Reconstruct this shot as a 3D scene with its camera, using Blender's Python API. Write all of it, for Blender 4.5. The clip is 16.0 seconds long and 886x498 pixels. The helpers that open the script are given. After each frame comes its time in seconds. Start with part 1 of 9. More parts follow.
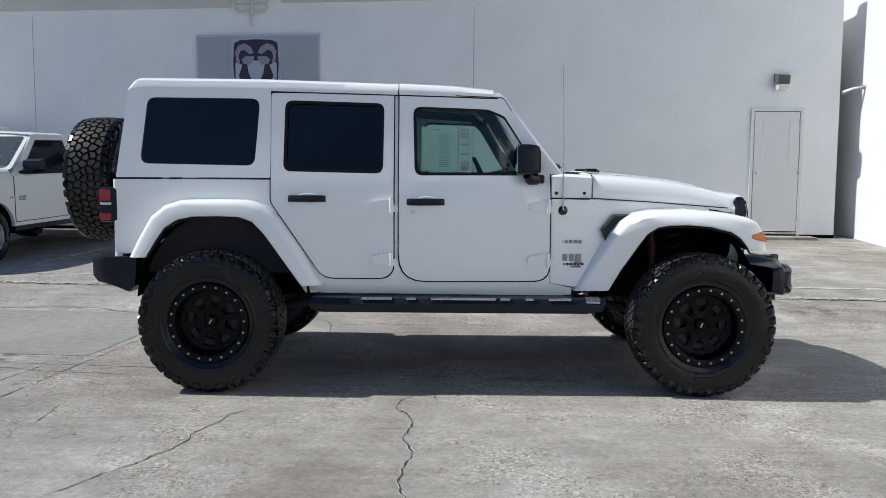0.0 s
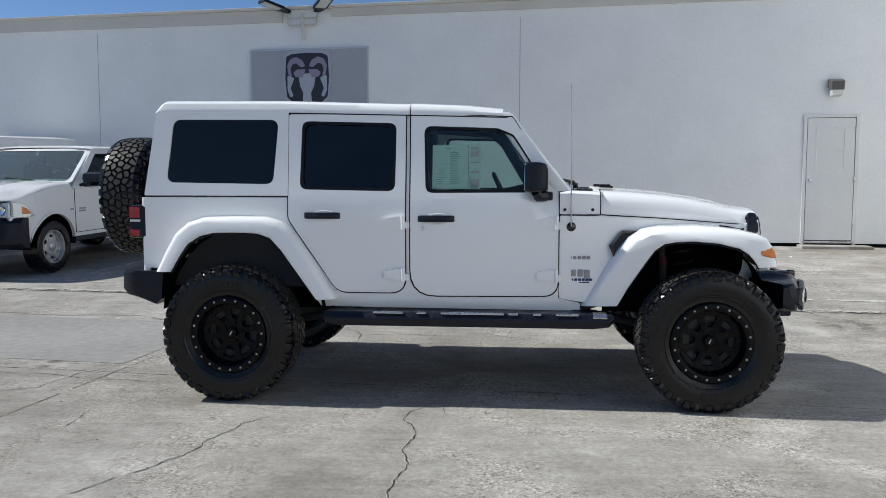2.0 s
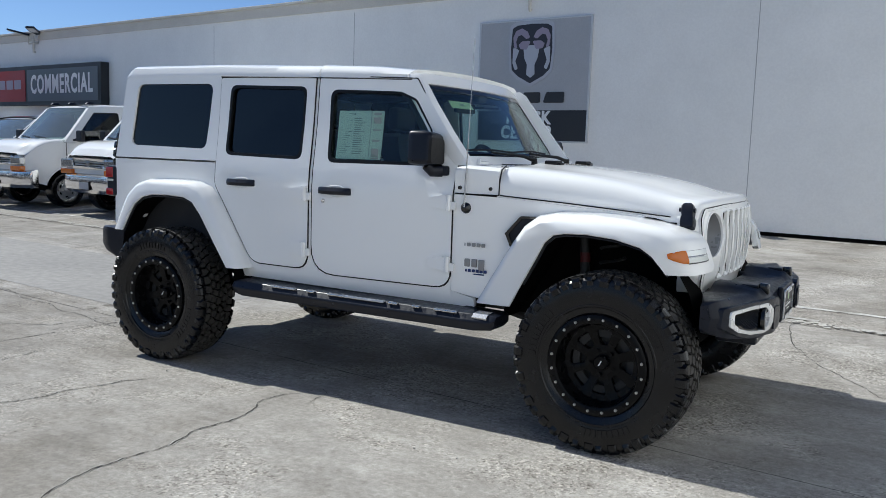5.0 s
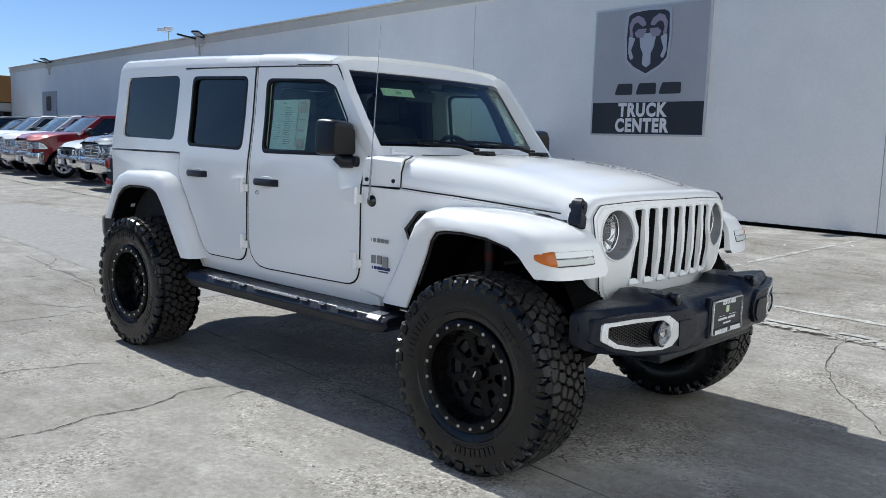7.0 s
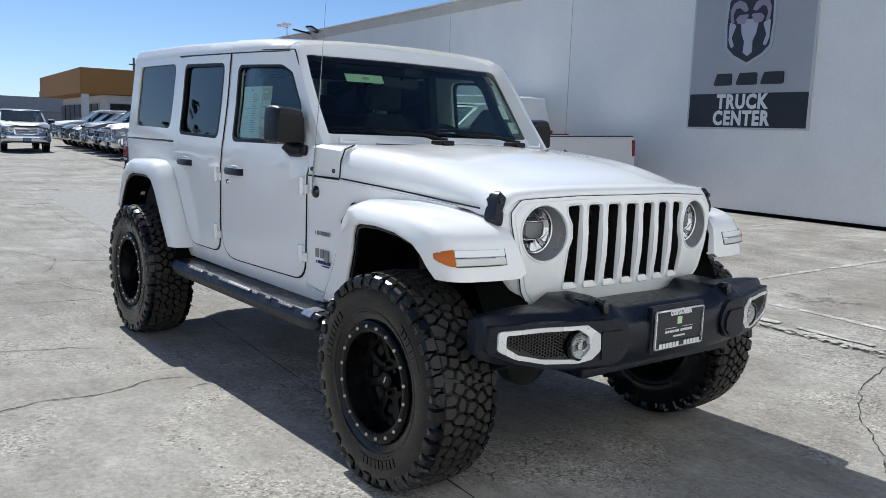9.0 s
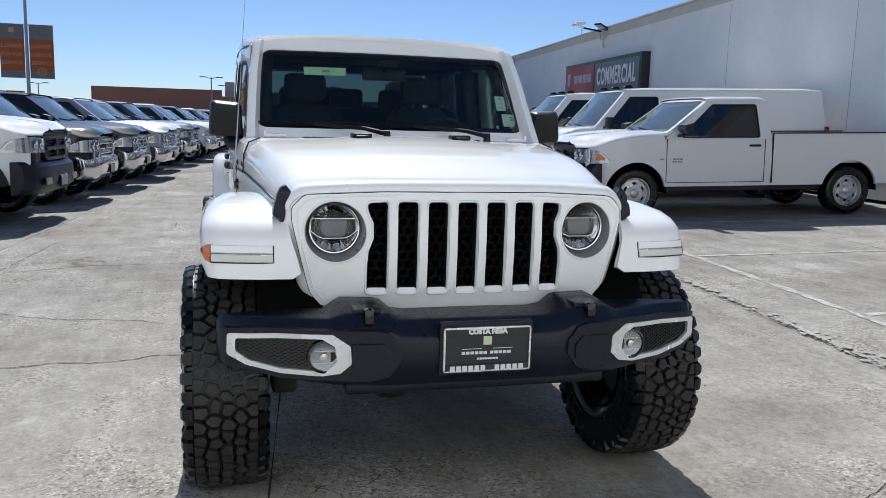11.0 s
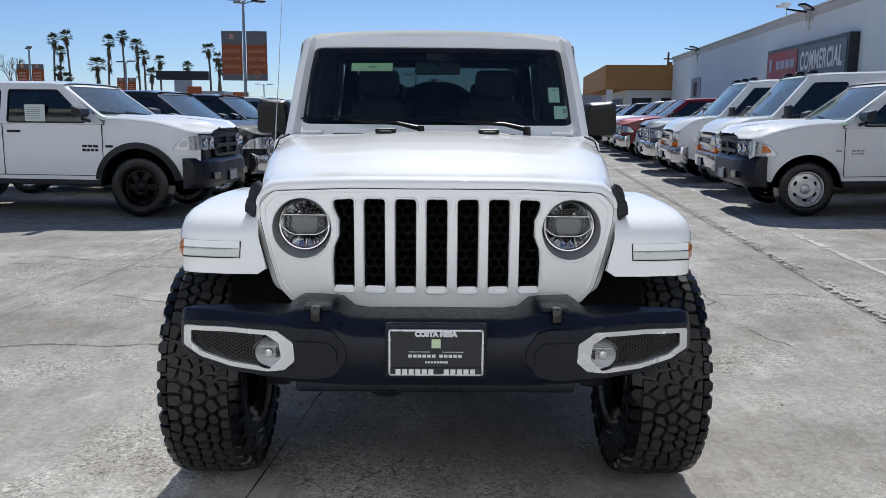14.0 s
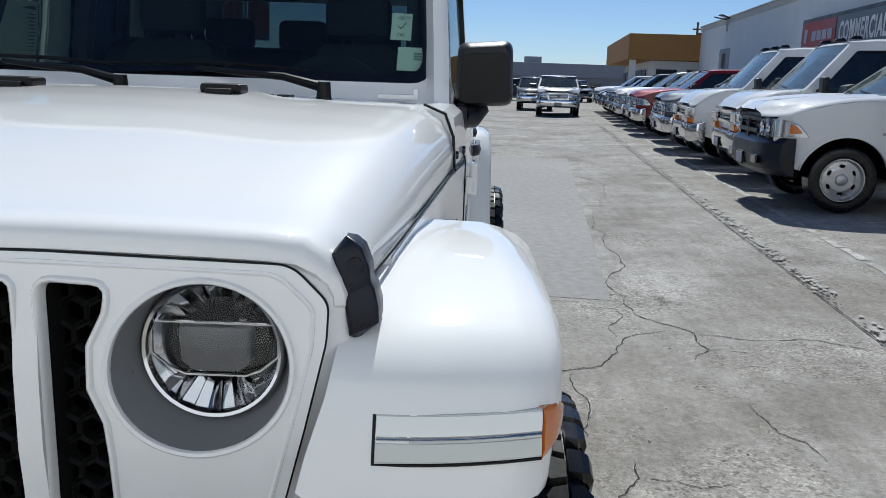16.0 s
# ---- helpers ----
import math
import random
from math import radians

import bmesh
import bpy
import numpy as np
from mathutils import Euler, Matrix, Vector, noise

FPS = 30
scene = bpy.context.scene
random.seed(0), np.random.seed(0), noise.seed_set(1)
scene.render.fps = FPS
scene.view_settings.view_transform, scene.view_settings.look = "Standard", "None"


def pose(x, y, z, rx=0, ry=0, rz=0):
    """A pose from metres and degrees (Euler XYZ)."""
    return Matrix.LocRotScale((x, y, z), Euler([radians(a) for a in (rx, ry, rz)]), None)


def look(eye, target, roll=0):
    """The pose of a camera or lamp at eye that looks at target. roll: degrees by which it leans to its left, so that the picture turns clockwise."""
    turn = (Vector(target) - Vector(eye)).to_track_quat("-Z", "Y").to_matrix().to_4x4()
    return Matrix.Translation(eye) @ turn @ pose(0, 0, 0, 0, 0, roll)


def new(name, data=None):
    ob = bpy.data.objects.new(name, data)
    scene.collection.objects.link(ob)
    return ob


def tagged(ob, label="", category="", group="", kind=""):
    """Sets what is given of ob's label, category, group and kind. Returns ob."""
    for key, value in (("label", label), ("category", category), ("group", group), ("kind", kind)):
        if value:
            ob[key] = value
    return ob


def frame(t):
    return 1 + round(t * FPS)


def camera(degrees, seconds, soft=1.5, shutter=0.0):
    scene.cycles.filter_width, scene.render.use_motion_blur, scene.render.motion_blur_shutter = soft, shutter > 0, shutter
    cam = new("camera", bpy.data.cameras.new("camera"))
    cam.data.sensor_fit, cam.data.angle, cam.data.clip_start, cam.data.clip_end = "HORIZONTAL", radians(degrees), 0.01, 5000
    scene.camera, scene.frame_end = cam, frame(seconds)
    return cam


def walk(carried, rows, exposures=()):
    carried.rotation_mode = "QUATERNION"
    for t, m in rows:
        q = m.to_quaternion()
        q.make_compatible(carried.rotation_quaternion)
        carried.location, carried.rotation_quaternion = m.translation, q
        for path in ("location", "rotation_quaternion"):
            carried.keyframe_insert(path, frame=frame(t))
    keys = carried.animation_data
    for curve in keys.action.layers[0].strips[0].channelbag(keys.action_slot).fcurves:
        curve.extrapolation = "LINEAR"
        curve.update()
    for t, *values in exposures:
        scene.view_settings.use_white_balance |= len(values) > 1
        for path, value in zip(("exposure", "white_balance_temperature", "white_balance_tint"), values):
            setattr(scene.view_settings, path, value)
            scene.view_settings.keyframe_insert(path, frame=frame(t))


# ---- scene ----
cam = camera(56.5, 16.0, soft=0.85)
PATH = [
    (0, (0.002, -5.924, 1.336), (-0.029, -3.932, 1.159), 0.3),
    (0.5, (0.11, -5.957, 1.339), (0.024, -3.965, 1.176), 0.1),
    (1, (0.159, -5.957, 1.343), (0.044, -3.967, 1.187), -0.1),
    (1.5, (0.197, -5.986, 1.363), (0.055, -3.997, 1.206), -0.1),
    (2, (0.351, -6.03, 1.414), (0.163, -4.045, 1.249), 0.0),
    (2.5, (0.653, -5.874, 1.386), (0.381, -3.901, 1.209), 0.2),
    (3, (1.086, -5.719, 1.395), (0.695, -3.767, 1.208), 0.3),
    (3.5, (1.536, -5.552, 1.404), (1.001, -3.635, 1.206), 0.7),
    (4, (1.948, -5.286, 1.412), (1.257, -3.421, 1.202), 0.9),
    (4.2, (2.139, -5.179, 1.408), (1.384, -3.34, 1.193), 1.2),
    (6.3, (3.459, -3.847, 1.416), (2.197, -2.314, 1.171), 1.7),
    (6.5, (3.558, -3.761, 1.411), (2.27, -2.252, 1.163), 1.7),
    (7, (3.738, -3.6, 1.422), (2.398, -2.137, 1.169), 1.8),
    (7.5, (3.793, -3.533, 1.424), (2.419, -2.102, 1.167), 2.0),
    (8, (3.862, -3.449, 1.424), (2.449, -2.056, 1.164), 2.1),
    (8.5, (3.966, -3.165, 1.401), (2.496, -1.835, 1.134), 2.2),
    (9, (4.149, -2.754, 1.423), (2.596, -1.525, 1.146), 2.1),
    (9.5, (4.4, -2.319, 1.448), (2.745, -1.232, 1.163), 1.9),
    (10, (4.573, -1.834, 1.454), (2.817, -0.922, 1.165), 1.7),
    (10.2, (4.655, -1.637, 1.445), (2.86, -0.805, 1.152), 1.7),
    (12.3, (4.846, -0.046, 1.454), (2.873, 0.067, 1.149), 1.0),
    (12.5, (4.845, -0.032, 1.458), (2.87, 0.049, 1.151), 0.9),
    (13, (4.839, -0.035, 1.461), (2.863, 0.0, 1.15), 0.7),
    (13.5, (4.831, -0.028, 1.458), (2.856, -0.008, 1.143), 0.5),
    (14, (4.81, 0.008, 1.463), (2.837, 0.026, 1.137), 0.5),
    (14.5, (4.591, 0.117, 1.432), (2.62, 0.139, 1.093), 0.6),
    (15, (4.045, 0.306, 1.441), (2.078, 0.331, 1.083), 1.0),
    (15.5, (3.484, 0.585, 1.438), (1.52, 0.596, 1.06), 1.4),
    (16, (2.859, 0.805, 1.414), (0.9, 0.771, 1.013), 2.0),
]
EXPOSURES = [(0.0, 0.48, 6200, 6), (4.0, 0.52, 6150, 5), (7.0, 0.59, 6050, 5), (10.0, 0.56, 6100, 6), (13.0, 0.44, 6100, 8), (15.0, 0.38, 6050, 6), (16.0, 0.27, 6000, 5)]
walk(cam, [(t, look(eye, target, roll)) for t, eye, target, roll in PATH], EXPOSURES)

# ---- daylight ----
SUN_ELEV, SUN_AZ = 47.0, 176.0          # degrees; azimuth of the sun counted from +x towards +y
world = bpy.data.worlds.new("sky")
scene.world = world
world.use_nodes = True
wt = world.node_tree
wt.nodes.clear()
w_out = wt.nodes.new("ShaderNodeOutputWorld")
w_bg = wt.nodes.new("ShaderNodeBackground")
w_sky = wt.nodes.new("ShaderNodeTexSky")
w_sky.sky_type = "NISHITA"
w_sky.sun_disc = False
w_sky.sun_elevation = radians(SUN_ELEV)
w_sky.sun_rotation = radians(90.0 - SUN_AZ)
w_sky.altitude = 0.0
w_sky.air_density, w_sky.dust_density, w_sky.ozone_density = 0.75, 0.25, 2.4
w_bg.inputs["Strength"].default_value = 0.068
w_tint = wt.nodes.new("ShaderNodeMix")
w_tint.data_type, w_tint.blend_type = "RGBA", "MULTIPLY"
w_tint.inputs[0].default_value = 1.0
w_tint.inputs[7].default_value = (0.75, 0.84, 1.0, 1.0)          # clear spring air, a deep blue
wt.links.new(w_sky.outputs["Color"], w_tint.inputs[6])
wt.links.new(w_tint.outputs[2], w_bg.inputs["Color"])
wt.links.new(w_bg.outputs["Background"], w_out.inputs["Surface"])

sun_data = bpy.data.lights.new("sun", "SUN")
sun_data.energy, sun_data.angle, sun_data.color = 3.6, radians(0.55), (1.0, 0.95, 0.88)
sun = new("sun", sun_data)
sun.matrix_world = look((math.cos(radians(SUN_AZ)) * 30, math.sin(radians(SUN_AZ)) * 30, 30 * math.tan(radians(SUN_ELEV))), (0, 0, 0))


# ---- tools ----
LOT = radians(-5.5)                     # the lot's rows and wall are turned against the parked car


def lot(lx, ly, z=0.0):
    """Lot coordinates (along the wall, towards the wall) to the world."""
    return Vector((math.cos(LOT) * lx - math.sin(LOT) * ly, math.sin(LOT) * lx + math.cos(LOT) * ly, z))


GUTTER, WALL = 3.05, 9.45


def ground_z(ly):
    """The lot rises gently towards the wall."""
    return max(0.0, min((ly - 1.6) * 0.0485, 0.08 + (ly - GUTTER - 0.2) * 0.0290))


def smoothed(me, angle=38):
    for p in me.polygons:
        p.use_smooth = True
    me.set_sharp_from_angle(angle=radians(angle))


def part(name, bm, material, parent=None, label="", m=None, smooth=True, angle=38):
    """Links a bmesh as one mesh object under a thing or a part."""
    me = bpy.data.meshes.new(name)
    bmesh.ops.recalc_face_normals(bm, faces=bm.faces)
    bm.to_mesh(me)
    bm.free()
    if smooth:
        smoothed(me, angle)
    mats = material if isinstance(material, (list, tuple)) else [material]
    for mt in mats:
        me.materials.append(mt)
    ob = new(name, me)
    if smooth:
        wn = ob.modifiers.new("weighted_normal", "WEIGHTED_NORMAL")
        wn.keep_sharp, wn.weight = True, 80
    if parent is not None:
        ob.parent = parent
    if m is not None:
        ob.matrix_basis = m
    if label:
        ob["label"] = label
    return ob


def again(ob, m, parent=None):
    """One more object on the same mesh."""
    o = new(ob.name.split(".")[0], ob.data)
    o.parent = parent if parent is not None else ob.parent
    o.matrix_basis = m
    if ob.get("label"):
        o["label"] = ob["label"]
    return o


def empty(name, m, label, category, group="", kind=""):
    ob = new(name)
    ob.empty_display_size = 0.1
    ob.matrix_basis = m
    return tagged(ob, label, category, group, kind)


def box(bm, c, s, bevel=0.0, m=None, seg=2):
    r = bmesh.ops.create_cube(bm, size=1.0, matrix=Matrix.Translation(c) @ Matrix.Diagonal((*s, 1)))
    if bevel > 0:
        es = list({e for v in r["verts"] for e in v.link_edges})
        b = bmesh.ops.bevel(bm, geom=es, offset=bevel, segments=seg, profile=0.5, affect="EDGES", clamp_overlap=True)
        vs = list({v for f in b["faces"] for v in f.verts})
    else:
        vs = r["verts"]
    if m is not None:
        bmesh.ops.transform(bm, matrix=m, verts=[v for v in vs])
    return vs


def frame_axes(d):
    d = Vector(d).normalized()
    a = Vector((0, 0, 1)) if abs(d.z) < 0.9 else Vector((1, 0, 0))
    u = d.cross(a).normalized()
    return d, u, d.cross(u)


def cyl(bm, p0, p1, r0, r1=None, seg=16, caps=True):
    r1 = r0 if r1 is None else r1
    p0, p1 = Vector(p0), Vector(p1)
    d, u, w = frame_axes(p1 - p0)
    rings = []
    for p, r in ((p0, r0), (p1, r1)):
        rings.append([bm.verts.new(p + (u * math.cos(a) + w * math.sin(a)) * r) for a in (math.tau * i / seg for i in range(seg))])
    for i in range(seg):
        bm.faces.new((rings[0][i], rings[0][(i + 1) % seg], rings[1][(i + 1) % seg], rings[1][i]))
    if caps:
        bm.faces.new(rings[0][::-1])
        bm.faces.new(rings[1])


def tube(bm, pts, r, seg=10, radii=None):
    """A round bar along a polyline."""
    pts = [Vector(p) for p in pts]
    rings = []
    u_prev = None
    for i, p in enumerate(pts):
        d = (pts[min(i + 1, len(pts) - 1)] - pts[max(i - 1, 0)]).normalized()
        if u_prev is None:
            d, u, w = frame_axes(d)
        else:
            u = (u_prev - d * u_prev.dot(d)).normalized()
            w = d.cross(u)
        u_prev = u
        rr = radii[i] if radii else r
        rings.append([bm.verts.new(p + (u * math.cos(a) + w * math.sin(a)) * rr) for a in (math.tau * k / seg for k in range(seg))])
    for a, b in zip(rings, rings[1:]):
        for k in range(seg):
            bm.faces.new((a[k], a[(k + 1) % seg], b[(k + 1) % seg], b[k]))
    bm.faces.new(rings[0][::-1])
    bm.faces.new(rings[-1])


def loft(bm, rings, closed=True, caps=True):
    """Skins rings of equal length."""
    vs = [[bm.verts.new(p) for p in r] for r in rings]
    n = len(vs[0])
    for a, b in zip(vs, vs[1:]):
        for k in range(n if closed else n - 1):
            bm.faces.new((a[k], a[(k + 1) % n], b[(k + 1) % n], b[k]))
    if closed and caps:
        bm.faces.new(vs[0][::-1])
        bm.faces.new(vs[-1])
    return vs


def lathe(bm, prof, seg=48, axis="y", c=(0, 0, 0), closed=False):
    """Turns a profile of (radius, offset along the axis)."""
    c = Vector(c)
    rings = []
    for r, o in prof:
        ring = []
        for i in range(seg):
            a = math.tau * i / seg
            q = {"y": (r * math.cos(a), o, r * math.sin(a)), "x": (o, r * math.cos(a), r * math.sin(a)), "z": (r * math.cos(a), r * math.sin(a), o)}[axis]
            ring.append(bm.verts.new(c + Vector(q)))
        rings.append(ring)
    pairs = list(zip(rings, rings[1:])) + ([(rings[-1], rings[0])] if closed else [])
    for a, b in pairs:
        for k in range(seg):
            bm.faces.new((a[k], a[(k + 1) % seg], b[(k + 1) % seg], b[k]))
    return rings


def rounded(pts, radii, n=5):
    """A closed outline with rounded corners. radii: one number or one for each corner."""
    if not isinstance(radii, (list, tuple)):
        radii = [radii] * len(pts)
    out = []
    k = len(pts)
    for i in range(k):
        p, a, b = Vector(pts[i]).to_2d(), Vector(pts[i - 1]).to_2d(), Vector(pts[(i + 1) % k]).to_2d()
        r = radii[i]
        if r <= 0:
            out.append(p)
            continue
        da, db = (a - p), (b - p)
        la, lb = da.length, db.length
        da, db = da / la, db / lb
        half = math.acos(max(-1, min(1, da.dot(db)))) / 2
        t = min(r / max(math.tan(half), 1e-4), la * 0.48, lb * 0.48)
        p0, p1 = p + da * t, p + db * t
        for j in range(n + 1):
            s = j / n
            out.append((p0 * (1 - s) ** 2) + (p * 2 * s * (1 - s)) + (p1 * s * s))
    return out


def panel(bm, outline, holes=(), thick=0.02, place=None, cuts=(), bevel=0.0):
    """A sheet with holes, cut in the plane (u, v) and laid on place(u, v, depth); cuts: lines ('u'|'v', value) along which it may bend."""
    edges = []
    for loop in (outline, *holes):
        vs = [bm.verts.new((p[0], p[1], 0)) for p in loop]
        for i in range(len(vs)):
            edges.append(bm.edges.new((vs[i], vs[(i + 1) % len(vs)])))
    geo = bmesh.ops.triangle_fill(bm, edges=edges, use_beauty=True, use_dissolve=False)
    faces = [g for g in geo["geom"] if isinstance(g, bmesh.types.BMFace)]
    for ax, val in cuts:
        verts = list({v for f in faces for v in f.verts})
        es = list({e for f in faces for e in f.edges})
        r = bmesh.ops.bisect_plane(bm, geom=verts + es + faces, plane_co=(val, 0, 0) if ax == "u" else (0, val, 0), plane_no=(1, 0, 0) if ax == "u" else (0, 1, 0))
        faces = [g for g in r["geom"] if isinstance(g, bmesh.types.BMFace)]
    verts = list({v for f in faces for v in f.verts})
    rim = [e for e in {e for f in faces for e in f.edges} if len([f for f in e.link_faces if f in set(faces)]) == 1]
    uv = {v: (v.co.x, v.co.y) for v in verts}
    back = {v: bm.verts.new((0, 0, 0)) for v in verts}
    for f in list(faces):
        bm.faces.new([back[v] for v in reversed(f.verts)])
    for e in rim:
        a, b = e.verts
        bm.faces.new((a, b, back[b], back[a]))
    rimv = {v for e in rim for v in e.verts}
    for v in verts:
        v.co = Vector(place(*uv[v], 0.0))
        back[v].co = Vector(place(*uv[v], thick))
    if bevel > 0:
        fs = set(faces)
        bmesh.ops.bevel(bm, geom=[e for e in rim if e.is_valid], offset=bevel, segments=2, profile=0.5, affect="EDGES", clamp_overlap=True)


# ---- materials ----
def mat(name, color, rough=0.5, metal=0.0, coat=0.0, spec=0.5, emit=None, emit_strength=0.0, trans=0.0, ior=1.45):
    m = bpy.data.materials.new(name)
    m.use_nodes = True
    b = m.node_tree.nodes["Principled BSDF"]
    b.inputs["Base Color"].default_value = (*color, 1)
    b.inputs["Roughness"].default_value = rough
    b.inputs["Metallic"].default_value = metal
    b.inputs["Coat Weight"].default_value = coat
    b.inputs["Coat Roughness"].default_value = 0.04
    b.inputs["Specular IOR Level"].default_value = spec
    b.inputs["Transmission Weight"].default_value = trans
    b.inputs["IOR"].default_value = ior
    if emit:
        b.inputs["Emission Color"].default_value = (*emit, 1)
        b.inputs["Emission Strength"].default_value = emit_strength
    return m


def nd(m, kind, **props):
    n = m.node_tree.nodes.new(kind)
    for k, v in props.items():
        if k in ("operation", "blend_type", "data_type", "feature", "noise_dimensions", "distance", "voronoi_dimensions"):
            if k == "operation":
                n.operation = v
            elif k == "blend_type":
                n.blend_type = v
            elif k == "data_type":
                n.data_type = v
            elif k == "feature":
                n.feature = v
        else:
            n.inputs[k].default_value = v
    return n


def lk(m, a, b):
    m.node_tree.links.new(a, b)


def bsdf(m):
    return m.node_tree.nodes["Principled BSDF"]


def coords(m, scale=(1, 1, 1)):
    t = m.node_tree.nodes.new("ShaderNodeTexCoord")
    mp = m.node_tree.nodes.new("ShaderNodeMapping")
    mp.inputs["Scale"].default_value = scale
    lk(m, t.outputs["Object"], mp.inputs["Vector"])
    return mp.outputs["Vector"]


def ramp(m, fac, stops):
    r = m.node_tree.nodes.new("ShaderNodeValToRGB")
    e = r.color_ramp.elements
    while len(e) < len(stops):
        e.new(0.5)
    for el, (p, c) in zip(e, stops):
        el.position = p
        el.color = (*c, 1) if len(c) == 3 else c
    lk(m, fac, r.inputs["Fac"])
    return r.outputs["Color"]


def noise_tex(m, vec, scale, detail=4.0, rough=0.55):
    n = nd(m, "ShaderNodeTexNoise", Scale=scale, Detail=detail, Roughness=rough)
    lk(m, vec, n.inputs["Vector"])
    return n.outputs["Fac"]


def mixc(m, fac, a, b, blend="MIX"):
    n = m.node_tree.nodes.new("ShaderNodeMix")
    n.data_type = "RGBA"
    n.blend_type = blend
    for sock, val in ((n.inputs[0], fac), (n.inputs[6], a), (n.inputs[7], b)):
        if isinstance(val, (int, float)):
            sock.default_value = val
        elif isinstance(val, tuple):
            sock.default_value = (*val, 1)
        else:
            lk(m, val, sock)
    return n.outputs[2]


def bump(m, height, strength=0.3, dist=0.01):
    n = nd(m, "ShaderNodeBump", Strength=strength, Distance=dist)
    lk(m, height, n.inputs["Height"])
    lk(m, n.outputs["Normal"], bsdf(m).inputs["Normal"])


def grained(name, color, rough, scale=60.0, amount=0.12, bump_s=0.15, metal=0.0, coat=0.0, rough_var=0.1, dist=0.002, spec=0.5):
    """A surface with fine grain, large mottling and relief."""
    m = mat(name, color, rough, metal, coat, spec)
    v = coords(m)
    fine, large = noise_tex(m, v, scale, 5), noise_tex(m, v, scale / 25, 3)
    dark = tuple(c * (1 - amount * 2) for c in color)
    lite = tuple(min(1, c * (1 + amount * 2)) for c in color)
    col = ramp(m, fine, [(0.3, dark), (0.7, lite)])
    col2 = ramp(m, large, [(0.3, dark), (0.7, lite)])
    lk(m, mixc(m, 0.5, col, col2), bsdf(m).inputs["Base Color"])
    rr = ramp(m, large, [(0.3, (rough - rough_var,) * 3), (0.7, (rough + rough_var,) * 3)])
    lk(m, rr, bsdf(m).inputs["Roughness"])
    if bump_s:
        bump(m, fine, bump_s, dist)
    return m


def glass(name, tint, alpha_mix, rough=0.0, dust_haze=0.0):
    """A dark or clear automotive pane: part see-through tint, part mirror gloss."""
    m = bpy.data.materials.new(name)
    m.use_nodes = True
    nt = m.node_tree
    nt.nodes.clear()
    out = nt.nodes.new("ShaderNodeOutputMaterial")
    tr = nt.nodes.new("ShaderNodeBsdfTransparent")
    tr.inputs["Color"].default_value = (*tint, 1)
    gl = nt.nodes.new("ShaderNodeBsdfGlossy")
    gl.inputs["Roughness"].default_value = rough
    gl.inputs["Color"].default_value = (1, 1, 1, 1)
    lw = nt.nodes.new("ShaderNodeLayerWeight")
    lw.inputs["Blend"].default_value = 0.5
    pw = nt.nodes.new("ShaderNodeMath")
    pw.operation = "POWER"
    pw.inputs[1].default_value = 4.0
    ma = nt.nodes.new("ShaderNodeMath")
    ma.operation = "MULTIPLY_ADD"
    ma.inputs[1].default_value, ma.inputs[2].default_value = 0.65, alpha_mix
    nt.links.new(lw.outputs["Facing"], pw.inputs[0])
    nt.links.new(pw.outputs[0], ma.inputs[0])
    mx = nt.nodes.new("ShaderNodeMixShader")
    nt.links.new(ma.outputs[0], mx.inputs["Fac"])
    nt.links.new(tr.outputs["BSDF"], mx.inputs[1])
    nt.links.new(gl.outputs["BSDF"], mx.inputs[2])
    if dust_haze:
        # a thin pale diffuse film on the pane, imitating sun haze and dust
        df = nt.nodes.new("ShaderNodeBsdfDiffuse")
        df.inputs["Color"].default_value = (0.72, 0.74, 0.74, 1)
        md = nt.nodes.new("ShaderNodeMixShader")
        md.inputs["Fac"].default_value = dust_haze
        nt.links.new(mx.outputs["Shader"], md.inputs[1])
        nt.links.new(df.outputs["BSDF"], md.inputs[2])
        mx = md
    nt.links.new(mx.outputs["Shader"], out.inputs["Surface"])
    return m


def car_paint(name, color, dust_haze=0.03, metal=0.0):
    m = mat(name, color, 0.5, metal, 1.0, 0.05)
    v = coords(m)
    n = noise_tex(m, v, 3.0, 6, 0.65)
    dirty = tuple(c * 0.86 + d * 0.06 for c, d in zip(color, (0.5, 0.45, 0.38)))
    lk(m, ramp(m, n, [(0.35, color), (0.75, tuple(a * (1 - dust_haze * 3) + b * dust_haze * 3 for a, b in zip(color, dirty)))]), bsdf(m).inputs["Base Color"])
    f = noise_tex(m, v, 500.0, 2)
    bump(m, f, 0.015, 0.001)
    return m


WHITE = car_paint("white_paint", (0.885, 0.885, 0.875))
WHITE_OLD = car_paint("fleet_white_paint", (0.80, 0.80, 0.79), 0.06)
GREY_PAINT = car_paint("silver_paint", (0.36, 0.37, 0.39), 0.03, 0.5)
DARK_PAINT = car_paint("black_blue_paint", (0.012, 0.014, 0.02))
BLUE_PAINT = car_paint("grey_blue_paint", (0.06, 0.075, 0.1), 0.03, 0.3)
RED_PAINT = car_paint("red_paint", (0.19, 0.007, 0.013), 0.0, 0.2)
PLASTIC = grained("black_textured_plastic", (0.0065, 0.0085, 0.0160), 0.36, 900, 0.12, 0.06, spec=0.38)
PLASTIC_GREY = grained("weathered_black_plastic", (0.013, 0.0125, 0.0125), 0.55, 700, 0.15, 0.25, spec=0.3)
GLOSS_BLACK = mat("gloss_black", (0.006, 0.006, 0.007), 0.14, 0, 0.5)
SATIN_BLACK = grained("satin_black_wheel_paint", (0.004, 0.004, 0.0045), 0.26, 300, 0.1, 0.03, spec=0.15)
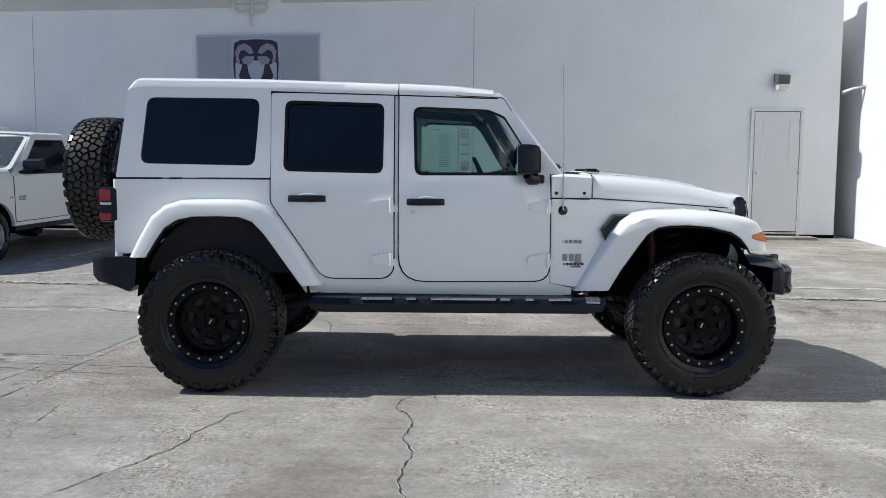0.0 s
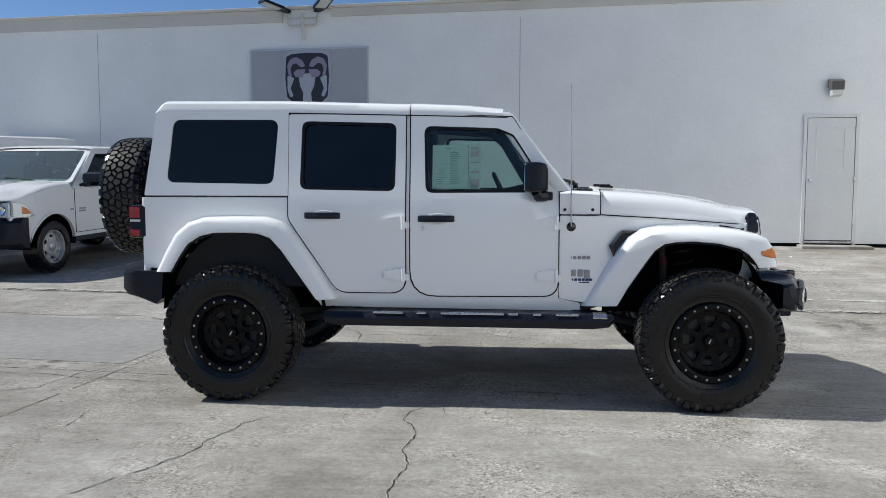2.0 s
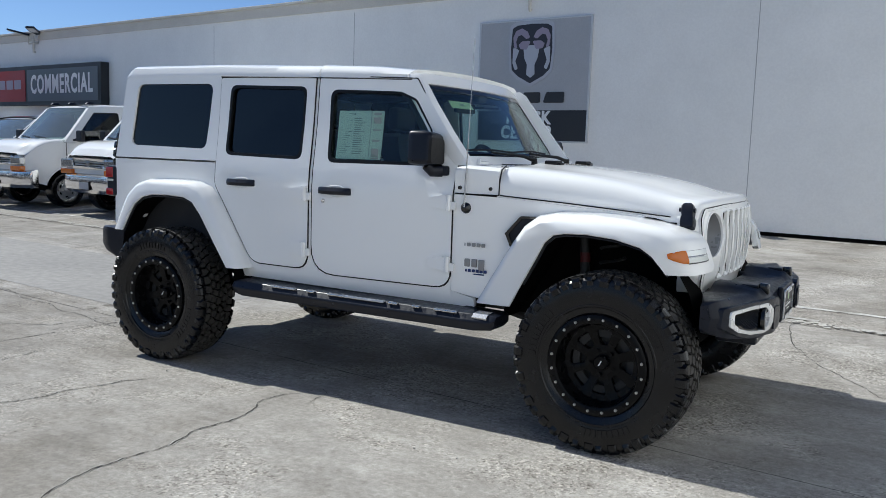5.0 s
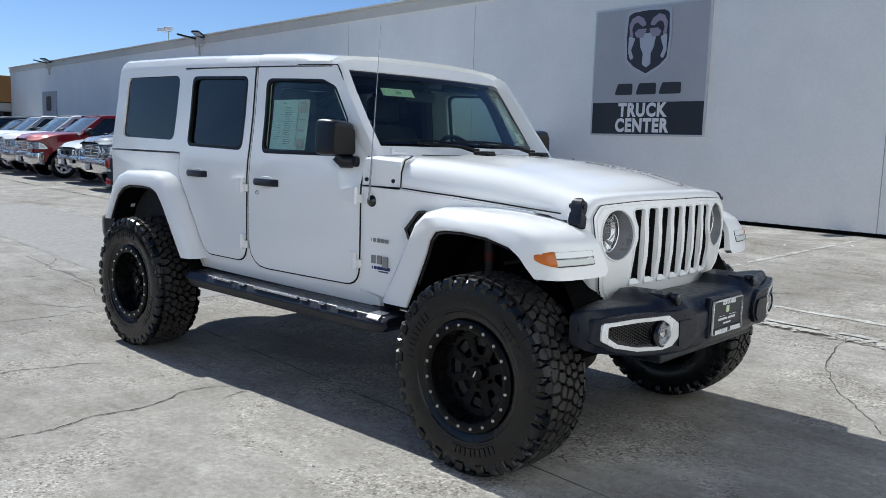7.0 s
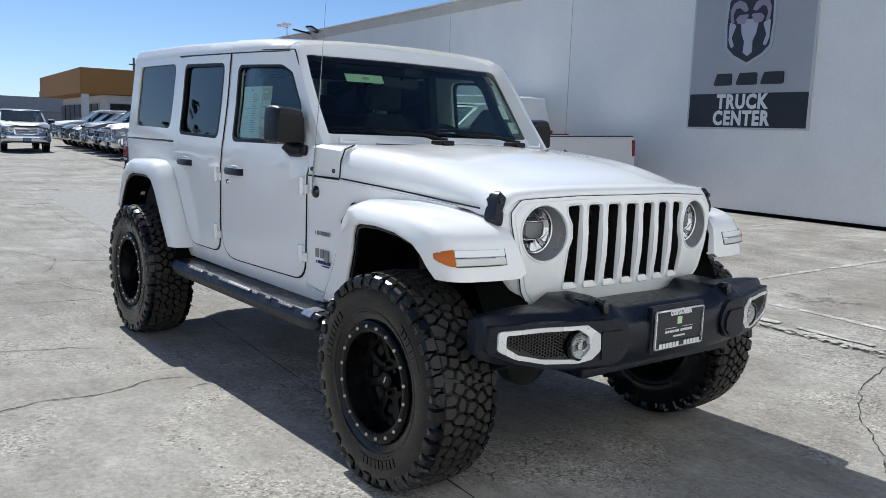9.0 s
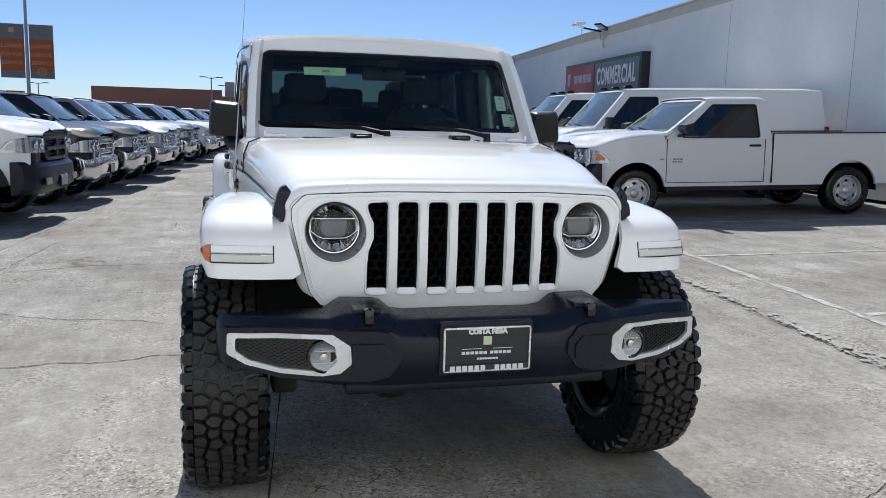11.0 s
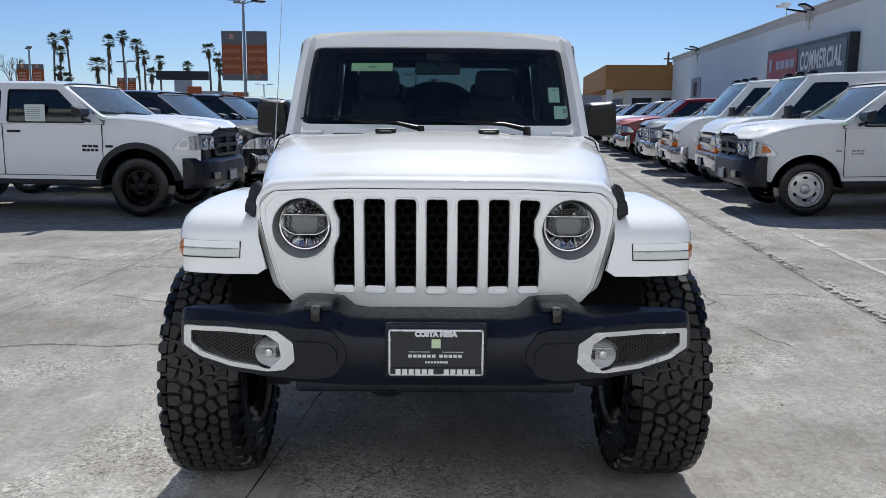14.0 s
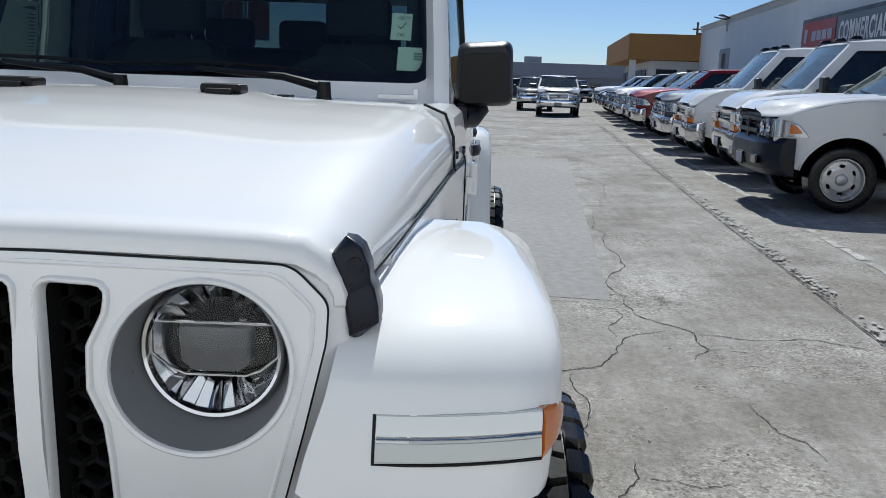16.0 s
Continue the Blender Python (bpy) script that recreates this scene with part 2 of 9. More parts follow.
DARK_VOID = mat("underbody_black", (0.004, 0.004, 0.004), 0.9, spec=0.05)
PROJ = mat("smoked_projector", (0.10, 0.10, 0.105), 0.12, 0.0, 0.8)
# bright metal of the step ends; on the pads it imitates glints
STEP_METAL_GLINT = grained("step_metal_and_glint", (0.55, 0.55, 0.56), 0.25, 60, 0.1, 0.05, 0.9)
UNDER = grained("underbody_metal", (0.02, 0.02, 0.02), 0.65, 80, 0.2, 0.2)
CHROME = mat("chrome", (0.75, 0.75, 0.76), 0.12, 1.0)
SILVER = grained("silver_painted_trim", (0.76, 0.77, 0.78), 0.26, 200, 0.02, 0.0, 0.55)
BEZEL_GREY = grained("satin_grey_bezel", (0.27, 0.275, 0.285), 0.35, 300, 0.03, 0.0, 0.2)
HEAD_UNIT = mat("clear_headlamp_unit", (0.42, 0.43, 0.44), 0.15, 0.75, 1.0)
STEEL = grained("silver_steel_wheel", (0.48, 0.48, 0.49), 0.30, 90, 0.1, 0.05, 0.7)
BOLT = mat("zinc_bolt", (0.55, 0.54, 0.52), 0.35, 0.9)
RUBBER = grained("dressed_tyre_rubber", (0.0035, 0.0035, 0.0045), 0.24, 220, 0.25, 0.15, 0, 0, 0.07, spec=0.45)
RUBBER_TREAD = grained("dusty_tyre_tread", (0.036, 0.034, 0.032), 0.55, 90, 0.3, 0.3, 0, 0, 0.1, spec=0.25)
RUBBER_SEAL = mat("rubber_seal", (0.004, 0.004, 0.0045), 0.45, spec=0.3)
AMBER = mat("amber_lens", (0.62, 0.15, 0.004), 0.12, 0, 0.6)
SHOCK_RED = grained("dirty_red_paint", (0.07, 0.006, 0.008), 0.6, 90, 0.2, 0.1)
RED_LENS = mat("red_lens", (0.30, 0.008, 0.012), 0.14, 0, 0.6)
LAMP_LENS = mat("clear_lamp_lens", (0.62, 0.64, 0.60), 0.14, 0, 0.8)
LED_LENS = mat("white_led_lens", (0.86, 0.88, 0.86), 0.10, 0.0, 0.9)
GREY_LENS = mat("grey_lamp_reflector", (0.32, 0.33, 0.34), 0.22, 0.7, 0.6)
DRL_BODY = mat("daytime_lamp_cover", (0.55, 0.56, 0.54), 0.14, 0.25, 0.8)
DASH = grained("grey_dashboard", (0.34, 0.34, 0.33), 0.8, 100, 0.1, 0.1)
CABIN = grained("grey_cloth_cabin", (0.11, 0.11, 0.115), 0.8, 200, 0.15, 0.1)
PAPER = grained("window_sticker_paper", (0.72, 0.78, 0.72), 0.7, 80, 0.03, 0.0)
PAPER_INK = mat("printed_grey", (0.28, 0.31, 0.30), 0.8)
GREEN_PAPER = grained("pale_green_paper", (0.55, 0.66, 0.42), 0.7, 80, 0.04, 0.0)
INTERIOR = grained("dark_cloth_and_vinyl", (0.02, 0.02, 0.022), 0.7, 300, 0.2, 0.2)
INTERIOR_GREY = grained("grey_headliner", (0.12, 0.12, 0.125), 0.85, 300, 0.1, 0.1)
BADGE = mat("brushed_badge", (0.30, 0.30, 0.31), 0.3, 0.8)
BADGE_BLUE = mat("badge_dark_blue", (0.02, 0.04, 0.14), 0.4)
TINT = glass("privacy_glass", (0.07, 0.08, 0.095), 0.035)
TINT_REAR = glass("rear_privacy_glass", (0.30, 0.34, 0.36), 0.04)
CLEAR = glass("clear_car_glass", (0.80, 0.88, 0.85), 0.03)
LENS_GLASS = glass("lamp_cover_glass", (0.95, 0.96, 0.97), 0.03)
CAR_GLASS = glass("lightly_tinted_car_glass", (0.30, 0.33, 0.34), 0.06)
# the last value mixes in pale diffuse colour for the glare haze
WS_GLASS = glass("pickup_windscreen_glass", (0.72, 0.83, 0.80), 0.05, 0.0, 0.05)
MIRROR_GLASS = mat("mirror_glass", (0.85, 0.87, 0.9), 0.01, 1.0)


# ---- ground ----
def concrete():
    m = mat("weathered_concrete", (0.33, 0.31, 0.285), 0.85, spec=0.3)
    v = coords(m)
    big, mid = noise_tex(m, v, 0.35, 5, 0.6), noise_tex(m, v, 1.9, 6, 0.65)
    fine, grit = noise_tex(m, v, 28, 6, 0.7), noise_tex(m, v, 170, 3, 0.6)
    c1 = ramp(m, big, [(0.3, (0.30, 0.287, 0.268)), (0.55, (0.40, 0.384, 0.358)), (0.75, (0.49, 0.474, 0.446))])
    c2 = ramp(m, mid, [(0.30, (0.255, 0.238, 0.218)), (0.5, (0.41, 0.39, 0.36)), (0.70, (0.58, 0.558, 0.525))])
    c = mixc(m, 0.55, c1, c2)
    c = mixc(m, 0.6, c, ramp(m, fine, [(0.32, (0.5, 0.485, 0.46)), (0.66, (1.08, 1.08, 1.08))]), "MULTIPLY")
    # pale scoured blotches and broad grey-brown stains
    scour = ramp(m, noise_tex(m, v, 0.75, 9, 0.72), [(0.53, (0, 0, 0)), (0.64, (1, 1, 1))])
    c = mixc(m, scour, c, mixc(m, 0.40, c, (0.66, 0.64, 0.61)))
    stain = ramp(m, noise_tex(m, v, 0.42, 7, 0.68), [(0.36, (0.66, 0.63, 0.59)), (0.52, (1, 1, 1))])
    c = mixc(m, 0.8, c, stain, "MULTIPLY")
    # worn patches lay the aggregate bare: dark and pale flecks
    wear = ramp(m, noise_tex(m, v, 0.9, 7, 0.7), [(0.46, (0.12, 0.12, 0.12)), (0.58, (1, 1, 1))])
    fleck = nd(m, "ShaderNodeTexVoronoi", Scale=85.0)
    lk(m, v, fleck.inputs["Vector"])
    fl = ramp(m, fleck.outputs["Color"], [(0.16, (0.40, 0.38, 0.36)), (0.34, (0.95, 0.94, 0.92)), (0.66, (1.0, 1.0, 1.0)), (0.86, (1.6, 1.57, 1.52))])
    c = mixc(m, wear, c, mixc(m, 0.85, c, fl, "MULTIPLY"))
    pit = ramp(m, noise_tex(m, v, 55.0, 5, 0.75), [(0.36, (0.42, 0.40, 0.38)), (0.45, (1, 1, 1))])
    c = mixc(m, wear, c, mixc(m, 0.9, c, pit, "MULTIPLY"))
    # crazed patches: short broken hairlines and pits
    warp = nd(m, "ShaderNodeMix", data_type="VECTOR")
    warp.inputs[0].default_value = 0.06
    wob = nd(m, "ShaderNodeTexNoise", Scale=9.0, Detail=4.0)
    lk(m, v, wob.inputs["Vector"])
    lk(m, v, warp.inputs[4])
    lk(m, wob.outputs["Color"], warp.inputs[5])
    net = nd(m, "ShaderNodeTexVoronoi", Scale=8.5, feature="DISTANCE_TO_EDGE")
    lk(m, warp.outputs[1], net.inputs["Vector"])
    hair = ramp(m, net.outputs["Distance"], [(0.012, (0.28, 0.26, 0.24)), (0.035, (1, 1, 1))])
    crazed = ramp(m, noise_tex(m, v, 0.85, 3, 0.6), [(0.57, (0, 0, 0)), (0.66, (1, 1, 1))])
    broken = ramp(m, noise_tex(m, v, 5.5, 5, 0.7), [(0.48, (0, 0, 0)), (0.56, (1, 1, 1))])
    c = mixc(m, mixc(m, 1.0, crazed, broken, "MULTIPLY"), c, mixc(m, 0.9, c, hair, "MULTIPLY"))
    # rubbed streaks along the aisle
    streak = noise_tex(m, coords(m, (0.5, 3.2, 1.0)), 2.6, 6, 0.65)
    c = mixc(m, 0.6, c, ramp(m, streak, [(0.32, (0.74, 0.73, 0.71)), (0.62, (1.06, 1.06, 1.06))]), "MULTIPLY")
    c = mixc(m, 0.5, c, ramp(m, grit, [(0.35, (0.5, 0.49, 0.48)), (0.6, (1.05, 1.05, 1.05))]), "MULTIPLY")
    # dark oil spots
    spot = nd(m, "ShaderNodeTexVoronoi", Scale=0.55)
    lk(m, v, spot.inputs["Vector"])
    blot = noise_tex(m, v, 6.0, 4, 0.7)
    mul = nd(m, "ShaderNodeMath", operation="ADD")
    lk(m, spot.outputs["Distance"], mul.inputs[0])
    lk(m, blot, mul.inputs[1])
    c = mixc(m, 1.0, c, ramp(m, mul.outputs[0], [(0.50, (0.5, 0.48, 0.46)), (0.62, (1, 1, 1))]), "MULTIPLY")
    lk(m, c, bsdf(m).inputs["Base Color"])
    add = nd(m, "ShaderNodeMath", operation="ADD")
    lk(m, fine, add.inputs[0])
    lk(m, grit, add.inputs[1])
    bump(m, add.outputs[0], 0.5, 0.005)
    return m


CONCRETE = concrete()
STUCCO = grained("pale_grey_painted_stucco", (0.84, 0.835, 0.81), 0.85, 30, 0.03, 0.25, 0, 0, 0.05, 0.004)
STUCCO_WHITE = grained("white_painted_stucco", (0.73, 0.735, 0.73), 0.85, 45, 0.03, 0.25, 0, 0, 0.05, 0.004)
TRIM_CREAM = grained("cream_fascia_paint", (0.62, 0.59, 0.53), 0.8, 30, 0.05, 0.15)
ORANGE = grained("orange_stucco", (0.40, 0.20, 0.065), 0.85, 30, 0.06, 0.15)
SIGN_GREY = grained("grey_printed_sign_face", (0.40, 0.41, 0.43), 0.5, 40, 0.04, 0.0)
SIGN_DARK = grained("charcoal_sign_face", (0.022, 0.024, 0.028), 0.45, 40, 0.08, 0.0)
SIGN_WHITE = mat("white_letter_face", (0.74, 0.74, 0.74), 0.5)
SIGN_EDGE = mat("aluminium_sign_edge", (0.60, 0.60, 0.60), 0.4, 0.6)
SIGN_RED = grained("faded_red_sign_face", (0.30, 0.03, 0.03), 0.5, 20, 0.1, 0.0)
LINE_WHITE = mat("worn_white_line_paint", (0.62, 0.61, 0.58), 0.8, spec=0.3)
lv = coords(LINE_WHITE)
rub = ramp(LINE_WHITE, noise_tex(LINE_WHITE, lv, 7.0, 9, 0.78), [(0.42, (0.60, 0.59, 0.56)), (0.56, (0.34, 0.325, 0.30))])
lk(LINE_WHITE, mixc(LINE_WHITE, 0.5, rub, ramp(LINE_WHITE, noise_tex(LINE_WHITE, lv, 60, 4, 0.7), [(0.35, (0.45, 0.44, 0.42)), (0.6, (1, 1, 1))]), "MULTIPLY"), bsdf(LINE_WHITE).inputs["Base Color"])

bm = bmesh.new()
XS = [-3000, -600, -200, -90, -60, -40, -25, -15, -8, -4, 0, 4, 8, 15, 30, 90, 600, 3000]
YS = [-3000, -600, -150, -50, -25, -12, -6, -3, 0, 1.6, 2.2, GUTTER - 0.2, GUTTER, GUTTER + 0.2, 4, 6, 8, WALL + 0.3, 14, 40, 200, 3000]
grid = [[bm.verts.new(lot(a, b, ground_z(min(b, WALL + 0.3)) - (0.012 if abs(b - GUTTER) < 0.01 else 0.0))) for a in XS] for b in YS]
for r0, r1 in zip(grid, grid[1:]):
    for i in range(len(XS) - 1):
        bm.faces.new((r0[i], r0[i + 1], r1[i + 1], r1[i]))
ground = part("ground", bm, CONCRETE, smooth=False)
tagged(ground, "weathered grey concrete parking lot with cracks and stains", "ground", kind="structure")

# ---- long building wall ----
WALL_E, WALL_W, WALL_H = 5.85, -45.2, 4.7
wall_m = Matrix.Translation(lot(0, 0)) @ Matrix.Rotation(LOT, 4, "Z")


def lotpart(name, bm, material, label="", category="", kind="", parent=None, **kw):
    """A part whose numbers are lot coordinates."""
    ob = part(name, bm, material, parent, m=wall_m if parent is None else None, **kw)
    return tagged(ob, label, category, kind=kind) if label else ob


bm = bmesh.new()
box(bm, ((WALL_E + WALL_W) / 2, WALL + 0.15, 2.35), (WALL_E - WALL_W, 0.3, 4.7))
wall = lotpart("wall_north", bm, STUCCO, "long pale grey painted stucco showroom wall", "wall", "structure", smooth=False)


# ---- wheels ----
def tyre_mesh(bm, R=0.44, width=0.30, rim_r=0.228, seg=72):
    """Tyre round the y axis, outer side at -y: carcass plus tread blocks."""
    h = width / 2
    prof = [(rim_r - 0.004, -h * 0.74), (rim_r + 0.012, -h * 0.84), (rim_r + 0.03, -h * 0.90), (R * 0.68, -h * 0.985), (R * 0.78, -h), (R * 0.86, -h * 0.985),
            (R * 0.925, -h * 0.94), (R * 0.948, -h * 0.86), (R * 0.952, -h * 0.5), (R * 0.953, 0.0)]
    prof = prof + [(r, -o) for r, o in prof[-2::-1]]
    lathe(bm, prof, seg, "y")
    if R > 0.42:
        # raised ring and moulded lettering blocks on both sidewalls
        for sg in (-1, 1):
            lathe(bm, [(R * 0.635, sg * h * 0.95), (R * 0.645, sg * h * 0.985), (R * 0.665, sg * h * 0.99), (R * 0.675, sg * h * 0.965)], seg, "y")
            for q, n in ((0.3, 9), (2.4, 7), (4.4, 9)):
                for k in range(n):
                    a = q + k * 0.085
                    w = 0.028 if k % 3 else 0.036
                    vs = [bm.verts.new((r * math.cos(aa), sg * o * h, r * math.sin(aa))) for r, o, aa in ((R * 0.70, 1.012, a - w), (R * 0.775, 1.022, a - w), (R * 0.775, 1.022, a + w), (R * 0.70, 1.012, a + w), (R * 0.69, 0.96, a - w - 0.006), (R * 0.785, 0.96, a - w - 0.006), (R * 0.785, 0.96, a + w + 0.006), (R * 0.69, 0.96, a + w + 0.006))]
                    for f in ((0, 1, 2, 3), (0, 4, 5, 1), (1, 5, 6, 2), (2, 6, 7, 3), (3, 7, 4, 0)):
                        bm.faces.new([vs[i] for i in f])


def cell(seed, others, y_lim, gap, reach):
    """The polygon of points nearer to seed than to the others, shrunk by half the gap."""
    poly = [Vector((seed.x - reach, -y_lim)), Vector((seed.x + reach, -y_lim)), Vector((seed.x + reach, y_lim)), Vector((seed.x - reach, y_lim))]
    for o in others:
        d = o - seed
        ln = d.length
        if ln < 1e-6 or ln > reach * 2:
            continue
        d = d / ln
        lim = seed.dot(d) + ln / 2 - gap / 2
        out = []
        for a, b in zip(poly, poly[1:] + poly[:1]):
            fa, fb = a.dot(d) - lim, b.dot(d) - lim
            if fa <= 0:
                out.append(a)
            if fa * fb < 0:
                out.append(a + (b - a) * (fa / (fa - fb)))
        poly = out
        if len(poly) < 3:
            break
    return poly


def tread_mesh(bm, R=0.44, width=0.30, N=54):
    """The raised blocks round the tread and shoulders: chunky interlocking polygons."""
    h = width / 2
    rnd = random.Random(5)
    around = math.tau * R
    base = R * 0.945

    def at(sx, y, r):
        a = sx / R
        return (r * math.cos(a), y, r * math.sin(a))

    seeds = []
    step = around / N
    for i in range(N):
        for c, y in enumerate((-0.60, -0.30, 0.0, 0.30, 0.60)):
            seeds.append(Vector((step * (i + 0.5 * (c % 2)) + rnd.uniform(-0.32, 0.32) * step, h * (y + rnd.uniform(-0.10, 0.10)))))
    ring = [Vector((q.x + k * around, q.y)) for k in (-1, 0, 1) for q in seeds]
    for q in seeds:
        near = [o for o in ring if abs(o.x - q.x) < 0.15]
        lo = cell(q, near, h * 0.73, 0.0115, 0.12)
        if len(lo) < 3:
            continue
        mid = sum(lo, Vector((0, 0))) / len(lo)
        hi = [p + (mid - p).normalized() * 0.0022 for p in lo]
        top = R - rnd.uniform(0.0, 0.0012)
        crown = lambda y: 0.010 * (y / h) ** 2
        a = [bm.verts.new(at(p.x, p.y, base)) for p in lo]
        b = [bm.verts.new(at(p.x, p.y, top - crown(p.y))) for p in hi]
        n = len(lo)
        for k in range(n):
            bm.faces.new((a[k], a[(k + 1) % n], b[(k + 1) % n], b[k]))
        bm.faces.new(b)
    # shoulder blocks, long and short in turn, run over the edge down the sidewall
    n_sh = 40
    st = math.tau / n_sh
    for i in range(n_sh):
        for sg in (-1, 1):
            a0 = st * (i + (0.5 if sg > 0 else 0.0))
            long = i % 2 == 0
            w0, w1 = 0.06 + rnd.uniform(0, 0.05), 0.90 - rnd.uniform(0, 0.05)
            skew = rnd.uniform(-0.02, 0.02)
            rows = [(0.755, R - 0.006, base), (0.90, R - 0.010, base), (0.985, R * 0.962, R * 0.93), (1.03 if long else 1.015, R * 0.925, R * 0.90), (1.025 if long else 1.005, R * (0.865 if long else 0.905), R * 0.86)]
            grid = []
            for yy, rt, rb in rows:
                narrow = 0.0 if yy < 0.95 else (0.06 if long else 0.16)
                line = []
                for aa, r in ((a0 + st * (w0 + narrow) - 0.006, rb), (a0 + st * (w0 + narrow) + 0.010, rt), (a0 + st * (w1 - narrow) - 0.010, rt), (a0 + st * (w1 - narrow) + 0.006, rb)):
                    yo = sg * h * (yy if r == rt else yy - (0.04 if yy > 0.95 else 0.0))
                    line.append(bm.verts.new((r * math.cos(aa + skew * yy), yo, r * math.sin(aa + skew * yy))))
                grid.append(line)
            for r0, r1 in zip(grid, grid[1:]):
                for k in range(3):
                    bm.faces.new((r0[k], r0[k + 1], r1[k + 1], r1[k])).material_index = 1
            for cap in (grid[0], grid[-1]):
                bm.faces.new(cap).material_index = 1


def arc(cx, cz, r, a0, a1, n):
    return [(cx + r * math.cos(a0 + (a1 - a0) * i / n), cz + r * math.sin(a0 + (a1 - a0) * i / n)) for i in range(n + 1)]


TYRE_OB = TREAD_OB = RIM_OB = BOLT_OB = DRUM_OB = None


def off_road_wheel(parent, m, label="black off-road wheel with a knobbly all-terrain tyre"):
    """A wheel whose outer face looks to local -y."""
    global TYRE_OB, TREAD_OB, RIM_OB, BOLT_OB, DRUM_OB
    wheel = new("wheel")
    wheel.empty_display_size = 0.1
    wheel.parent, wheel.matrix_basis = parent, m
    wheel["label"] = label
    ident = Matrix.Identity(4)
    if TYRE_OB is None:
        bm = bmesh.new()
        tyre_mesh(bm)
        TYRE_OB = part("tyre", bm, RUBBER, wheel, "black all-terrain tyre carcass", angle=30)
        bm = bmesh.new()
        tread_mesh(bm)
        TREAD_OB = tagged(part("tread", bm, [RUBBER_TREAD, RUBBER], wheel, "dusty knobbly tread blocks", smooth=False), kind="stuff")
        bm = bmesh.new()
        # lip ring, dished barrel, back
        lathe(bm, [(0.196, -0.112), (0.202, -0.139), (0.210, -0.1435), (0.236, -0.1435), (0.244, -0.138), (0.246, -0.126), (0.238, -0.11)], 72, "y")
        lathe(bm, [(0.200, -0.139), (0.197, -0.11), (0.188, -0.085), (0.184, -0.04), (0.182, 0.0), (0.186, 0.10), (0.222, 0.125)], 72, "y")
        # face: eight spokes between tapered windows
        n = 8
        holes = []
        for i in range(n):
            a = math.tau * (i + 0.5) / n
            w0, w1 = 0.15, 0.25
            pts = [(0.085 * math.cos(a - w0 * 1.3), 0.085 * math.sin(a - w0 * 1.3)), (0.165 * math.cos(a - w1), 0.165 * math.sin(a - w1)), (0.165 * math.cos(a + w1), 0.165 * math.sin(a + w1)), (0.085 * math.cos(a + w0 * 1.3), 0.085 * math.sin(a + w0 * 1.3))]
            holes.append(rounded(pts, 0.014, 3))
        panel(bm, arc(0, 0, 0.187, 0, math.tau * 71 / 72, 71), holes, 0.035, lambda u, v, d: (u, -0.060 + d + 0.02 * (1 - min(1, math.hypot(u, v) / 0.187)) ** 1.0 * 1.2, v), bevel=0.003)
        lathe(bm, [(0.0, -0.080), (0.030, -0.080), (0.036, -0.074), (0.038, -0.03)], 32, "y")
        for i in range(5):
            a = math.tau * i / 5 + 0.3
            cyl(bm, (0.062 * math.cos(a), -0.064, 0.062 * math.sin(a)), (0.062 * math.cos(a), -0.03, 0.062 * math.sin(a)), 0.010, seg=8)
        RIM_OB = part("rim", bm, SATIN_BLACK, wheel, "satin black dished alloy rim with eight spokes")
        bm = bmesh.new()
        lathe(bm, [(0.12, -0.035), (0.155, -0.035), (0.16, -0.03), (0.16, -0.01), (0.12, -0.01)], 40, "y", closed=True)
        box(bm, (0.0, 0.0, 0.145), (0.09, 0.06, 0.05), 0.008)
        # solid dark disc, added to keep the rim windows dark
        cyl(bm, (0, 0.0, 0), (0, 0.03, 0), 0.176, seg=40)
        DRUM_OB = part("brake_disc", bm, UNDER, wheel)
        bm = bmesh.new()
        lathe(bm, [(0.0, -0.150), (0.0055, -0.150), (0.0074, -0.1475), (0.0078, -0.1425)], 8, "y")
        BOLT_OB = part("bolt", bm, BOLT, wheel, "bare zinc bolt", m=Matrix.Translation((0.224, 0, 0)))
        start = 1
    else:
        again(TYRE_OB, ident, wheel)
        tagged(again(TREAD_OB, ident, wheel), kind="stuff")
        again(RIM_OB, ident, wheel)
        again(DRUM_OB, ident, wheel)
        start = 0
    for i in range(start, 20):
        a = math.tau * i / 20
        again(BOLT_OB, Matrix.Translation((0.224 * math.cos(a), 0, 0.224 * math.sin(a))), wheel)
    bm = bmesh.new()
    box(bm, (0, -0.0812, 0), (0.030, 0.002, 0.006), 0.0008)
    part("cap_badge", bm, SIGN_WHITE, wheel, "small white bar badge on the hub cap")
    return wheel


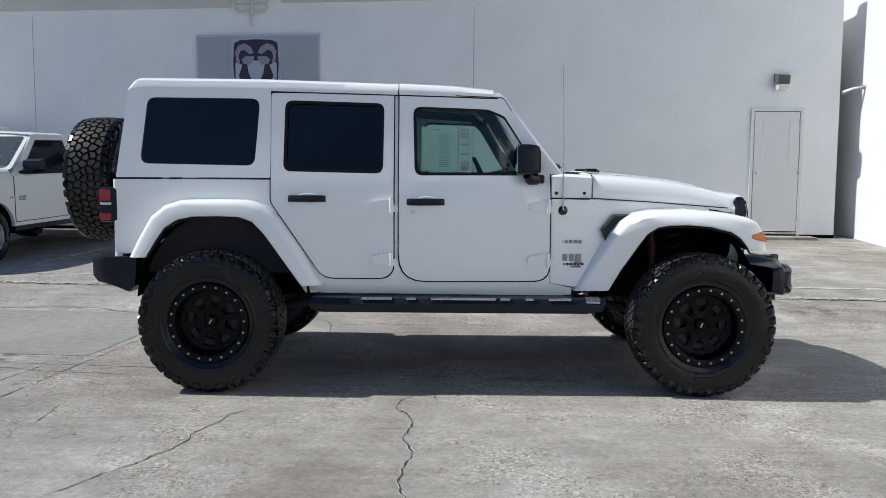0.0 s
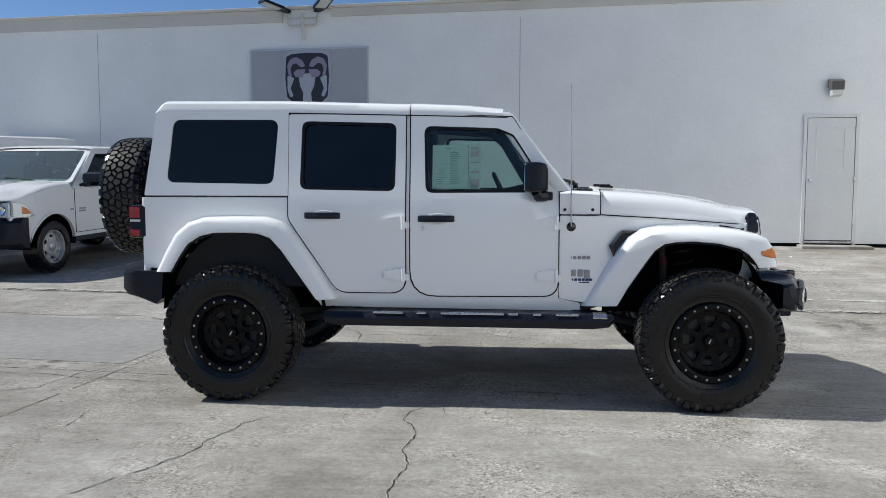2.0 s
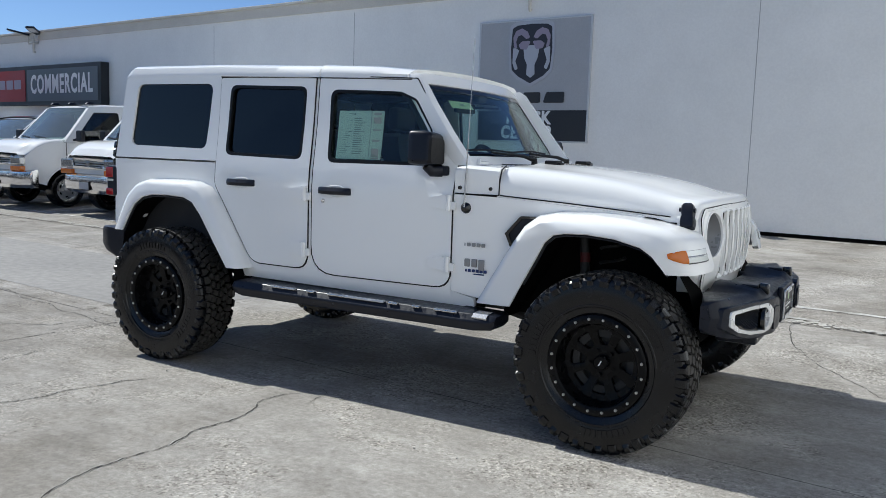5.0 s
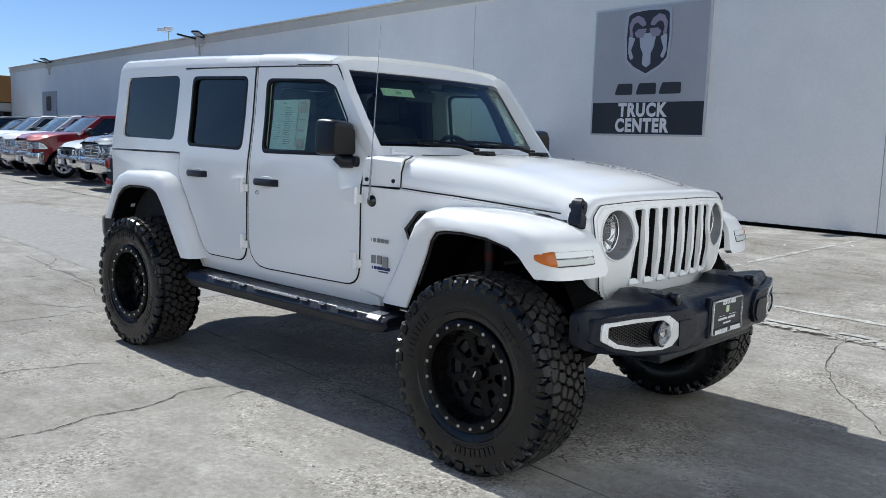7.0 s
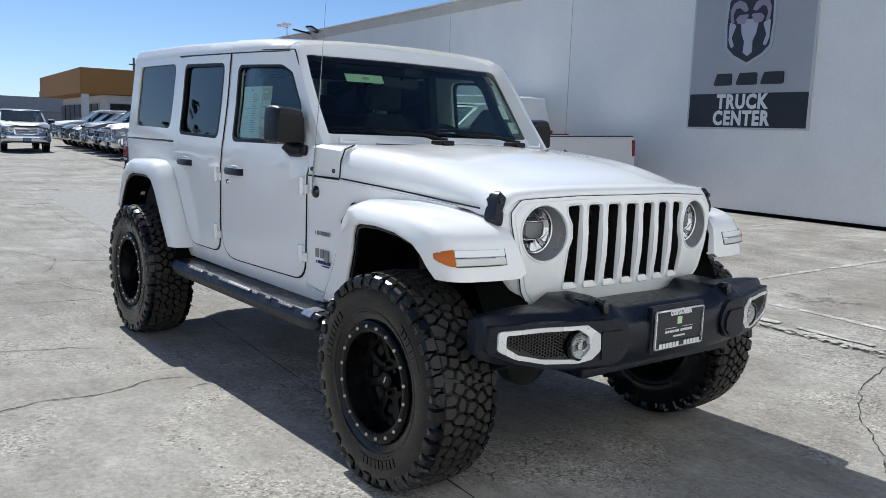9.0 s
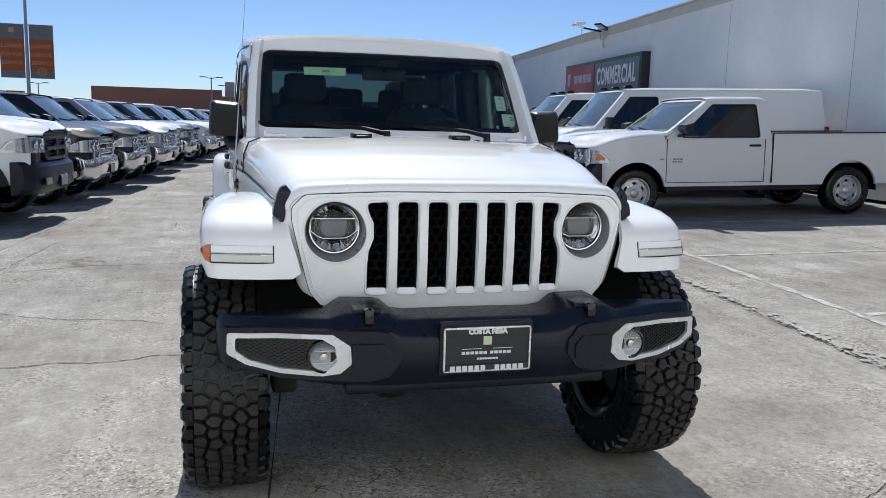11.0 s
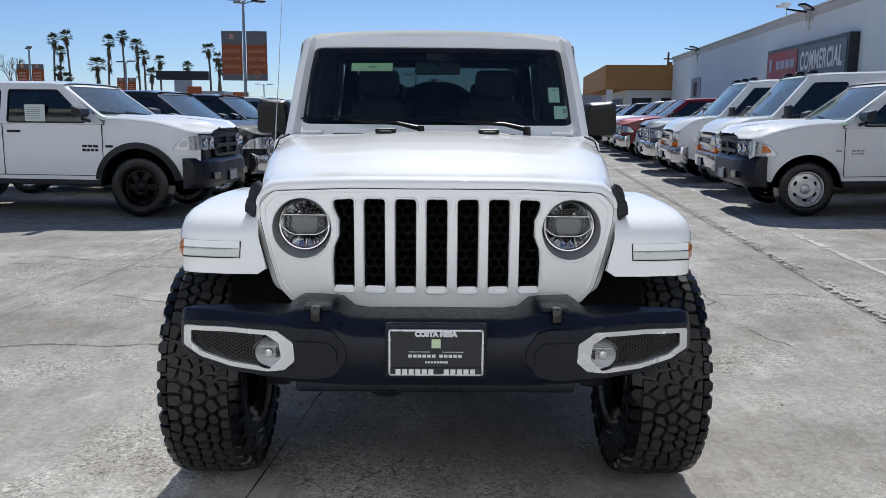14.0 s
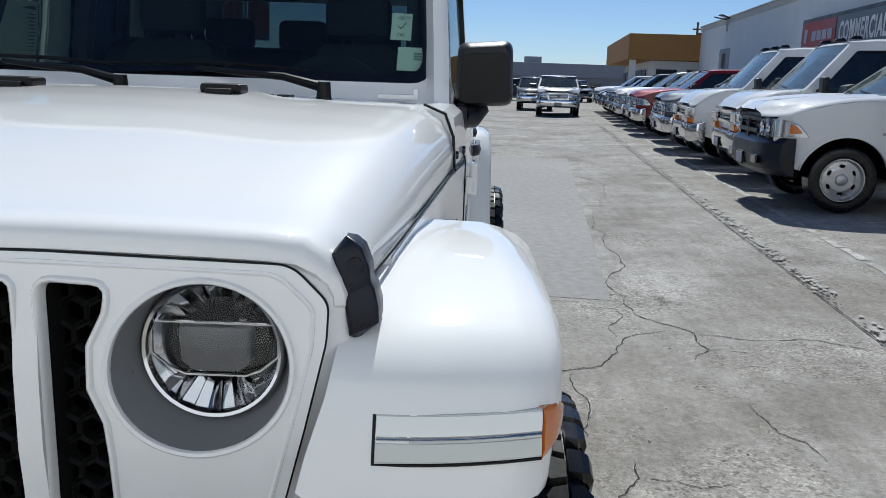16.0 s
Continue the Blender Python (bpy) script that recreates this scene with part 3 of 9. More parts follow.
def road_wheel(parent, m, R=0.39, width=0.26, style="steel"):
    """A plain road wheel of a parked vehicle, outer face to local -y."""
    wheel = new("wheel")
    wheel.parent, wheel.matrix_basis = parent, m
    bm = bmesh.new()
    rr = R * 0.60
    tyre_mesh(bm, R, width, rr, seg=40)
    part("tyre", bm, RUBBER, wheel)
    bm = bmesh.new()
    h = width / 2
    lathe(bm, [(rr - 0.014, -h * 0.70), (rr - 0.004, -h * 0.86), (rr + 0.008, -h * 0.86), (rr + 0.012, -h * 0.78)], 40, "y")
    lathe(bm, [(rr - 0.008, -h * 0.86), (rr - 0.022, -h * 0.6), (rr - 0.03, -h * 0.2), (rr - 0.03, h * 0.8)], 40, "y")
    k = {"steel": 6, "alloy": 6, "black": 6}[style]
    holes = []
    for i in range(k):
        a = math.tau * (i + 0.5) / k
        if style == "steel":
            c = (rr * 0.66 * math.cos(a), rr * 0.66 * math.sin(a))
            holes.append([(c[0] - math.sin(a) * 0.036 * math.cos(b) + math.cos(a) * 0.020 * math.sin(b), c[1] + math.cos(a) * 0.036 * math.cos(b) + math.sin(a) * 0.020 * math.sin(b)) for b in (math.tau * j / 12 for j in range(12))])
        else:
            w0, w1 = 0.16, 0.32
            holes.append(rounded([(rr * 0.4 * math.cos(a - w0), rr * 0.4 * math.sin(a - w0)), (rr * 0.82 * math.cos(a - w1), rr * 0.82 * math.sin(a - w1)), (rr * 0.82 * math.cos(a + w1), rr * 0.82 * math.sin(a + w1)), (rr * 0.4 * math.cos(a + w0), rr * 0.4 * math.sin(a + w0))], 0.015, 2))
    panel(bm, arc(0, 0, rr - 0.012, 0, math.tau * 39 / 40, 39), holes, 0.02, lambda u, v, d: (u, -h * 0.5 + d - 0.025 * max(0.0, 1 - abs(math.hypot(u, v) / rr - 0.45) * 3), v))
    lathe(bm, [(0.0, -h * 0.80), (rr * 0.20, -h * 0.80), (rr * 0.28, -h * 0.72), (rr * 0.30, -h * 0.4)], 24, "y")
    for i in range(5):
        a = math.tau * i / 5
        cyl(bm, (rr * 0.36 * math.cos(a), -h * 0.66, rr * 0.36 * math.sin(a)), (rr * 0.36 * math.cos(a), -h * 0.3, rr * 0.36 * math.sin(a)), 0.012, seg=6)
    part("rim", bm, {"steel": STEEL, "alloy": SILVER, "black": SATIN_BLACK}[style], wheel)
    bm = bmesh.new()
    cyl(bm, (0, -h * 0.1, 0), (0, h * 0.1, 0), rr - 0.03, seg=24)
    part("brake_disc", bm, DARK_VOID, wheel)
    return wheel


# ---- the white four-door off-road car ----
def suv_width(x, z):
    lean = 0.075 + 0.030 * min(1.0, max(0.0, x + 0.4) / 0.6)
    swell = lerp([(-2.14, 0.0), (-1.3, 0.018), (-0.8, 0.026), (-0.1, 0.026), (0.3, 0.014), (0.594, 0.0), (0.6, 0.0)], x) * lerp([(0.6, 0.6), (0.75, 1.0), (1.2, 1.0), (1.35, 0.5), (1.55, 0.1), (1.8, 0.0), (1.9, 0.0)], z)
    return 0.805 + swell - max(0.0, z - 1.30) * lean - max(0.0, x - 0.0) * 0.105 * min(1.0, max(0.0, z - 1.2) / 0.2) - max(0.0, 0.66 - z) * 0.25


def lerp(table, x):
    for (a, va), (b, vb) in zip(table, table[1:]):
        if x <= b:
            t = max(0.0, (x - a) / (b - a))
            return va + (vb - va) * t
    return table[-1][1]


JEEP = empty("off_road_car", Matrix.Translation((0, 0.012, 0)), "white lifted four-door off-road car with black wheels and hardtop", "car")


def both(name, make, material, parent=None, label="", **kw):
    """The same piece on the right (-1) and left (+1) side."""
    obs = []
    for s in (-1, 1):
        bm = bmesh.new()
        make(bm, s)
        obs.append(part(name, bm, material, parent or JEEP, label, **kw))
    return obs


def on_side(s, lift=0.0):
    return lambda u, v, d: (u, s * (suv_width(u, v) + lift - d), v)


CUTS = [("v", 1.30), ("v", 1.2), ("v", 0.66), ("u", 0.0), ("v", 0.95), ("v", 1.55), ("v", 0.75), ("v", 1.40), ("v", 1.72), ("u", -1.3), ("u", -0.8), ("u", -0.1), ("u", 0.3)]

# panels of the sides
rear_win = rounded([(-1.925, 1.814), (-1.218, 1.808), (-1.252, 1.392), (-1.975, 1.404)], 0.055)
rdoor_win = rounded([(-1.058, 1.795), (-0.448, 1.778), (-0.455, 1.350), (-1.070, 1.362)], 0.050)
fdoor_win = rounded([(-0.265, 1.760), (0.20, 1.745), (0.30, 1.705), (0.413, 1.53), (0.413, 1.343), (-0.252, 1.340)], [0.05, 0.08, 0.06, 0.06, 0.04, 0.05])


def inset(loop, d):
    """Shrinks a roundish closed loop towards its middle by about d."""
    c = sum((Vector(p).to_2d() for p in loop), Vector((0, 0))) / len(loop)
    w = max(abs(Vector(p).to_2d().x - c.x) for p in loop)
    h = max(abs(Vector(p).to_2d().y - c.y) for p in loop)
    return [Vector((c.x + (p[0] - c.x) * (1 - d / w), c.y + (p[1] - c.y) * (1 - d / h))) for p in loop]


QUARTER = rounded([(-2.140, 0.84), (-2.128, 1.306), (-1.156, 1.306), (-1.156, 1.165), (-0.880, 0.745), (-0.868, 0.60), (-0.94, 0.60), (-1.20, 1.02), (-1.30, 1.075), (-1.66, 1.075), (-1.75, 1.03), (-1.91, 0.84)], [0.03, 0.012, 0.004, 0.08, 0.05, 0, 0, 0.1, 0.1, 0.1, 0.1, 0])
both("quarter_panel", lambda bm, s: panel(bm, QUARTER, (), 0.03, on_side(s), CUTS, 0.004), WHITE)
HARDTOP = rounded([(-2.122, 1.318), (-2.040, 1.872), (-1.152, 1.853), (-1.152, 1.318)], [0.01, 0.05, 0.004, 0.004])
hts = both("hardtop_side", lambda bm, s: panel(bm, HARDTOP, [rear_win], 0.025, on_side(s, 0.004), CUTS, 0.006), WHITE)
both("window", lambda bm, s: panel(bm, inset(rear_win, -0.006), (), 0.005, on_side(s, -0.010), CUTS), TINT, label="dark tinted rear quarter glass")
RDOOR = rounded([(-1.148, 1.842), (-0.386, 1.838), (-0.386, 0.698), (-0.825, 0.698), (-1.148, 1.168)], [0.015, 0.015, 0.10, 0.13, 0.10])
FDOOR = rounded([(-0.352, 1.838), (0.292, 1.818), (0.586, 1.372), (0.586, 0.686), (-0.352, 0.680)], [0.015, 0.02, 0.04, 0.10, 0.17])
rds = both("rear_door", lambda bm, s: panel(bm, RDOOR, [rdoor_win], 0.035, on_side(s, 0.006), CUTS, 0.006), WHITE)
fds = both("front_door", lambda bm, s: panel(bm, FDOOR, [fdoor_win], 0.035, on_side(s, 0.006), CUTS, 0.006), WHITE)
for i, s in enumerate((-1, 1)):
    for door, win, glazing, lab in ((rds[i], rdoor_win, TINT, "dark tinted rear door glass"), (fds[i], fdoor_win, CLEAR, "clear front door glass")):
        bm = bmesh.new()
        panel(bm, inset(win, -0.004), (), 0.005, on_side(s, -0.012), CUTS)
        part("window", bm, glazing, door, lab)
        bm = bmesh.new()
        panel(bm, inset(win, -0.003), [inset(win, 0.016)], 0.018, on_side(s, 0.0065), CUTS)
        part("window_seal", bm, RUBBER_SEAL, door, "black rubber window seal")
    # the rear door glass is divided by an upright bar
    bm = bmesh.new()
    panel(bm, [(-0.916, 1.365), (-0.910, 1.785), (-0.896, 1.785), (-0.902, 1.365)], (), 0.006, on_side(s, -0.0185), CUTS)
    part("window_bar", bm, RUBBER_SEAL, rds[i])
    for door, x0, z0 in ((rds[i], -0.922, 1.190), (fds[i], -0.186, 1.173)):
        w = suv_width(x0, z0)
        bm = bmesh.new()
        loft(bm, [[(x0 + a, s * (w - 0.006 + dy + 0.022 * (1 - (a / 0.118) ** 4)), z0 + dz) for dy, dz in ((0.0, -0.021), (0.014, -0.018), (0.020, 0.0), (0.012, 0.019), (0.0, 0.022))] for a in (-0.117, -0.112, -0.095, -0.06, 0.0, 0.06, 0.095, 0.112, 0.117)])
        part("handle", bm, PLASTIC, door, "black pull handle")
        bm = bmesh.new()
        lathe(bm, [(0.0, 0.004), (0.045, 0.004), (0.062, 0.0075), (0.070, 0.004)], 24, "y", (0, 0, 0))
        bmesh.ops.scale(bm, vec=(1.15, s, 0.52), verts=bm.verts)
        part("handle_cup", bm, WHITE, door, m=Matrix.Translation((x0 + 0.01, s * (w + 0.004), z0)))
    bm = bmesh.new()
    w = suv_width(-0.27, 1.11)
    lathe(bm, [(0.0, 0.016), (0.010, 0.016), (0.013, 0.012), (0.014, 0.004)], 20, "y")
    bmesh.ops.scale(bm, vec=(1, s, 1), verts=bm.verts)
    part("lock", bm, CHROME, fds[i], "round chrome key lock", m=Matrix.Translation((-0.268, s * w, 1.112)))
    # body-coloured strap hinges on each door's front edge
    for door, xe in ((rds[i], -0.386), (fds[i], 0.586)):
        for z0 in (1.148, 0.815):
            w = suv_width(xe, z0)
            bm = bmesh.new()
            panel(bm, rounded([(xe - 0.135, z0 - 0.022), (xe - 0.135, z0 + 0.022), (xe - 0.05, z0 + 0.04), (xe - 0.004, z0 + 0.04), (xe - 0.004, z0 - 0.04), (xe - 0.05, z0 - 0.036)], 0.012, 3), (), 0.022, lambda u, v, d: (u, s * (w + 0.026 - d), v), (), 0.006)
            cyl(bm, (xe - 0.012, s * (w + 0.024), z0 - 0.043), (xe - 0.012, s * (w + 0.024), z0 + 0.043), 0.013, seg=12)
            box(bm, (xe + 0.014, s * (w + 0.014), z0 - 0.015), (0.03, 0.02, 0.045), 0.004)
            part("hinge", bm, WHITE, door, "white strap hinge")
    bm = bmesh.new()
    panel(bm, rounded([(-0.863, 0.688), (-0.42, 0.688), (0.57, 0.676), (0.728, 0.640), (0.728, 0.590), (-0.863, 0.600)], 0.01, 2), (), 0.03, on_side(s, -0.004), CUTS, 0.004)
    part("sill", bm, WHITE, JEEP)

DFRAME = rounded([(-1.150, 1.846), (0.272, 1.826), (0.590, 1.37), (0.590, 0.606), (-0.866, 0.606), (-1.150, 1.15)], [0.01, 0.02, 0.04, 0.01, 0.01, 0.06])
both("door_frame", lambda bm, s: panel(bm, DFRAME, [inset(rdoor_win, -0.012), inset(fdoor_win, -0.012)], 0.03, on_side(s, -0.002), CUTS), WHITE)
both("front_side_panel", lambda bm, s: panel(bm, rounded([(0.594, 0.672), (0.594, 1.196), (0.87, 1.190), (1.60, 1.140), (1.60, 1.04), (1.20, 1.05), (0.93, 0.66), (0.74, 0.645)], 0.01, 2), (), 0.03,
     lambda u, v, d: (u, s * (suv_width(u, v) - max(0.0, u - 0.62) * 0.115 - d), v), CUTS + [("u", 0.62), ("u", 1.0), ("u", 1.3)], 0.004), WHITE)

# dark air outlet in the front side panel, behind the flare
both("side_vent", lambda bm, s: panel(bm, rounded([(0.903, 1.006), (0.985, 1.102), (1.21, 1.105), (1.08, 0.96), (0.950, 0.895)], 0.015, 3), [rounded([(0.922, 1.005), (0.993, 1.088), (1.18, 1.091), (1.065, 0.965), (0.955, 0.918)], 0.012, 3)], 0.03,
     lambda u, v, d: (u, s * (suv_width(u, v) - max(0.0, u - 0.62) * 0.115 + 0.028 - d), v), (), 0.003), GLOSS_BLACK, label="black side vent frame")
both("vent_mesh", lambda bm, s: panel(bm, rounded([(0.915, 1.004), (0.99, 1.094), (1.19, 1.098), (1.07, 0.96), (0.953, 0.908)], 0.012, 3), (), 0.01,
     lambda u, v, d: (u, s * (suv_width(u, v) - max(0.0, u - 0.62) * 0.115 + 0.016 - d), v)), PLASTIC)

# cowl between doors and bonnet
def cowl(bm, s):
    prof = [(0.594, 1.204), (0.594, 1.345), (0.66, 1.356), (0.845, 1.345), (0.845, 1.200)]
    ys = [0.80, 0.795, 0.775, 0.74, 0.0]
    tops = [-0.05, -0.02, -0.004, 0.0, 0.006]
    rings = []
    for y, dz in zip(ys, tops):
        rings.append([(x, s * (y - max(0.0, x - 0.62) * 0.10), z + (dz if z > 1.3 else 0.0)) for x, z in prof])
    loft(bm, rings)


both("cowl", cowl, WHITE)
for s in (-1, 1):
    for x in (0.625, 0.80):
        bm = bmesh.new()
        cyl(bm, (x, s * (0.795 - max(0.0, x - 0.62) * 0.10), 1.232), (x, s * (0.806 - max(0.0, x - 0.62) * 0.10), 1.232), 0.012, 0.009, seg=12)
        part("cowl_bolt", bm, GLOSS_BLACK, JEEP, "black cowl bolt")

# roof: hardtop behind, removable panels in front
def roof_piece(x0, x1, n, end_round=False, bow=0.0):
    bm = bmesh.new()
    rings = []
    for i in range(n + 1):
        x = x0 + (x1 - x0) * i / n
        zt = lerp([(-2.05, 1.938), (-1.2, 1.931), (-0.36, 1.904), (0.0, 1.890), (0.30, 1.866)], x)
        zb = lerp([(-2.05, 1.855), (-1.1, 1.850), (0.30, 1.815)], x)
        w = suv_width(x, 1.85) + 0.007
        fr = 0.5 * max(0.0, (x + 0.1) / 0.38)
        k = 0.0
        if end_round:
            k = max(0.0, (-1.975 - x) / 0.067)
        zt -= 0.048 * k * k
        half = [(w, zb), (w + 0.001, min(zb + 0.025, zt - 0.03)), (w - 0.012 - 0.010 * fr, zt - 0.018 - 0.010 * fr), (w - 0.04 - 0.015 * fr, zt - 0.002 - 0.006 * fr), (w - 0.09, zt + 0.006), (0.42, zt + 0.018), (0.2, zt + 0.023)]
        ring = [(x, -y, z) for y, z in half] + [(x, 0, zt + 0.025)] + [(x, y, z) for y, z in reversed(half)]
        ring += [(x, w - 0.03, zb + 0.004), (x, -w + 0.03, zb + 0.004)]
        ring = [(a - bow * ((i / n) * b / 0.75) ** 2, b, c) for a, b, c in ring]
        rings.append(ring)
    loft(bm, rings)
    return bm


part("hardtop_roof", roof_piece(-2.046, -0.362, 54, end_round=True), WHITE, JEEP)
bm = roof_piece(-0.354, 0.272, 12, bow=0.05)
bmesh.ops.translate(bm, vec=(0, 0, 0.004), verts=bm.verts)
part("roof_panel", bm, WHITE, JEEP)
bm = bmesh.new()
loft(bm, [[(0.305 - 0.10 * (u / 0.75) ** 2 - a, u, z) for a, z in ((0.0, 1.80), (0.02, 1.845), (0.08, 1.852), (0.09, 1.80))] for u in (-0.67, -0.5, -0.25, 0.0, 0.25, 0.5, 0.67)])
part("header_rail", bm, WHITE, JEEP)

# tailgate
bm = bmesh.new()
panel(bm, rounded([(-0.70, 0.72), (-0.70, 1.30), (0.70, 1.30), (0.70, 0.72)], 0.05), (), 0.04, lambda u, v, d: (-2.145 + d, u, v), (), 0.006)
part("tailgate", bm, WHITE, JEEP)
bm = bmesh.new()
panel(bm, rounded([(-0.66, 1.33), (-0.62, 1.84), (0.62, 1.84), (0.66, 1.33)], 0.05), (), 0.008, lambda u, v, d: (-2.125 + (v - 1.32) * 0.18 + d, u, v))
part("rear_window", bm, TINT_REAR, JEEP, "tinted rear glass")
bm = bmesh.new()
panel(bm, rounded([(-0.76, 1.318), (-0.735, 1.87), (0.735, 1.87), (0.76, 1.318)], 0.05), [rounded([(-0.64, 1.34), (-0.60, 1.82), (0.60, 1.82), (0.64, 1.34)], 0.05)], 0.03, lambda u, v, d: (-2.13 + (v - 1.32) * 0.18 + d, u, v))
part("hardtop_back", bm, WHITE, JEEP)
both("rear_corner", lambda bm, s: loft(bm, [[(-2.145, s * 0.70, z), (-2.150, s * 0.76, z), (-2.146, s * 0.79, z), (-2.132, s * 0.803, z), (-2.10, s * 0.79, z), (-2.12, s * 0.70, z)] for z in (0.72, 1.0, 1.306)]), WHITE)

# windscreen frame and glass
def ws(u, v, d):
    return (0.668 - (v - 1.352) * 0.735 - d * 0.8 - 0.10 * (u / 0.75) ** 2 * (1.0 if abs(u) < 0.9 else 0), u, v - d * 0.6)


WS_OUT = rounded([(-0.752, 1.350), (-0.704, 1.868), (0.704, 1.868), (0.752, 1.350)], [0.01, 0.07, 0.07, 0.01])
WS_HOLE = rounded([(-0.711, 1.402), (-0.664, 1.808), (0.664, 1.808), (0.711, 1.402)], 0.06)
WCUT = [("u", a) for a in (-0.6, -0.4, -0.2, 0.0, 0.2, 0.4, 0.6)]
bm = bmesh.new()
panel(bm, WS_OUT, [WS_HOLE], 0.05, ws, WCUT, 0.008)
ws_frame = part("windscreen_frame", bm, WHITE, JEEP)
bm = bmesh.new()
panel(bm, inset(WS_HOLE, -0.004), (), 0.006, lambda u, v, d: ws(u, v, d + 0.012), WCUT)
part("windscreen", bm, CLEAR, JEEP, "clear windscreen glass")
bm = bmesh.new()
panel(bm, inset(WS_HOLE, -0.003), [inset(WS_HOLE, 0.028)], 0.004, lambda u, v, d: ws(u, v, d + 0.0085), WCUT)
part("windscreen_border", bm, GLOSS_BLACK, JEEP, "black border of the windscreen")
both("a_pillar", lambda bm, s: loft(bm, [[(x + 0.046, s * (y - 0.030), z + 0.006), (x + 0.044, s * (y - 0.004), z + 0.004), (x + 0.030, s * (y + 0.010), z), (x - 0.05, s * (y + 0.014), z), (x - 0.09, s * (y - 0.01), z - 0.01), (x - 0.06, s * (y - 0.06), z - 0.01)] for x, y, z in ((0.625, 0.748, 1.35), (0.487, 0.737, 1.52), (0.367, 0.724, 1.68), (0.262, 0.704, 1.825), (0.225, 0.694, 1.850))]), WHITE)
for y in (-0.62, 0.62):
    bm = bmesh.new()
    box(bm, (0.665, y, 1.367), (0.03, 0.10, 0.014), 0.004)
    box(bm, (0.668, y + (0.05 if y > 0 else -0.05), 1.375), (0.02, 0.012, 0.03), 0.003)
    part("windscreen_hinge", bm, WHITE, JEEP)

# bonnet
HZ = [(0.84, 1.352), (0.958, 1.347), (1.109, 1.336), (1.299, 1.318), (1.488, 1.292), (1.62, 1.266), (1.74, 1.240), (1.82, 1.226), (1.855, 1.217), (1.878, 1.204)]
HE = [(0.84, 1.205), (0.90, 1.200), (1.22, 1.182), (1.754, 1.142), (1.84, 1.138), (1.878, 1.172)]
HW = [(0.84, 0.775), (1.20, 0.737), (1.60, 0.688), (1.80, 0.660), (1.855, 0.642), (1.878, 0.612)]
LIP = [(0.640, 1.128), (0.6395, 1.140), (0.632, 1.156), (0.616, 1.170), (0.592, 1.182), (0.54, 1.188), (0.45, 1.193), (0.36, 1.197), (0.30, 1.199), (0.15, 1.200), (0.0, 1.2005)]
BEND = [(0.657, 1.128), (0.656, 1.142), (0.648, 1.162), (0.630, 1.184), (0.600, 1.203), (0.545, 1.211), (0.45, 1.217), (0.36, 1.221), (0.30, 1.223), (0.15, 1.2245), (0.0, 1.225)]
bm = bmesh.new()
rings = []
for i in range(21):
    x = 0.851 + (1.735 - 0.851) * i / 20
    cr = min(1.0, (1.878 - x) / 0.25) * 0.8 + 0.2
    zt, ze, w = lerp(HZ, x), lerp(HE, x), lerp(HW, x)
    hgt = zt - ze
    half = [(w, ze), (w + 0.002, ze + hgt * 0.28), (w - 0.008, ze + hgt * 0.55), (w - 0.030, ze + hgt * 0.78), (w - 0.065, ze + hgt * 0.92), (w - 0.12, zt), (w - 0.22, zt + 0.004 * cr), (0.36, zt + 0.010 * cr), (0.30, zt + 0.019 * cr), (0.15, zt + 0.023 * cr)]
    bow = 0.055 * max(0.0, (x - 1.35) / 0.385)
    rings.append([(x - bow * (y / 0.6) ** 2, -y, z) for y, z in half] + [(x, 0.0, zt + 0.024 * cr)] + [(x - bow * (y / 0.6) ** 2, y, z) for y, z in reversed(half)])
# front edge: a rounded bend, then a short lip over the grille
for X, prof, dy, dz in ((1.80, BEND, 0.010, 0.0185), (1.85, BEND, 0.006, 0.0145), (1.88, BEND, 0.003, 0.0105), (1.894, BEND, 0.001, 0.0060), (1.903, BEND, -0.001, -0.001), (1.909, BEND, -0.004, -0.010), (1.912, LIP, 0.002, 0.004), (1.912, LIP, 0, 0), (1.905, LIP, -0.004, -0.002)):
    half = [(max(0.0, y + (dy if y > 0.5 else 0.0)), z + (dz if y < 0.64 and z > 1.13 else 0.0)) for y, z in prof]
    rings.append([(X - 0.055 * (y / 0.6) ** 2, -y, z) for y, z in half] + [(X - 0.055 * (y / 0.6) ** 2, y, z) for y, z in reversed(half[:-1])])
loft(bm, rings, closed=False)
r = bmesh.ops.extrude_face_region(bm, geom=list(bm.faces))
bmesh.ops.translate(bm, vec=(-0.014, 0, -0.014), verts=[g for g in r["geom"] if isinstance(g, bmesh.types.BMVert)])
part("bonnet", bm, WHITE, JEEP)
for s in (-1, 1):
    bm = bmesh.new()
    box(bm, (0.925, s * 0.24, 1.378), (0.075, 0.095, 0.024), 0.008)
    box(bm, (0.962, s * 0.24, 1.370), (0.035, 0.06, 0.018), 0.005)
    part("washer_nozzle", bm, RUBBER_SEAL, JEEP, "black washer nozzle on the bonnet's rear edge")
bm = bmesh.new()
for k in range(9):
    box(bm, (0.80, -0.06 + 0.052 * k, 1.362), (0.07, 0.030, 0.010), 0.003)
part("cowl_grille", bm, PLASTIC, JEEP, "black cowl air slots")
bm = bmesh.new()
box(bm, (0.77, -0.2, 1.3605), (0.10, 0.60, 0.006), 0.002)
part("cowl_gap", bm, GLOSS_BLACK, JEEP)
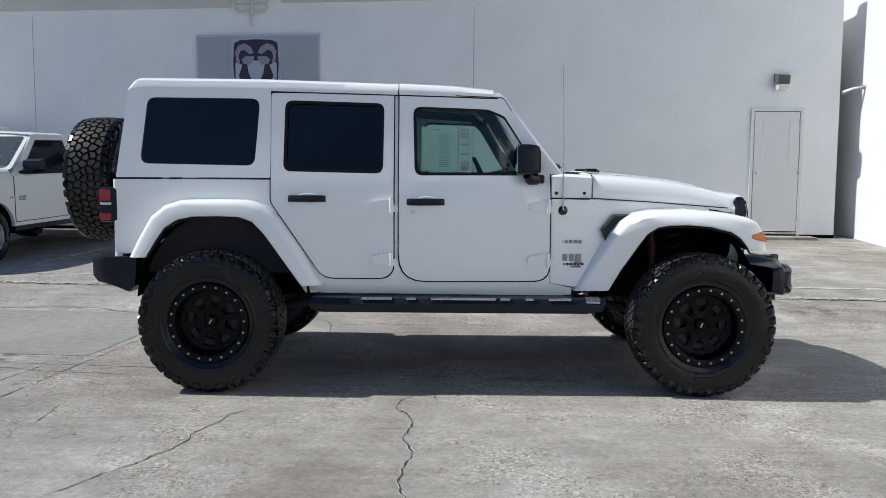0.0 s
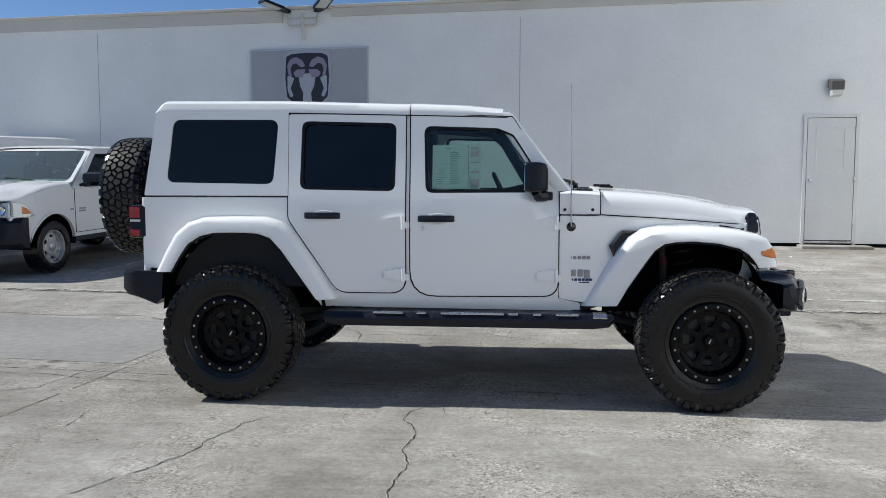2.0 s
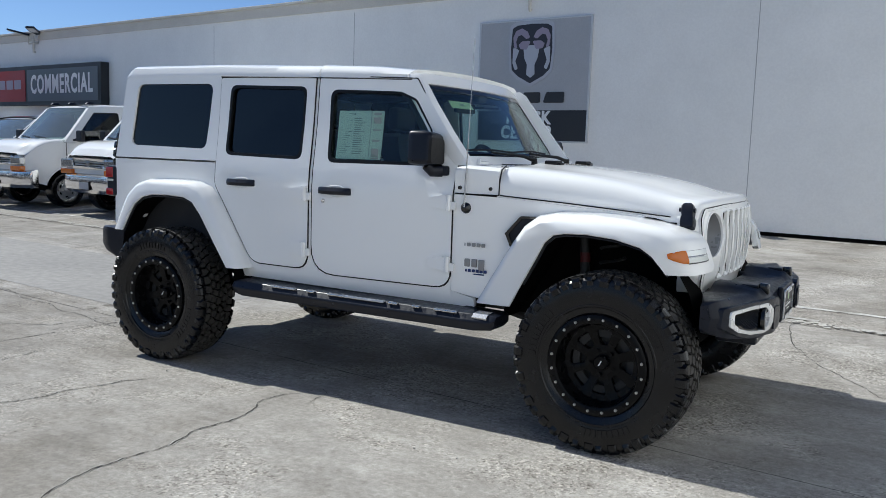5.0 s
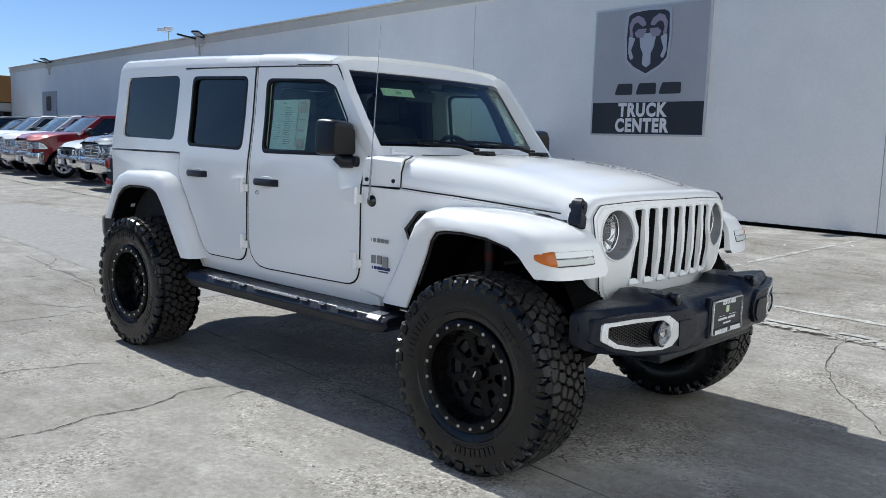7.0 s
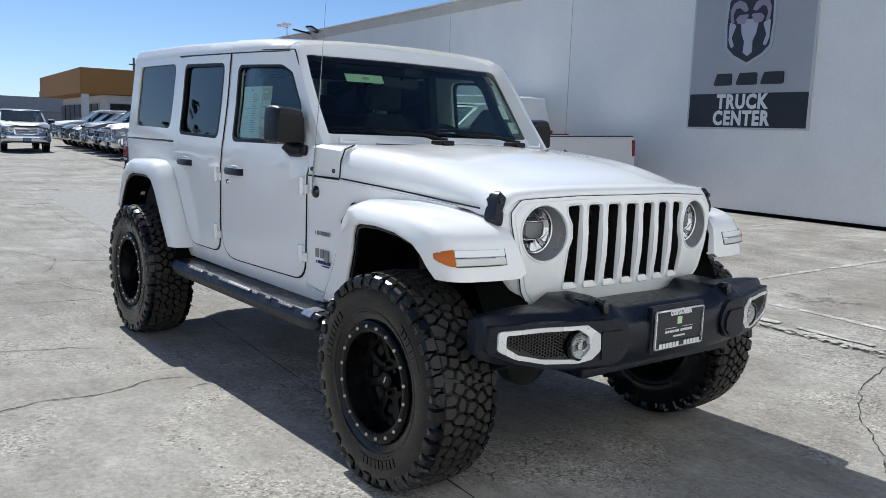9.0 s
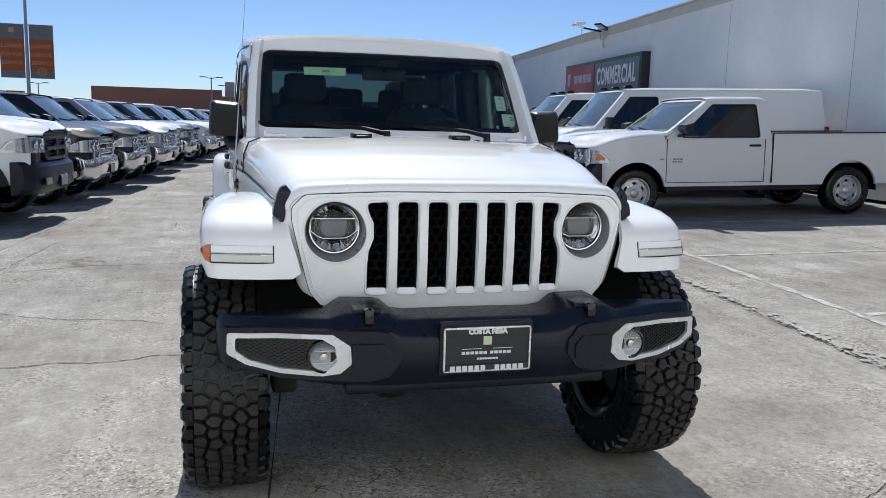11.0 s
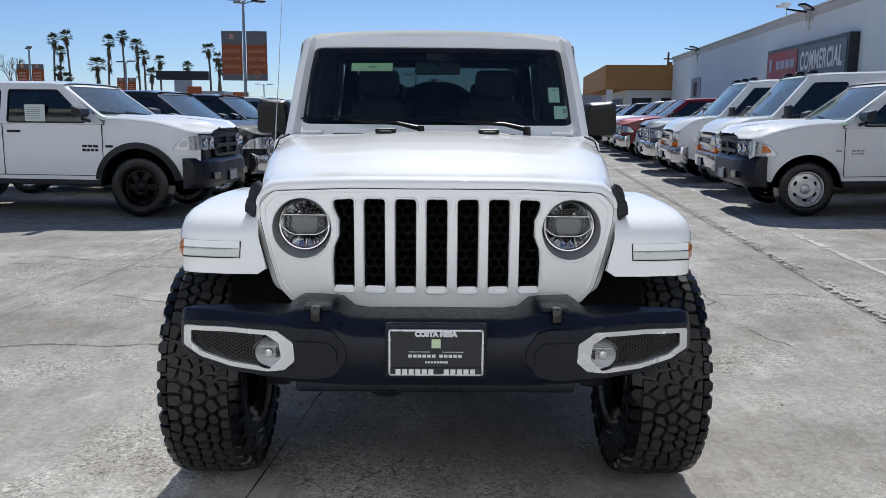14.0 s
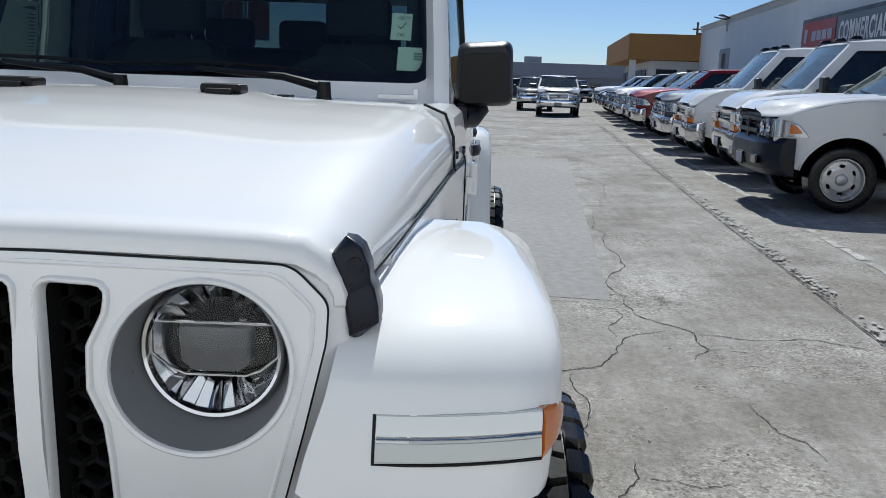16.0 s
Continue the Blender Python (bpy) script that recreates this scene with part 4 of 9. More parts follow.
for y0 in (-0.30, 0.22):
    bm = bmesh.new()
    piv = Vector((0.735, y0 + 0.22, 1.385))
    tip = Vector((0.615, y0 - 0.14, 1.425))
    tube(bm, [piv, piv.lerp(tip, 0.3) + Vector((0.012, 0, 0.012)), piv.lerp(tip, 0.7) + Vector((0.012, 0, 0.004)), tip + Vector((0.012, 0, 0))], 0.010, 8, [0.013, 0.010, 0.008, 0.006])
    cyl(bm, piv - Vector((0, 0, 0.03)), piv + Vector((0, 0, 0.015)), 0.02, 0.016, 12)
    wiper = part("wiper", bm, RUBBER_SEAL, JEEP, "black windscreen wiper")
    bm = bmesh.new()
    pts = []
    for i in range(9):
        u = y0 + 0.15 - 0.56 * i / 8
        pts.append(Vector(ws(u, 1.417 + 0.012 * math.sin(i / 8 * 3.14), 0.0)) + Vector((0.012, 0, 0.010)))
    tube(bm, pts, 0.006, 6)
    part("wiper_blade", bm, RUBBER_SEAL, wiper)

# bonnet latches
def latch(bm, s):
    sec = rounded([(-0.036, -0.020), (-0.030, 0.018), (0.030, 0.018), (0.036, -0.020)], 0.007, 3)
    loft(bm, [[(1.802 + p.x * k + dx, s * (y + p.y * k), z + p.y * 0.5) for p in sec] for y, z, k, dx in ((0.642, 1.204, 0.40, 0.0), (0.647, 1.200, 0.78, 0.0), (0.655, 1.190, 0.95, 0.0), (0.664, 1.166, 0.98, 0.002), (0.668, 1.148, 0.88, 0.004), (0.671, 1.140, 1.02, 0.005), (0.676, 1.116, 1.08, 0.006), (0.678, 1.096, 1.02, 0.006), (0.678, 1.088, 0.6, 0.006))])
    cyl(bm, (1.764, s * 0.664, 1.178), (1.842, s * 0.664, 1.178), 0.011, seg=10)


both("bonnet_latch", latch, PLASTIC, label="black rubber bonnet latch")

def offset_loop(loop, d):
    """Moves a closed outline outwards by d, corner by corner."""
    n = len(loop)
    pts = [Vector(p).to_2d() for p in loop]
    area = sum(pts[i].x * pts[(i + 1) % n].y - pts[(i + 1) % n].x * pts[i].y for i in range(n))
    sg = 1.0 if area > 0 else -1.0
    out = []
    for i in range(n):
        t = (pts[(i + 1) % n] - pts[i - 1]).normalized()
        out.append(pts[i] + Vector((t.y, -t.x)) * d * sg)
    return out


# grille
def gx(y, z):
    return 1.936 - 0.055 * (y / 0.6) ** 2 - 0.02 * ((z - 1.0) / 0.2) ** 2 - 0.012 * min(1.0, max(0.0, (0.86 - z) / 0.08))


G_OUT = rounded([(-0.505, 0.752), (-0.570, 0.83), (-0.606, 0.97), (-0.632, 1.085), (-0.634, 1.135), (-0.588, 1.182), (-0.3, 1.1960), (0.3, 1.1960), (0.588, 1.182), (0.634, 1.135), (0.632, 1.085), (0.606, 0.97), (0.570, 0.83), (0.505, 0.752)], [0.06, 0.1, 0.1, 0.1, 0.03, 0.05, 0.3, 0.3, 0.05, 0.03, 0.1, 0.1, 0.1, 0.06], 4)
slots = []
for k in range(-3, 4):
    yc, hw = k * 0.1105, 0.0365
    if abs(k) < 3:
        pts = [(yc - hw, 0.829), (yc - hw, 1.160), (yc + hw, 1.160), (yc + hw, 0.829)]
        slots.append(rounded(pts, 0.013, 3))
    else:
        q = 1 if k > 0 else -1
        pts = [(yc - q * hw, 0.829), (yc - q * hw, 1.160), (yc + q * hw, 1.155), (yc + q * (hw - 0.004), 1.125), (yc + q * (hw - 0.022), 1.085), (yc + q * (hw - 0.022), 1.03), (yc + q * (hw - 0.004), 0.985), (yc + q * hw, 0.94), (yc + q * hw, 0.829)]
        slots.append(rounded(pts if q > 0 else pts, 0.012, 3))
lamps = [[(s * 0.4815 + 0.1085 * math.cos(a), 1.0525 + 0.1085 * math.sin(a)) for a in (math.tau * i / 48 for i in range(48))] for s in (-1, 1)]
GCUT = [("u", a) for a in (-0.55, -0.42, -0.3, -0.166, -0.055, 0.055, 0.166, 0.3, 0.42, 0.55)] + [("v", a) for a in (0.85, 0.95, 1.05, 1.14)]
bm = bmesh.new()
panel(bm, G_OUT, [offset_loop(q, 0.004) for q in slots] + lamps, 0.020, lambda u, v, d: (gx(u, v) - d, u, v), GCUT)
grille = part("grille", bm, WHITE, JEEP, "white seven-slot grille panel")


for sl in slots:
    bm = bmesh.new()
    zb = min(p[1] for p in sl)
    rings = []
    for d, dx in ((0.0105, -0.003), (0.0095, 0.0035), (0.0075, 0.0060), (0.0050, 0.0060), (0.0025, 0.0040), (0.0005, -0.002), (-0.0006, -0.012)):
        ring = []
        for p, q in zip(offset_loop(sl, d), sl):
            low = max(0.0, 1.0 - (q[1] - zb) / 0.012)
            ring.append((gx(p.x, p.y) + dx, p.x, p.y + (0.017 * low if dx < -0.01 else 0.0)))
        rings.append(ring)
    loft(bm, rings, caps=False)
    slot = part("slot_frame", bm, WHITE, grille)
    bm = bmesh.new()
    rings = []
    for d, dx in ((0.0016, -0.010), (0.0016, -0.050)):
        rings.append([(gx(p.x, p.y) + dx, p.x, p.y + 0.017 * max(0.0, 1.0 - (q[1] - zb) / 0.012)) for p, q in zip(offset_loop(sl, d - 0.0042), sl)])
    loft(bm, rings, caps=False)
    part("slot_lining", bm, PLASTIC_GREY, slot, "black lining behind the slot")
bm = bmesh.new()
loft(bm, [[(gx(p[0], p[1]) - dx, p[0] * k, p[1]) for p in G_OUT] for dx, k in ((0.017, 0.998), (0.024, 1.020), (0.036, 1.045), (0.060, 1.058), (0.11, 1.064))], caps=False)
part("grille_shell", bm, WHITE, JEEP)
bm = bmesh.new()
ridge = inset(G_OUT, 0.017)
tube(bm, [(gx(p[0], p[1]) + 0.0005, p[0], p[1]) for p in ridge + ridge[:1]], 0.0034, 6)
part("grille_ridge", bm, WHITE, grille, "fine raised ridge round the panel")
bm = bmesh.new()
tube(bm, [(gx(p[0], p[1]) - 0.003, p[0], p[1]) for p in G_OUT + G_OUT[:1]], 0.0026, 6)
part("grille_gap", bm, RUBBER_SEAL, grille, "dark shut line round the panel")
# honeycomb behind the slots
bm = bmesh.new()
r_h = 0.020
for iz in range(10):
    for iy in range(-12, 13):
        cy, cz = iy * r_h * 1.75 + (r_h * 0.875 if iz % 2 else 0), 0.845 + iz * r_h * 1.55 + 0.02
        if abs(cy) > 0.353:
            continue
        o = [(cy + r_h * math.cos(math.pi / 6 + math.tau * q / 6), cz + r_h * math.sin(math.pi / 6 + math.tau * q / 6)) for q in range(6)]
        i2 = [(cy + r_h * 0.78 * math.cos(math.pi / 6 + math.tau * q / 6), cz + r_h * 0.78 * math.sin(math.pi / 6 + math.tau * q / 6)) for q in range(6)]
        vo = [bm.verts.new((1.868, a, b)) for a, b in o]
        vi = [bm.verts.new((1.874, a, b)) for a, b in i2]
        vb = [bm.verts.new((1.855, a, b)) for a, b in i2]
        for q in range(6):
            bm.faces.new((vo[q], vo[(q + 1) % 6], vi[(q + 1) % 6], vi[q]))
            bm.faces.new((vi[q], vi[(q + 1) % 6], vb[(q + 1) % 6], vb[q]))
part("honeycomb_mesh", bm, PLASTIC_GREY, grille, "black honeycomb grille mesh", smooth=False)
bm = bmesh.new()
box(bm, (1.80, 0, 1.0), (0.02, 1.0, 0.42))
part("radiator", bm, DARK_VOID, JEEP)
# headlamps
for s in (-1, 1):
    c = (1.826, s * 0.4795, 1.0595)
    bm = bmesh.new()
    cs = [(math.cos(math.tau * i / 48), math.sin(math.tau * i / 48)) for i in range(48)]
    bowl = []
    for t, dx in ((0.0, 0.002), (0.04, -0.003), (0.5, -0.02), (1.0, -0.02)):
        bowl.append([])
        for ca, sa in cs:
            y0, z0, y1, z1 = s * 0.4815 + 0.1095 * ca, 1.0525 + 0.1095 * sa, c[1] + 0.094 * ca, c[2] + 0.094 * sa
            x0 = gx(y0, z0)
            bowl[-1].append((x0 + (c[0] + 0.014 - x0) * t + dx * min(1.0, 4 * t if t < 0.5 else 1.0), y0 + (y1 - y0) * t, z0 + (z1 - z0) * t))
    loft(bm, bowl, caps=False)
    lamp = part("headlamp", bm, BEZEL_GREY, JEEP, "round headlamp in a grey bezel bowl")
    bm = bmesh.new()
    tube(bm, [(gx(s * 0.4815 + 0.1115 * ca, 1.0525 + 0.1115 * sa) + 0.001, s * 0.4815 + 0.1115 * ca, 1.0525 + 0.1115 * sa) for ca, sa in cs + cs[:1]], 0.0045, 6)
    part("bezel_rim", bm, WHITE, lamp, "raised white rim")
    bm = bmesh.new()
    lathe(bm, [(0.096, -0.03), (0.095, 0.014), (0.091, 0.019), (0.087, 0.017), (0.085, 0.0)], 48, "x", c)
    part("chrome_ring", bm, CHROME, lamp)
    bm = bmesh.new()
    lathe(bm, [(0.0, -0.03), (0.05, -0.03), (0.088, 0.006)], 40, "x", c)
    part("reflector", bm, CHROME, lamp)
    bm = bmesh.new()
    loft(bm, [[(c[0] + dx, c[1] + p.x * k, c[2] + p.y * k) for p in rounded([(-0.050, 0.030), (0.050, 0.030), (0.046, -0.020), (0.030, -0.034), (-0.030, -0.034), (-0.046, -0.020)], 0.010, 3)] for dx, k in ((-0.012, 1.05), (0.002, 1.0), (0.006, 0.92), (0.007, 0.5))])
    part("projector", bm, PROJ, lamp, "smoked projector block")
    bm = bmesh.new()
    SHIELD = rounded([(-0.083, 0.033), (0.083, 0.033), (0.084, -0.010), (0.060, -0.030), (0.040, -0.038), (-0.040, -0.038), (-0.060, -0.030), (-0.084, -0.010)], 0.008, 3)
    loft(bm, [[(c[0] - 0.020 + dx, c[1] + p.x, c[2] + p.y) for p in SHIELD] for dx in (0.0, 0.010)])
    part("projector_band", bm, GLOSS_BLACK, lamp, "dark band behind the projector")
    bm = bmesh.new()
    tube(bm, [(c[0] + 0.002, c[1] + p.x, c[2] + p.y) for p in SHIELD + SHIELD[:1]], 0.0021, 6)
    part("shield_rim", bm, CHROME, lamp, "thin chrome outline of the projector band")
    # faceted mirror segments above and below the band
    rd = random.Random(5)
    for up in (1, -1):
        bm = bmesh.new()
        for k in range(9):
            a0, a1 = (math.radians(34 + 12.5 * k + e) for e in (0.6, 11.9))
            tilt = rd.uniform(-0.012, 0.012)
            q4 = [(rr * math.cos(a), rr * math.sin(a), dx + tilt * (1 if a == a1 else -1) + (0.006 if rr > 0.06 else -0.012)) for rr, a, dx in ((0.050, a0, 0.0), (0.085, a0, 0.006), (0.085, a1, 0.006), (0.050, a1, 0.0))]
            loft(bm, [[(c[0] - 0.006 + x + e, c[1] + y, c[2] + up * max(z, 0.037)) for y, z, x in q4] for e in (-0.004, 0.0)])
        part("reflector_facets", bm, CHROME, lamp, "faceted chrome reflector segments", smooth=False)
    bm = bmesh.new()
    lathe(bm, [(0.0, 0.032), (0.035, 0.030), (0.065, 0.024), (0.088, 0.012)], 40, "x", c)
    part("lens", bm, LENS_GLASS, lamp, "clear domed glass lens")

# flared wings
def swept(x, y):
    """The wings' front face bends back towards its outer end."""
    k = min(1.0, max(0.0, (x - 1.62) / 0.26))
    return x - 0.038 * max(0.0, (abs(y) - 0.70) / 0.21) ** 2 * k * k * (3 - 2 * k)


def flare(bm, s, outer, opening, yin, yo, roll=()):
    rings = []
    for i, (o, q) in enumerate(zip(outer, opening)):
        o, q = Vector(o), Vector(q)
        d = (q - o)
        ln = d.length
        d = d / ln
        w = yo[i] if isinstance(yo, list) else yo
        yi = yin[i] if isinstance(yin, list) else yin
        k = roll[i] if roll else 0.0
        o1 = 0.075 + k * (min(0.110, w - 0.772) - 0.075)
        def pt(y, t):
            p = o + d * t
            return (swept(p.x, y), s * y, p.y)
        rings.append([pt(yi, -0.004), pt((yi + w - o1) / 2, -0.002), pt(w - o1, 0.0), pt(w - 0.040 - k * (o1 * 0.66 - 0.040), 0.006 + 0.004 * k), pt(w - 0.018 - k * (o1 * 0.33 - 0.018), 0.020 + 0.008 * k), pt(w - 0.006 - 0.006 * k, 0.042 + 0.012 * k), pt(w, ln * 0.8), pt(w - 0.001, ln - 0.005), pt(w - 0.008, ln), pt(w - 0.03, ln - 0.006), pt(w - 0.05, min(0.05, ln * 0.6)), pt(yi, 0.03)])
    loft(bm, rings)


FO = [(0.735, 0.622), (0.84, 0.80), (0.949, 0.973), (1.02, 1.060), (1.099, 1.112), (1.20, 1.134), (1.402, 1.140), (1.56, 1.130), (1.70, 1.112), (1.80, 1.092), (1.865, 1.065), (1.898, 1.020), (1.919, 0.955), (1.930, 0.912), (1.932, 0.893)]
FI = [(0.957, 0.628), (1.03, 0.76), (1.12, 0.905), (1.17, 0.985), (1.225, 1.028), (1.29, 1.042), (1.402, 1.046), (1.54, 1.035), (1.67, 1.005), (1.745, 0.968), (1.79, 0.93), (1.808, 0.910), (1.815, 0.897), (1.818, 0.892), (1.820, 0.889)]
FY = [0.828, 0.842, 0.876, 0.905, 0.930, 0.948, 0.951, 0.953, 0.954, 0.952, 0.948, 0.941, 0.934, 0.931, 0.928]
FIN = [0.70, 0.70, 0.70, 0.69, 0.66, 0.65, 0.648, 0.646, 0.646, 0.646, 0.644, 0.636, 0.616, 0.606, 0.634]
both("front_flare", lambda bm, s: flare(bm, s, FO, FI, FIN, FY, (1, 1, 1, 1, 1, 1, 0.9, 0.6, 0.2, 0, 0, 0, 0, 0, 0)), WHITE, label="broad white front wheel flare")
RO = [(-2.015, 0.826), (-1.952, 0.95), (-1.878, 1.078), (-1.79, 1.150), (-1.69, 1.180), (-1.45, 1.186), (-1.28, 1.181), (-1.172, 1.148), (-1.078, 1.05), (-0.948, 0.86), (-0.830, 0.662)]
RI = [(-1.899, 0.828), (-1.84, 0.925), (-1.78, 1.01), (-1.70, 1.060), (-1.61, 1.080), (-1.45, 1.084), (-1.32, 1.078), (-1.24, 1.050), (-1.17, 0.975), (-1.06, 0.82), (-0.945, 0.660)]
both("rear_flare", lambda bm, s: flare(bm, s, RO, RI, 0.77, 0.945), WHITE, label="broad white rear wheel flare")
both("flare_edge", lambda bm, s: tube(bm, [(swept(x, FY[i] - 0.026), s * (FY[i] - 0.026), z - 0.008) for i, (x, z) in enumerate(FI) if i], 0.007, 6), PLASTIC)
both("flare_edge", lambda bm, s: tube(bm, [(x, s * 0.925, z - 0.008) for x, z in RI], 0.007, 6), PLASTIC)

# dark liners closing the flares' undersides
both("flare_liner", lambda bm, s: loft(bm, [[(swept(x, FY[i] - 0.014), s * (FY[i] - 0.014), z + 0.003) for i, (x, z) in enumerate(FI)], [(x, s * 0.56, z + 0.003) for x, z in FI]], closed=False), DARK_VOID)
both("flare_liner", lambda bm, s: loft(bm, [[(x, s * 0.930, z + 0.003) for x, z in RI], [(x, s * 0.56, z + 0.003) for x, z in RI]], closed=False), DARK_VOID)

# dark shut lines
for i, s in enumerate((-1, 1)):
    for door, loop in ((rds[i], RDOOR), (fds[i], FDOOR)):
        bm = bmesh.new()
        panel(bm, inset(loop, -0.0075), [inset(loop, -0.001)], 0.004, on_side(s, 0.0035), CUTS)
        part("shut_line", bm, RUBBER_SEAL, door)
    for pts, r in (([(x, s * (lerp(HW, x) + 0.003), lerp(HE, x) - 0.003) for x in (0.855, 1.0, 1.2, 1.4, 1.6, 1.725)], 0.0035),
                   ([(0.598, s * 0.803, 1.2005), (0.70, s * 0.796, 1.2005), (0.85, s * 0.782, 1.2005)], 0.003),
                   ([(0.849, s * 0.779, 1.203), (0.849, s * 0.774, 1.28), (0.849, s * 0.752, 1.335), (0.849, s * 0.70, 1.356)], 0.0035),
                   ([(x, s * (suv_width(x, 1.84) + 0.007), 1.849 - (x + 1.1) * 0.025) for x in (-1.15, -1.0, -0.5, 0.0, 0.26)], 0.0042),
                   ([(x, s * (suv_width(x, 1.31) + 0.001), 1.312) for x in (-2.12, -1.8, -1.5, -1.156)], 0.0035)):
        bm = bmesh.new()
        tube(bm, pts, r, 6)
        part("shut_line", bm, RUBBER_SEAL, JEEP)

# daytime lamps with amber side markers
def lens_x(y, z):
    return 1.921 - (z - 0.955) * 0.33 - 0.038 * ((y - 0.70) / 0.21) ** 2


LY = (0.700, 0.74, 0.77, 0.80, 0.83, 0.86, 0.885, 0.910)
for s in (-1, 1):
    bm = bmesh.new()
    loft(bm, [[(lens_x(y, z) + dx, s * y, z) for z, dx in ((0.950, -0.03), (0.950, 0.0), (1.007, 0.0), (1.007, -0.03))] for y in LY])
    lamp = part("daytime_lamp", bm, DRL_BODY, JEEP, "slim daytime running lamp in the wing front")
    bm = bmesh.new()
    tube(bm, [(lens_x(0.699, 1.007), s * 0.699, 1.007)] + [(lens_x(y, 0.949), s * y, 0.949) for y in (0.699,) + LY[1:]], 0.0022, 6)
    part("lamp_gasket", bm, RUBBER_SEAL, lamp, "thin black gasket")
    for z0, z1, mt in ((0.983, 1.006, LED_LENS), (0.978, 0.981, CHROME), (0.954, 0.974, LAMP_LENS)):
        bm = bmesh.new()
        loft(bm, [[(lens_x(y, z) + dx, s * y, z) for z, dx in ((z0, -0.004), (z0, 0.003), ((z0 + z1) / 2, 0.0045), (z1, 0.003), (z1, -0.004))] for y in (0.702,) + LY[1:]])
        part("light_bar", bm, mt, lamp)
    bm = bmesh.new()
    rings = []
    for x, y, nx, ny, z0, z1 in ((lens_x(0.911, 0.98), 0.911, 0.85, 0.5, 0.949, 1.008), (1.856, 0.920, 0.75, 0.65, 0.949, 1.006), (1.840, 0.929, 0.6, 0.8, 0.952, 1.002), (1.812, 0.937, 0.3, 0.95, 0.959, 0.996), (1.792, 0.941, 0.2, 0.98, 0.968, 0.989)):
        zm = (z0 + z1) / 2
        rings.append([(x + nx * d - (z - zm) * 0.33, s * (y + ny * d), z) for z, d in ((z0, -0.03), (z0, 0.001), (z0 * 0.8 + z1 * 0.2, 0.006), (z0 * 0.2 + z1 * 0.8, 0.006), (z1, 0.001), (z1, -0.03))])
    loft(bm, rings)
    part("side_marker", bm, AMBER, lamp, "amber wraparound marker lens")

# antenna
bm = bmesh.new()
lathe(bm, [(0.0, 0.022), (0.014, 0.020), (0.026, 0.012), (0.031, 0.0)], 24, "y", (0, 0, 0))
bmesh.ops.scale(bm, vec=(1, -1, 1), verts=bm.verts)
bmesh.ops.translate(bm, vec=(0.665, -0.797, 1.125), verts=bm.verts)
ant = part("antenna", bm, GLOSS_BLACK, JEEP, "black antenna base with a thin mast")
bm = bmesh.new()
tube(bm, [(0.665, -0.815, 1.13), (0.665, -0.818, 1.16), (0.663, -0.785, 1.6), (0.660, -0.757, 2.02)], 0.003, 6, [0.006, 0.005, 0.0018, 0.0011])
part("mast", bm, GREY_LENS, ant)

# door mirrors
for s in (-1, 1):
    bm = bmesh.new()
    sec = rounded([(0.768, 1.340), (0.775, 1.520), (0.930, 1.532), (0.938, 1.348)], 0.03, 4)
    c = Vector((0.852, 1.436))
    rings = []
    for x, k in ((0.372, 0.94), (0.380, 0.985), (0.40, 1.0), (0.44, 1.0), (0.475, 0.965), (0.497, 0.90), (0.508, 0.80)):
        rings.append([(x, s * (c.x + (p.x - c.x) * k), c.y + (p.y - c.y) * k) for p in sec])
    loft(bm, rings)
    mir = part("door_mirror", bm, PLASTIC, JEEP, "black door mirror on a stubby arm")
    bm = bmesh.new()
    loft(bm, [[(x, s * (c.x + (p.x - c.x) * k), c.y - 0.012 + (p.y - c.y) * k * 0.86) for p in sec] for x, k in ((0.497, 0.90), (0.513, 0.86), (0.5135, 0.2))])
    part("mirror_shell", bm, PLASTIC_GREY, mir, "grey-black grained mirror shell")
    bm = bmesh.new()
    panel(bm, inset([Vector((p.x, p.y)) for p in sec], 0.012), (), 0.004, lambda u, v, d: (0.370 + d, s * u, v))
    part("mirror_glass", bm, MIRROR_GLASS, mir, "mirror glass")
    bm = bmesh.new()
    tube(bm, [(0.50, s * 0.785, 1.318), (0.46, s * 0.82, 1.315), (0.44, s * 0.845, 1.345)], 0.03, 10, [0.036, 0.034, 0.03])
    box(bm, (0.49, s * 0.792, 1.318), (0.12, 0.03, 0.055), 0.012)
    part("mirror_arm", bm, PLASTIC, mir)

# side badges reduced to plain blocks
for s in (-1, 1):
    w = lambda x, z: suv_width(x, z) - max(0.0, x - 0.62) * 0.115
    bm = bmesh.new()
    for k in range(6):
        box(bm, (0.632 + 0.029 * k, s * w(0.70, 0.93), 0.930), (0.021, 0.008, 0.020), 0.002)
    part("trim_badge", bm, BADGE, JEEP, "row of small silver badge blocks")
    bm = bmesh.new()
    for k, (ww, hh, dz) in enumerate(((0.040, 0.062, 0.0), (0.034, 0.045, -0.006), (0.034, 0.045, -0.006), (0.036, 0.058, -0.014))):
        box(bm, (0.640 + 0.043 * k, s * w(0.70, 0.84), 0.838 + dz), (ww, 0.010, hh), 0.010)
    part("maker_badge", bm, BADGE, JEEP, "silver badge of rounded blocks")
    bm = bmesh.new()
    for k in range(8):
        box(bm, (0.628 + 0.0235 * k, s * (w(0.70, 0.79) - 0.001), 0.790), (0.018, 0.008, 0.016), 0.002)
    box(bm, (0.735, s * (w(0.74, 0.77) - 0.001), 0.772), (0.10, 0.007, 0.007), 0.002)
    part("model_badge", bm, BADGE_BLUE, JEEP, "dark blue strip of badge blocks")

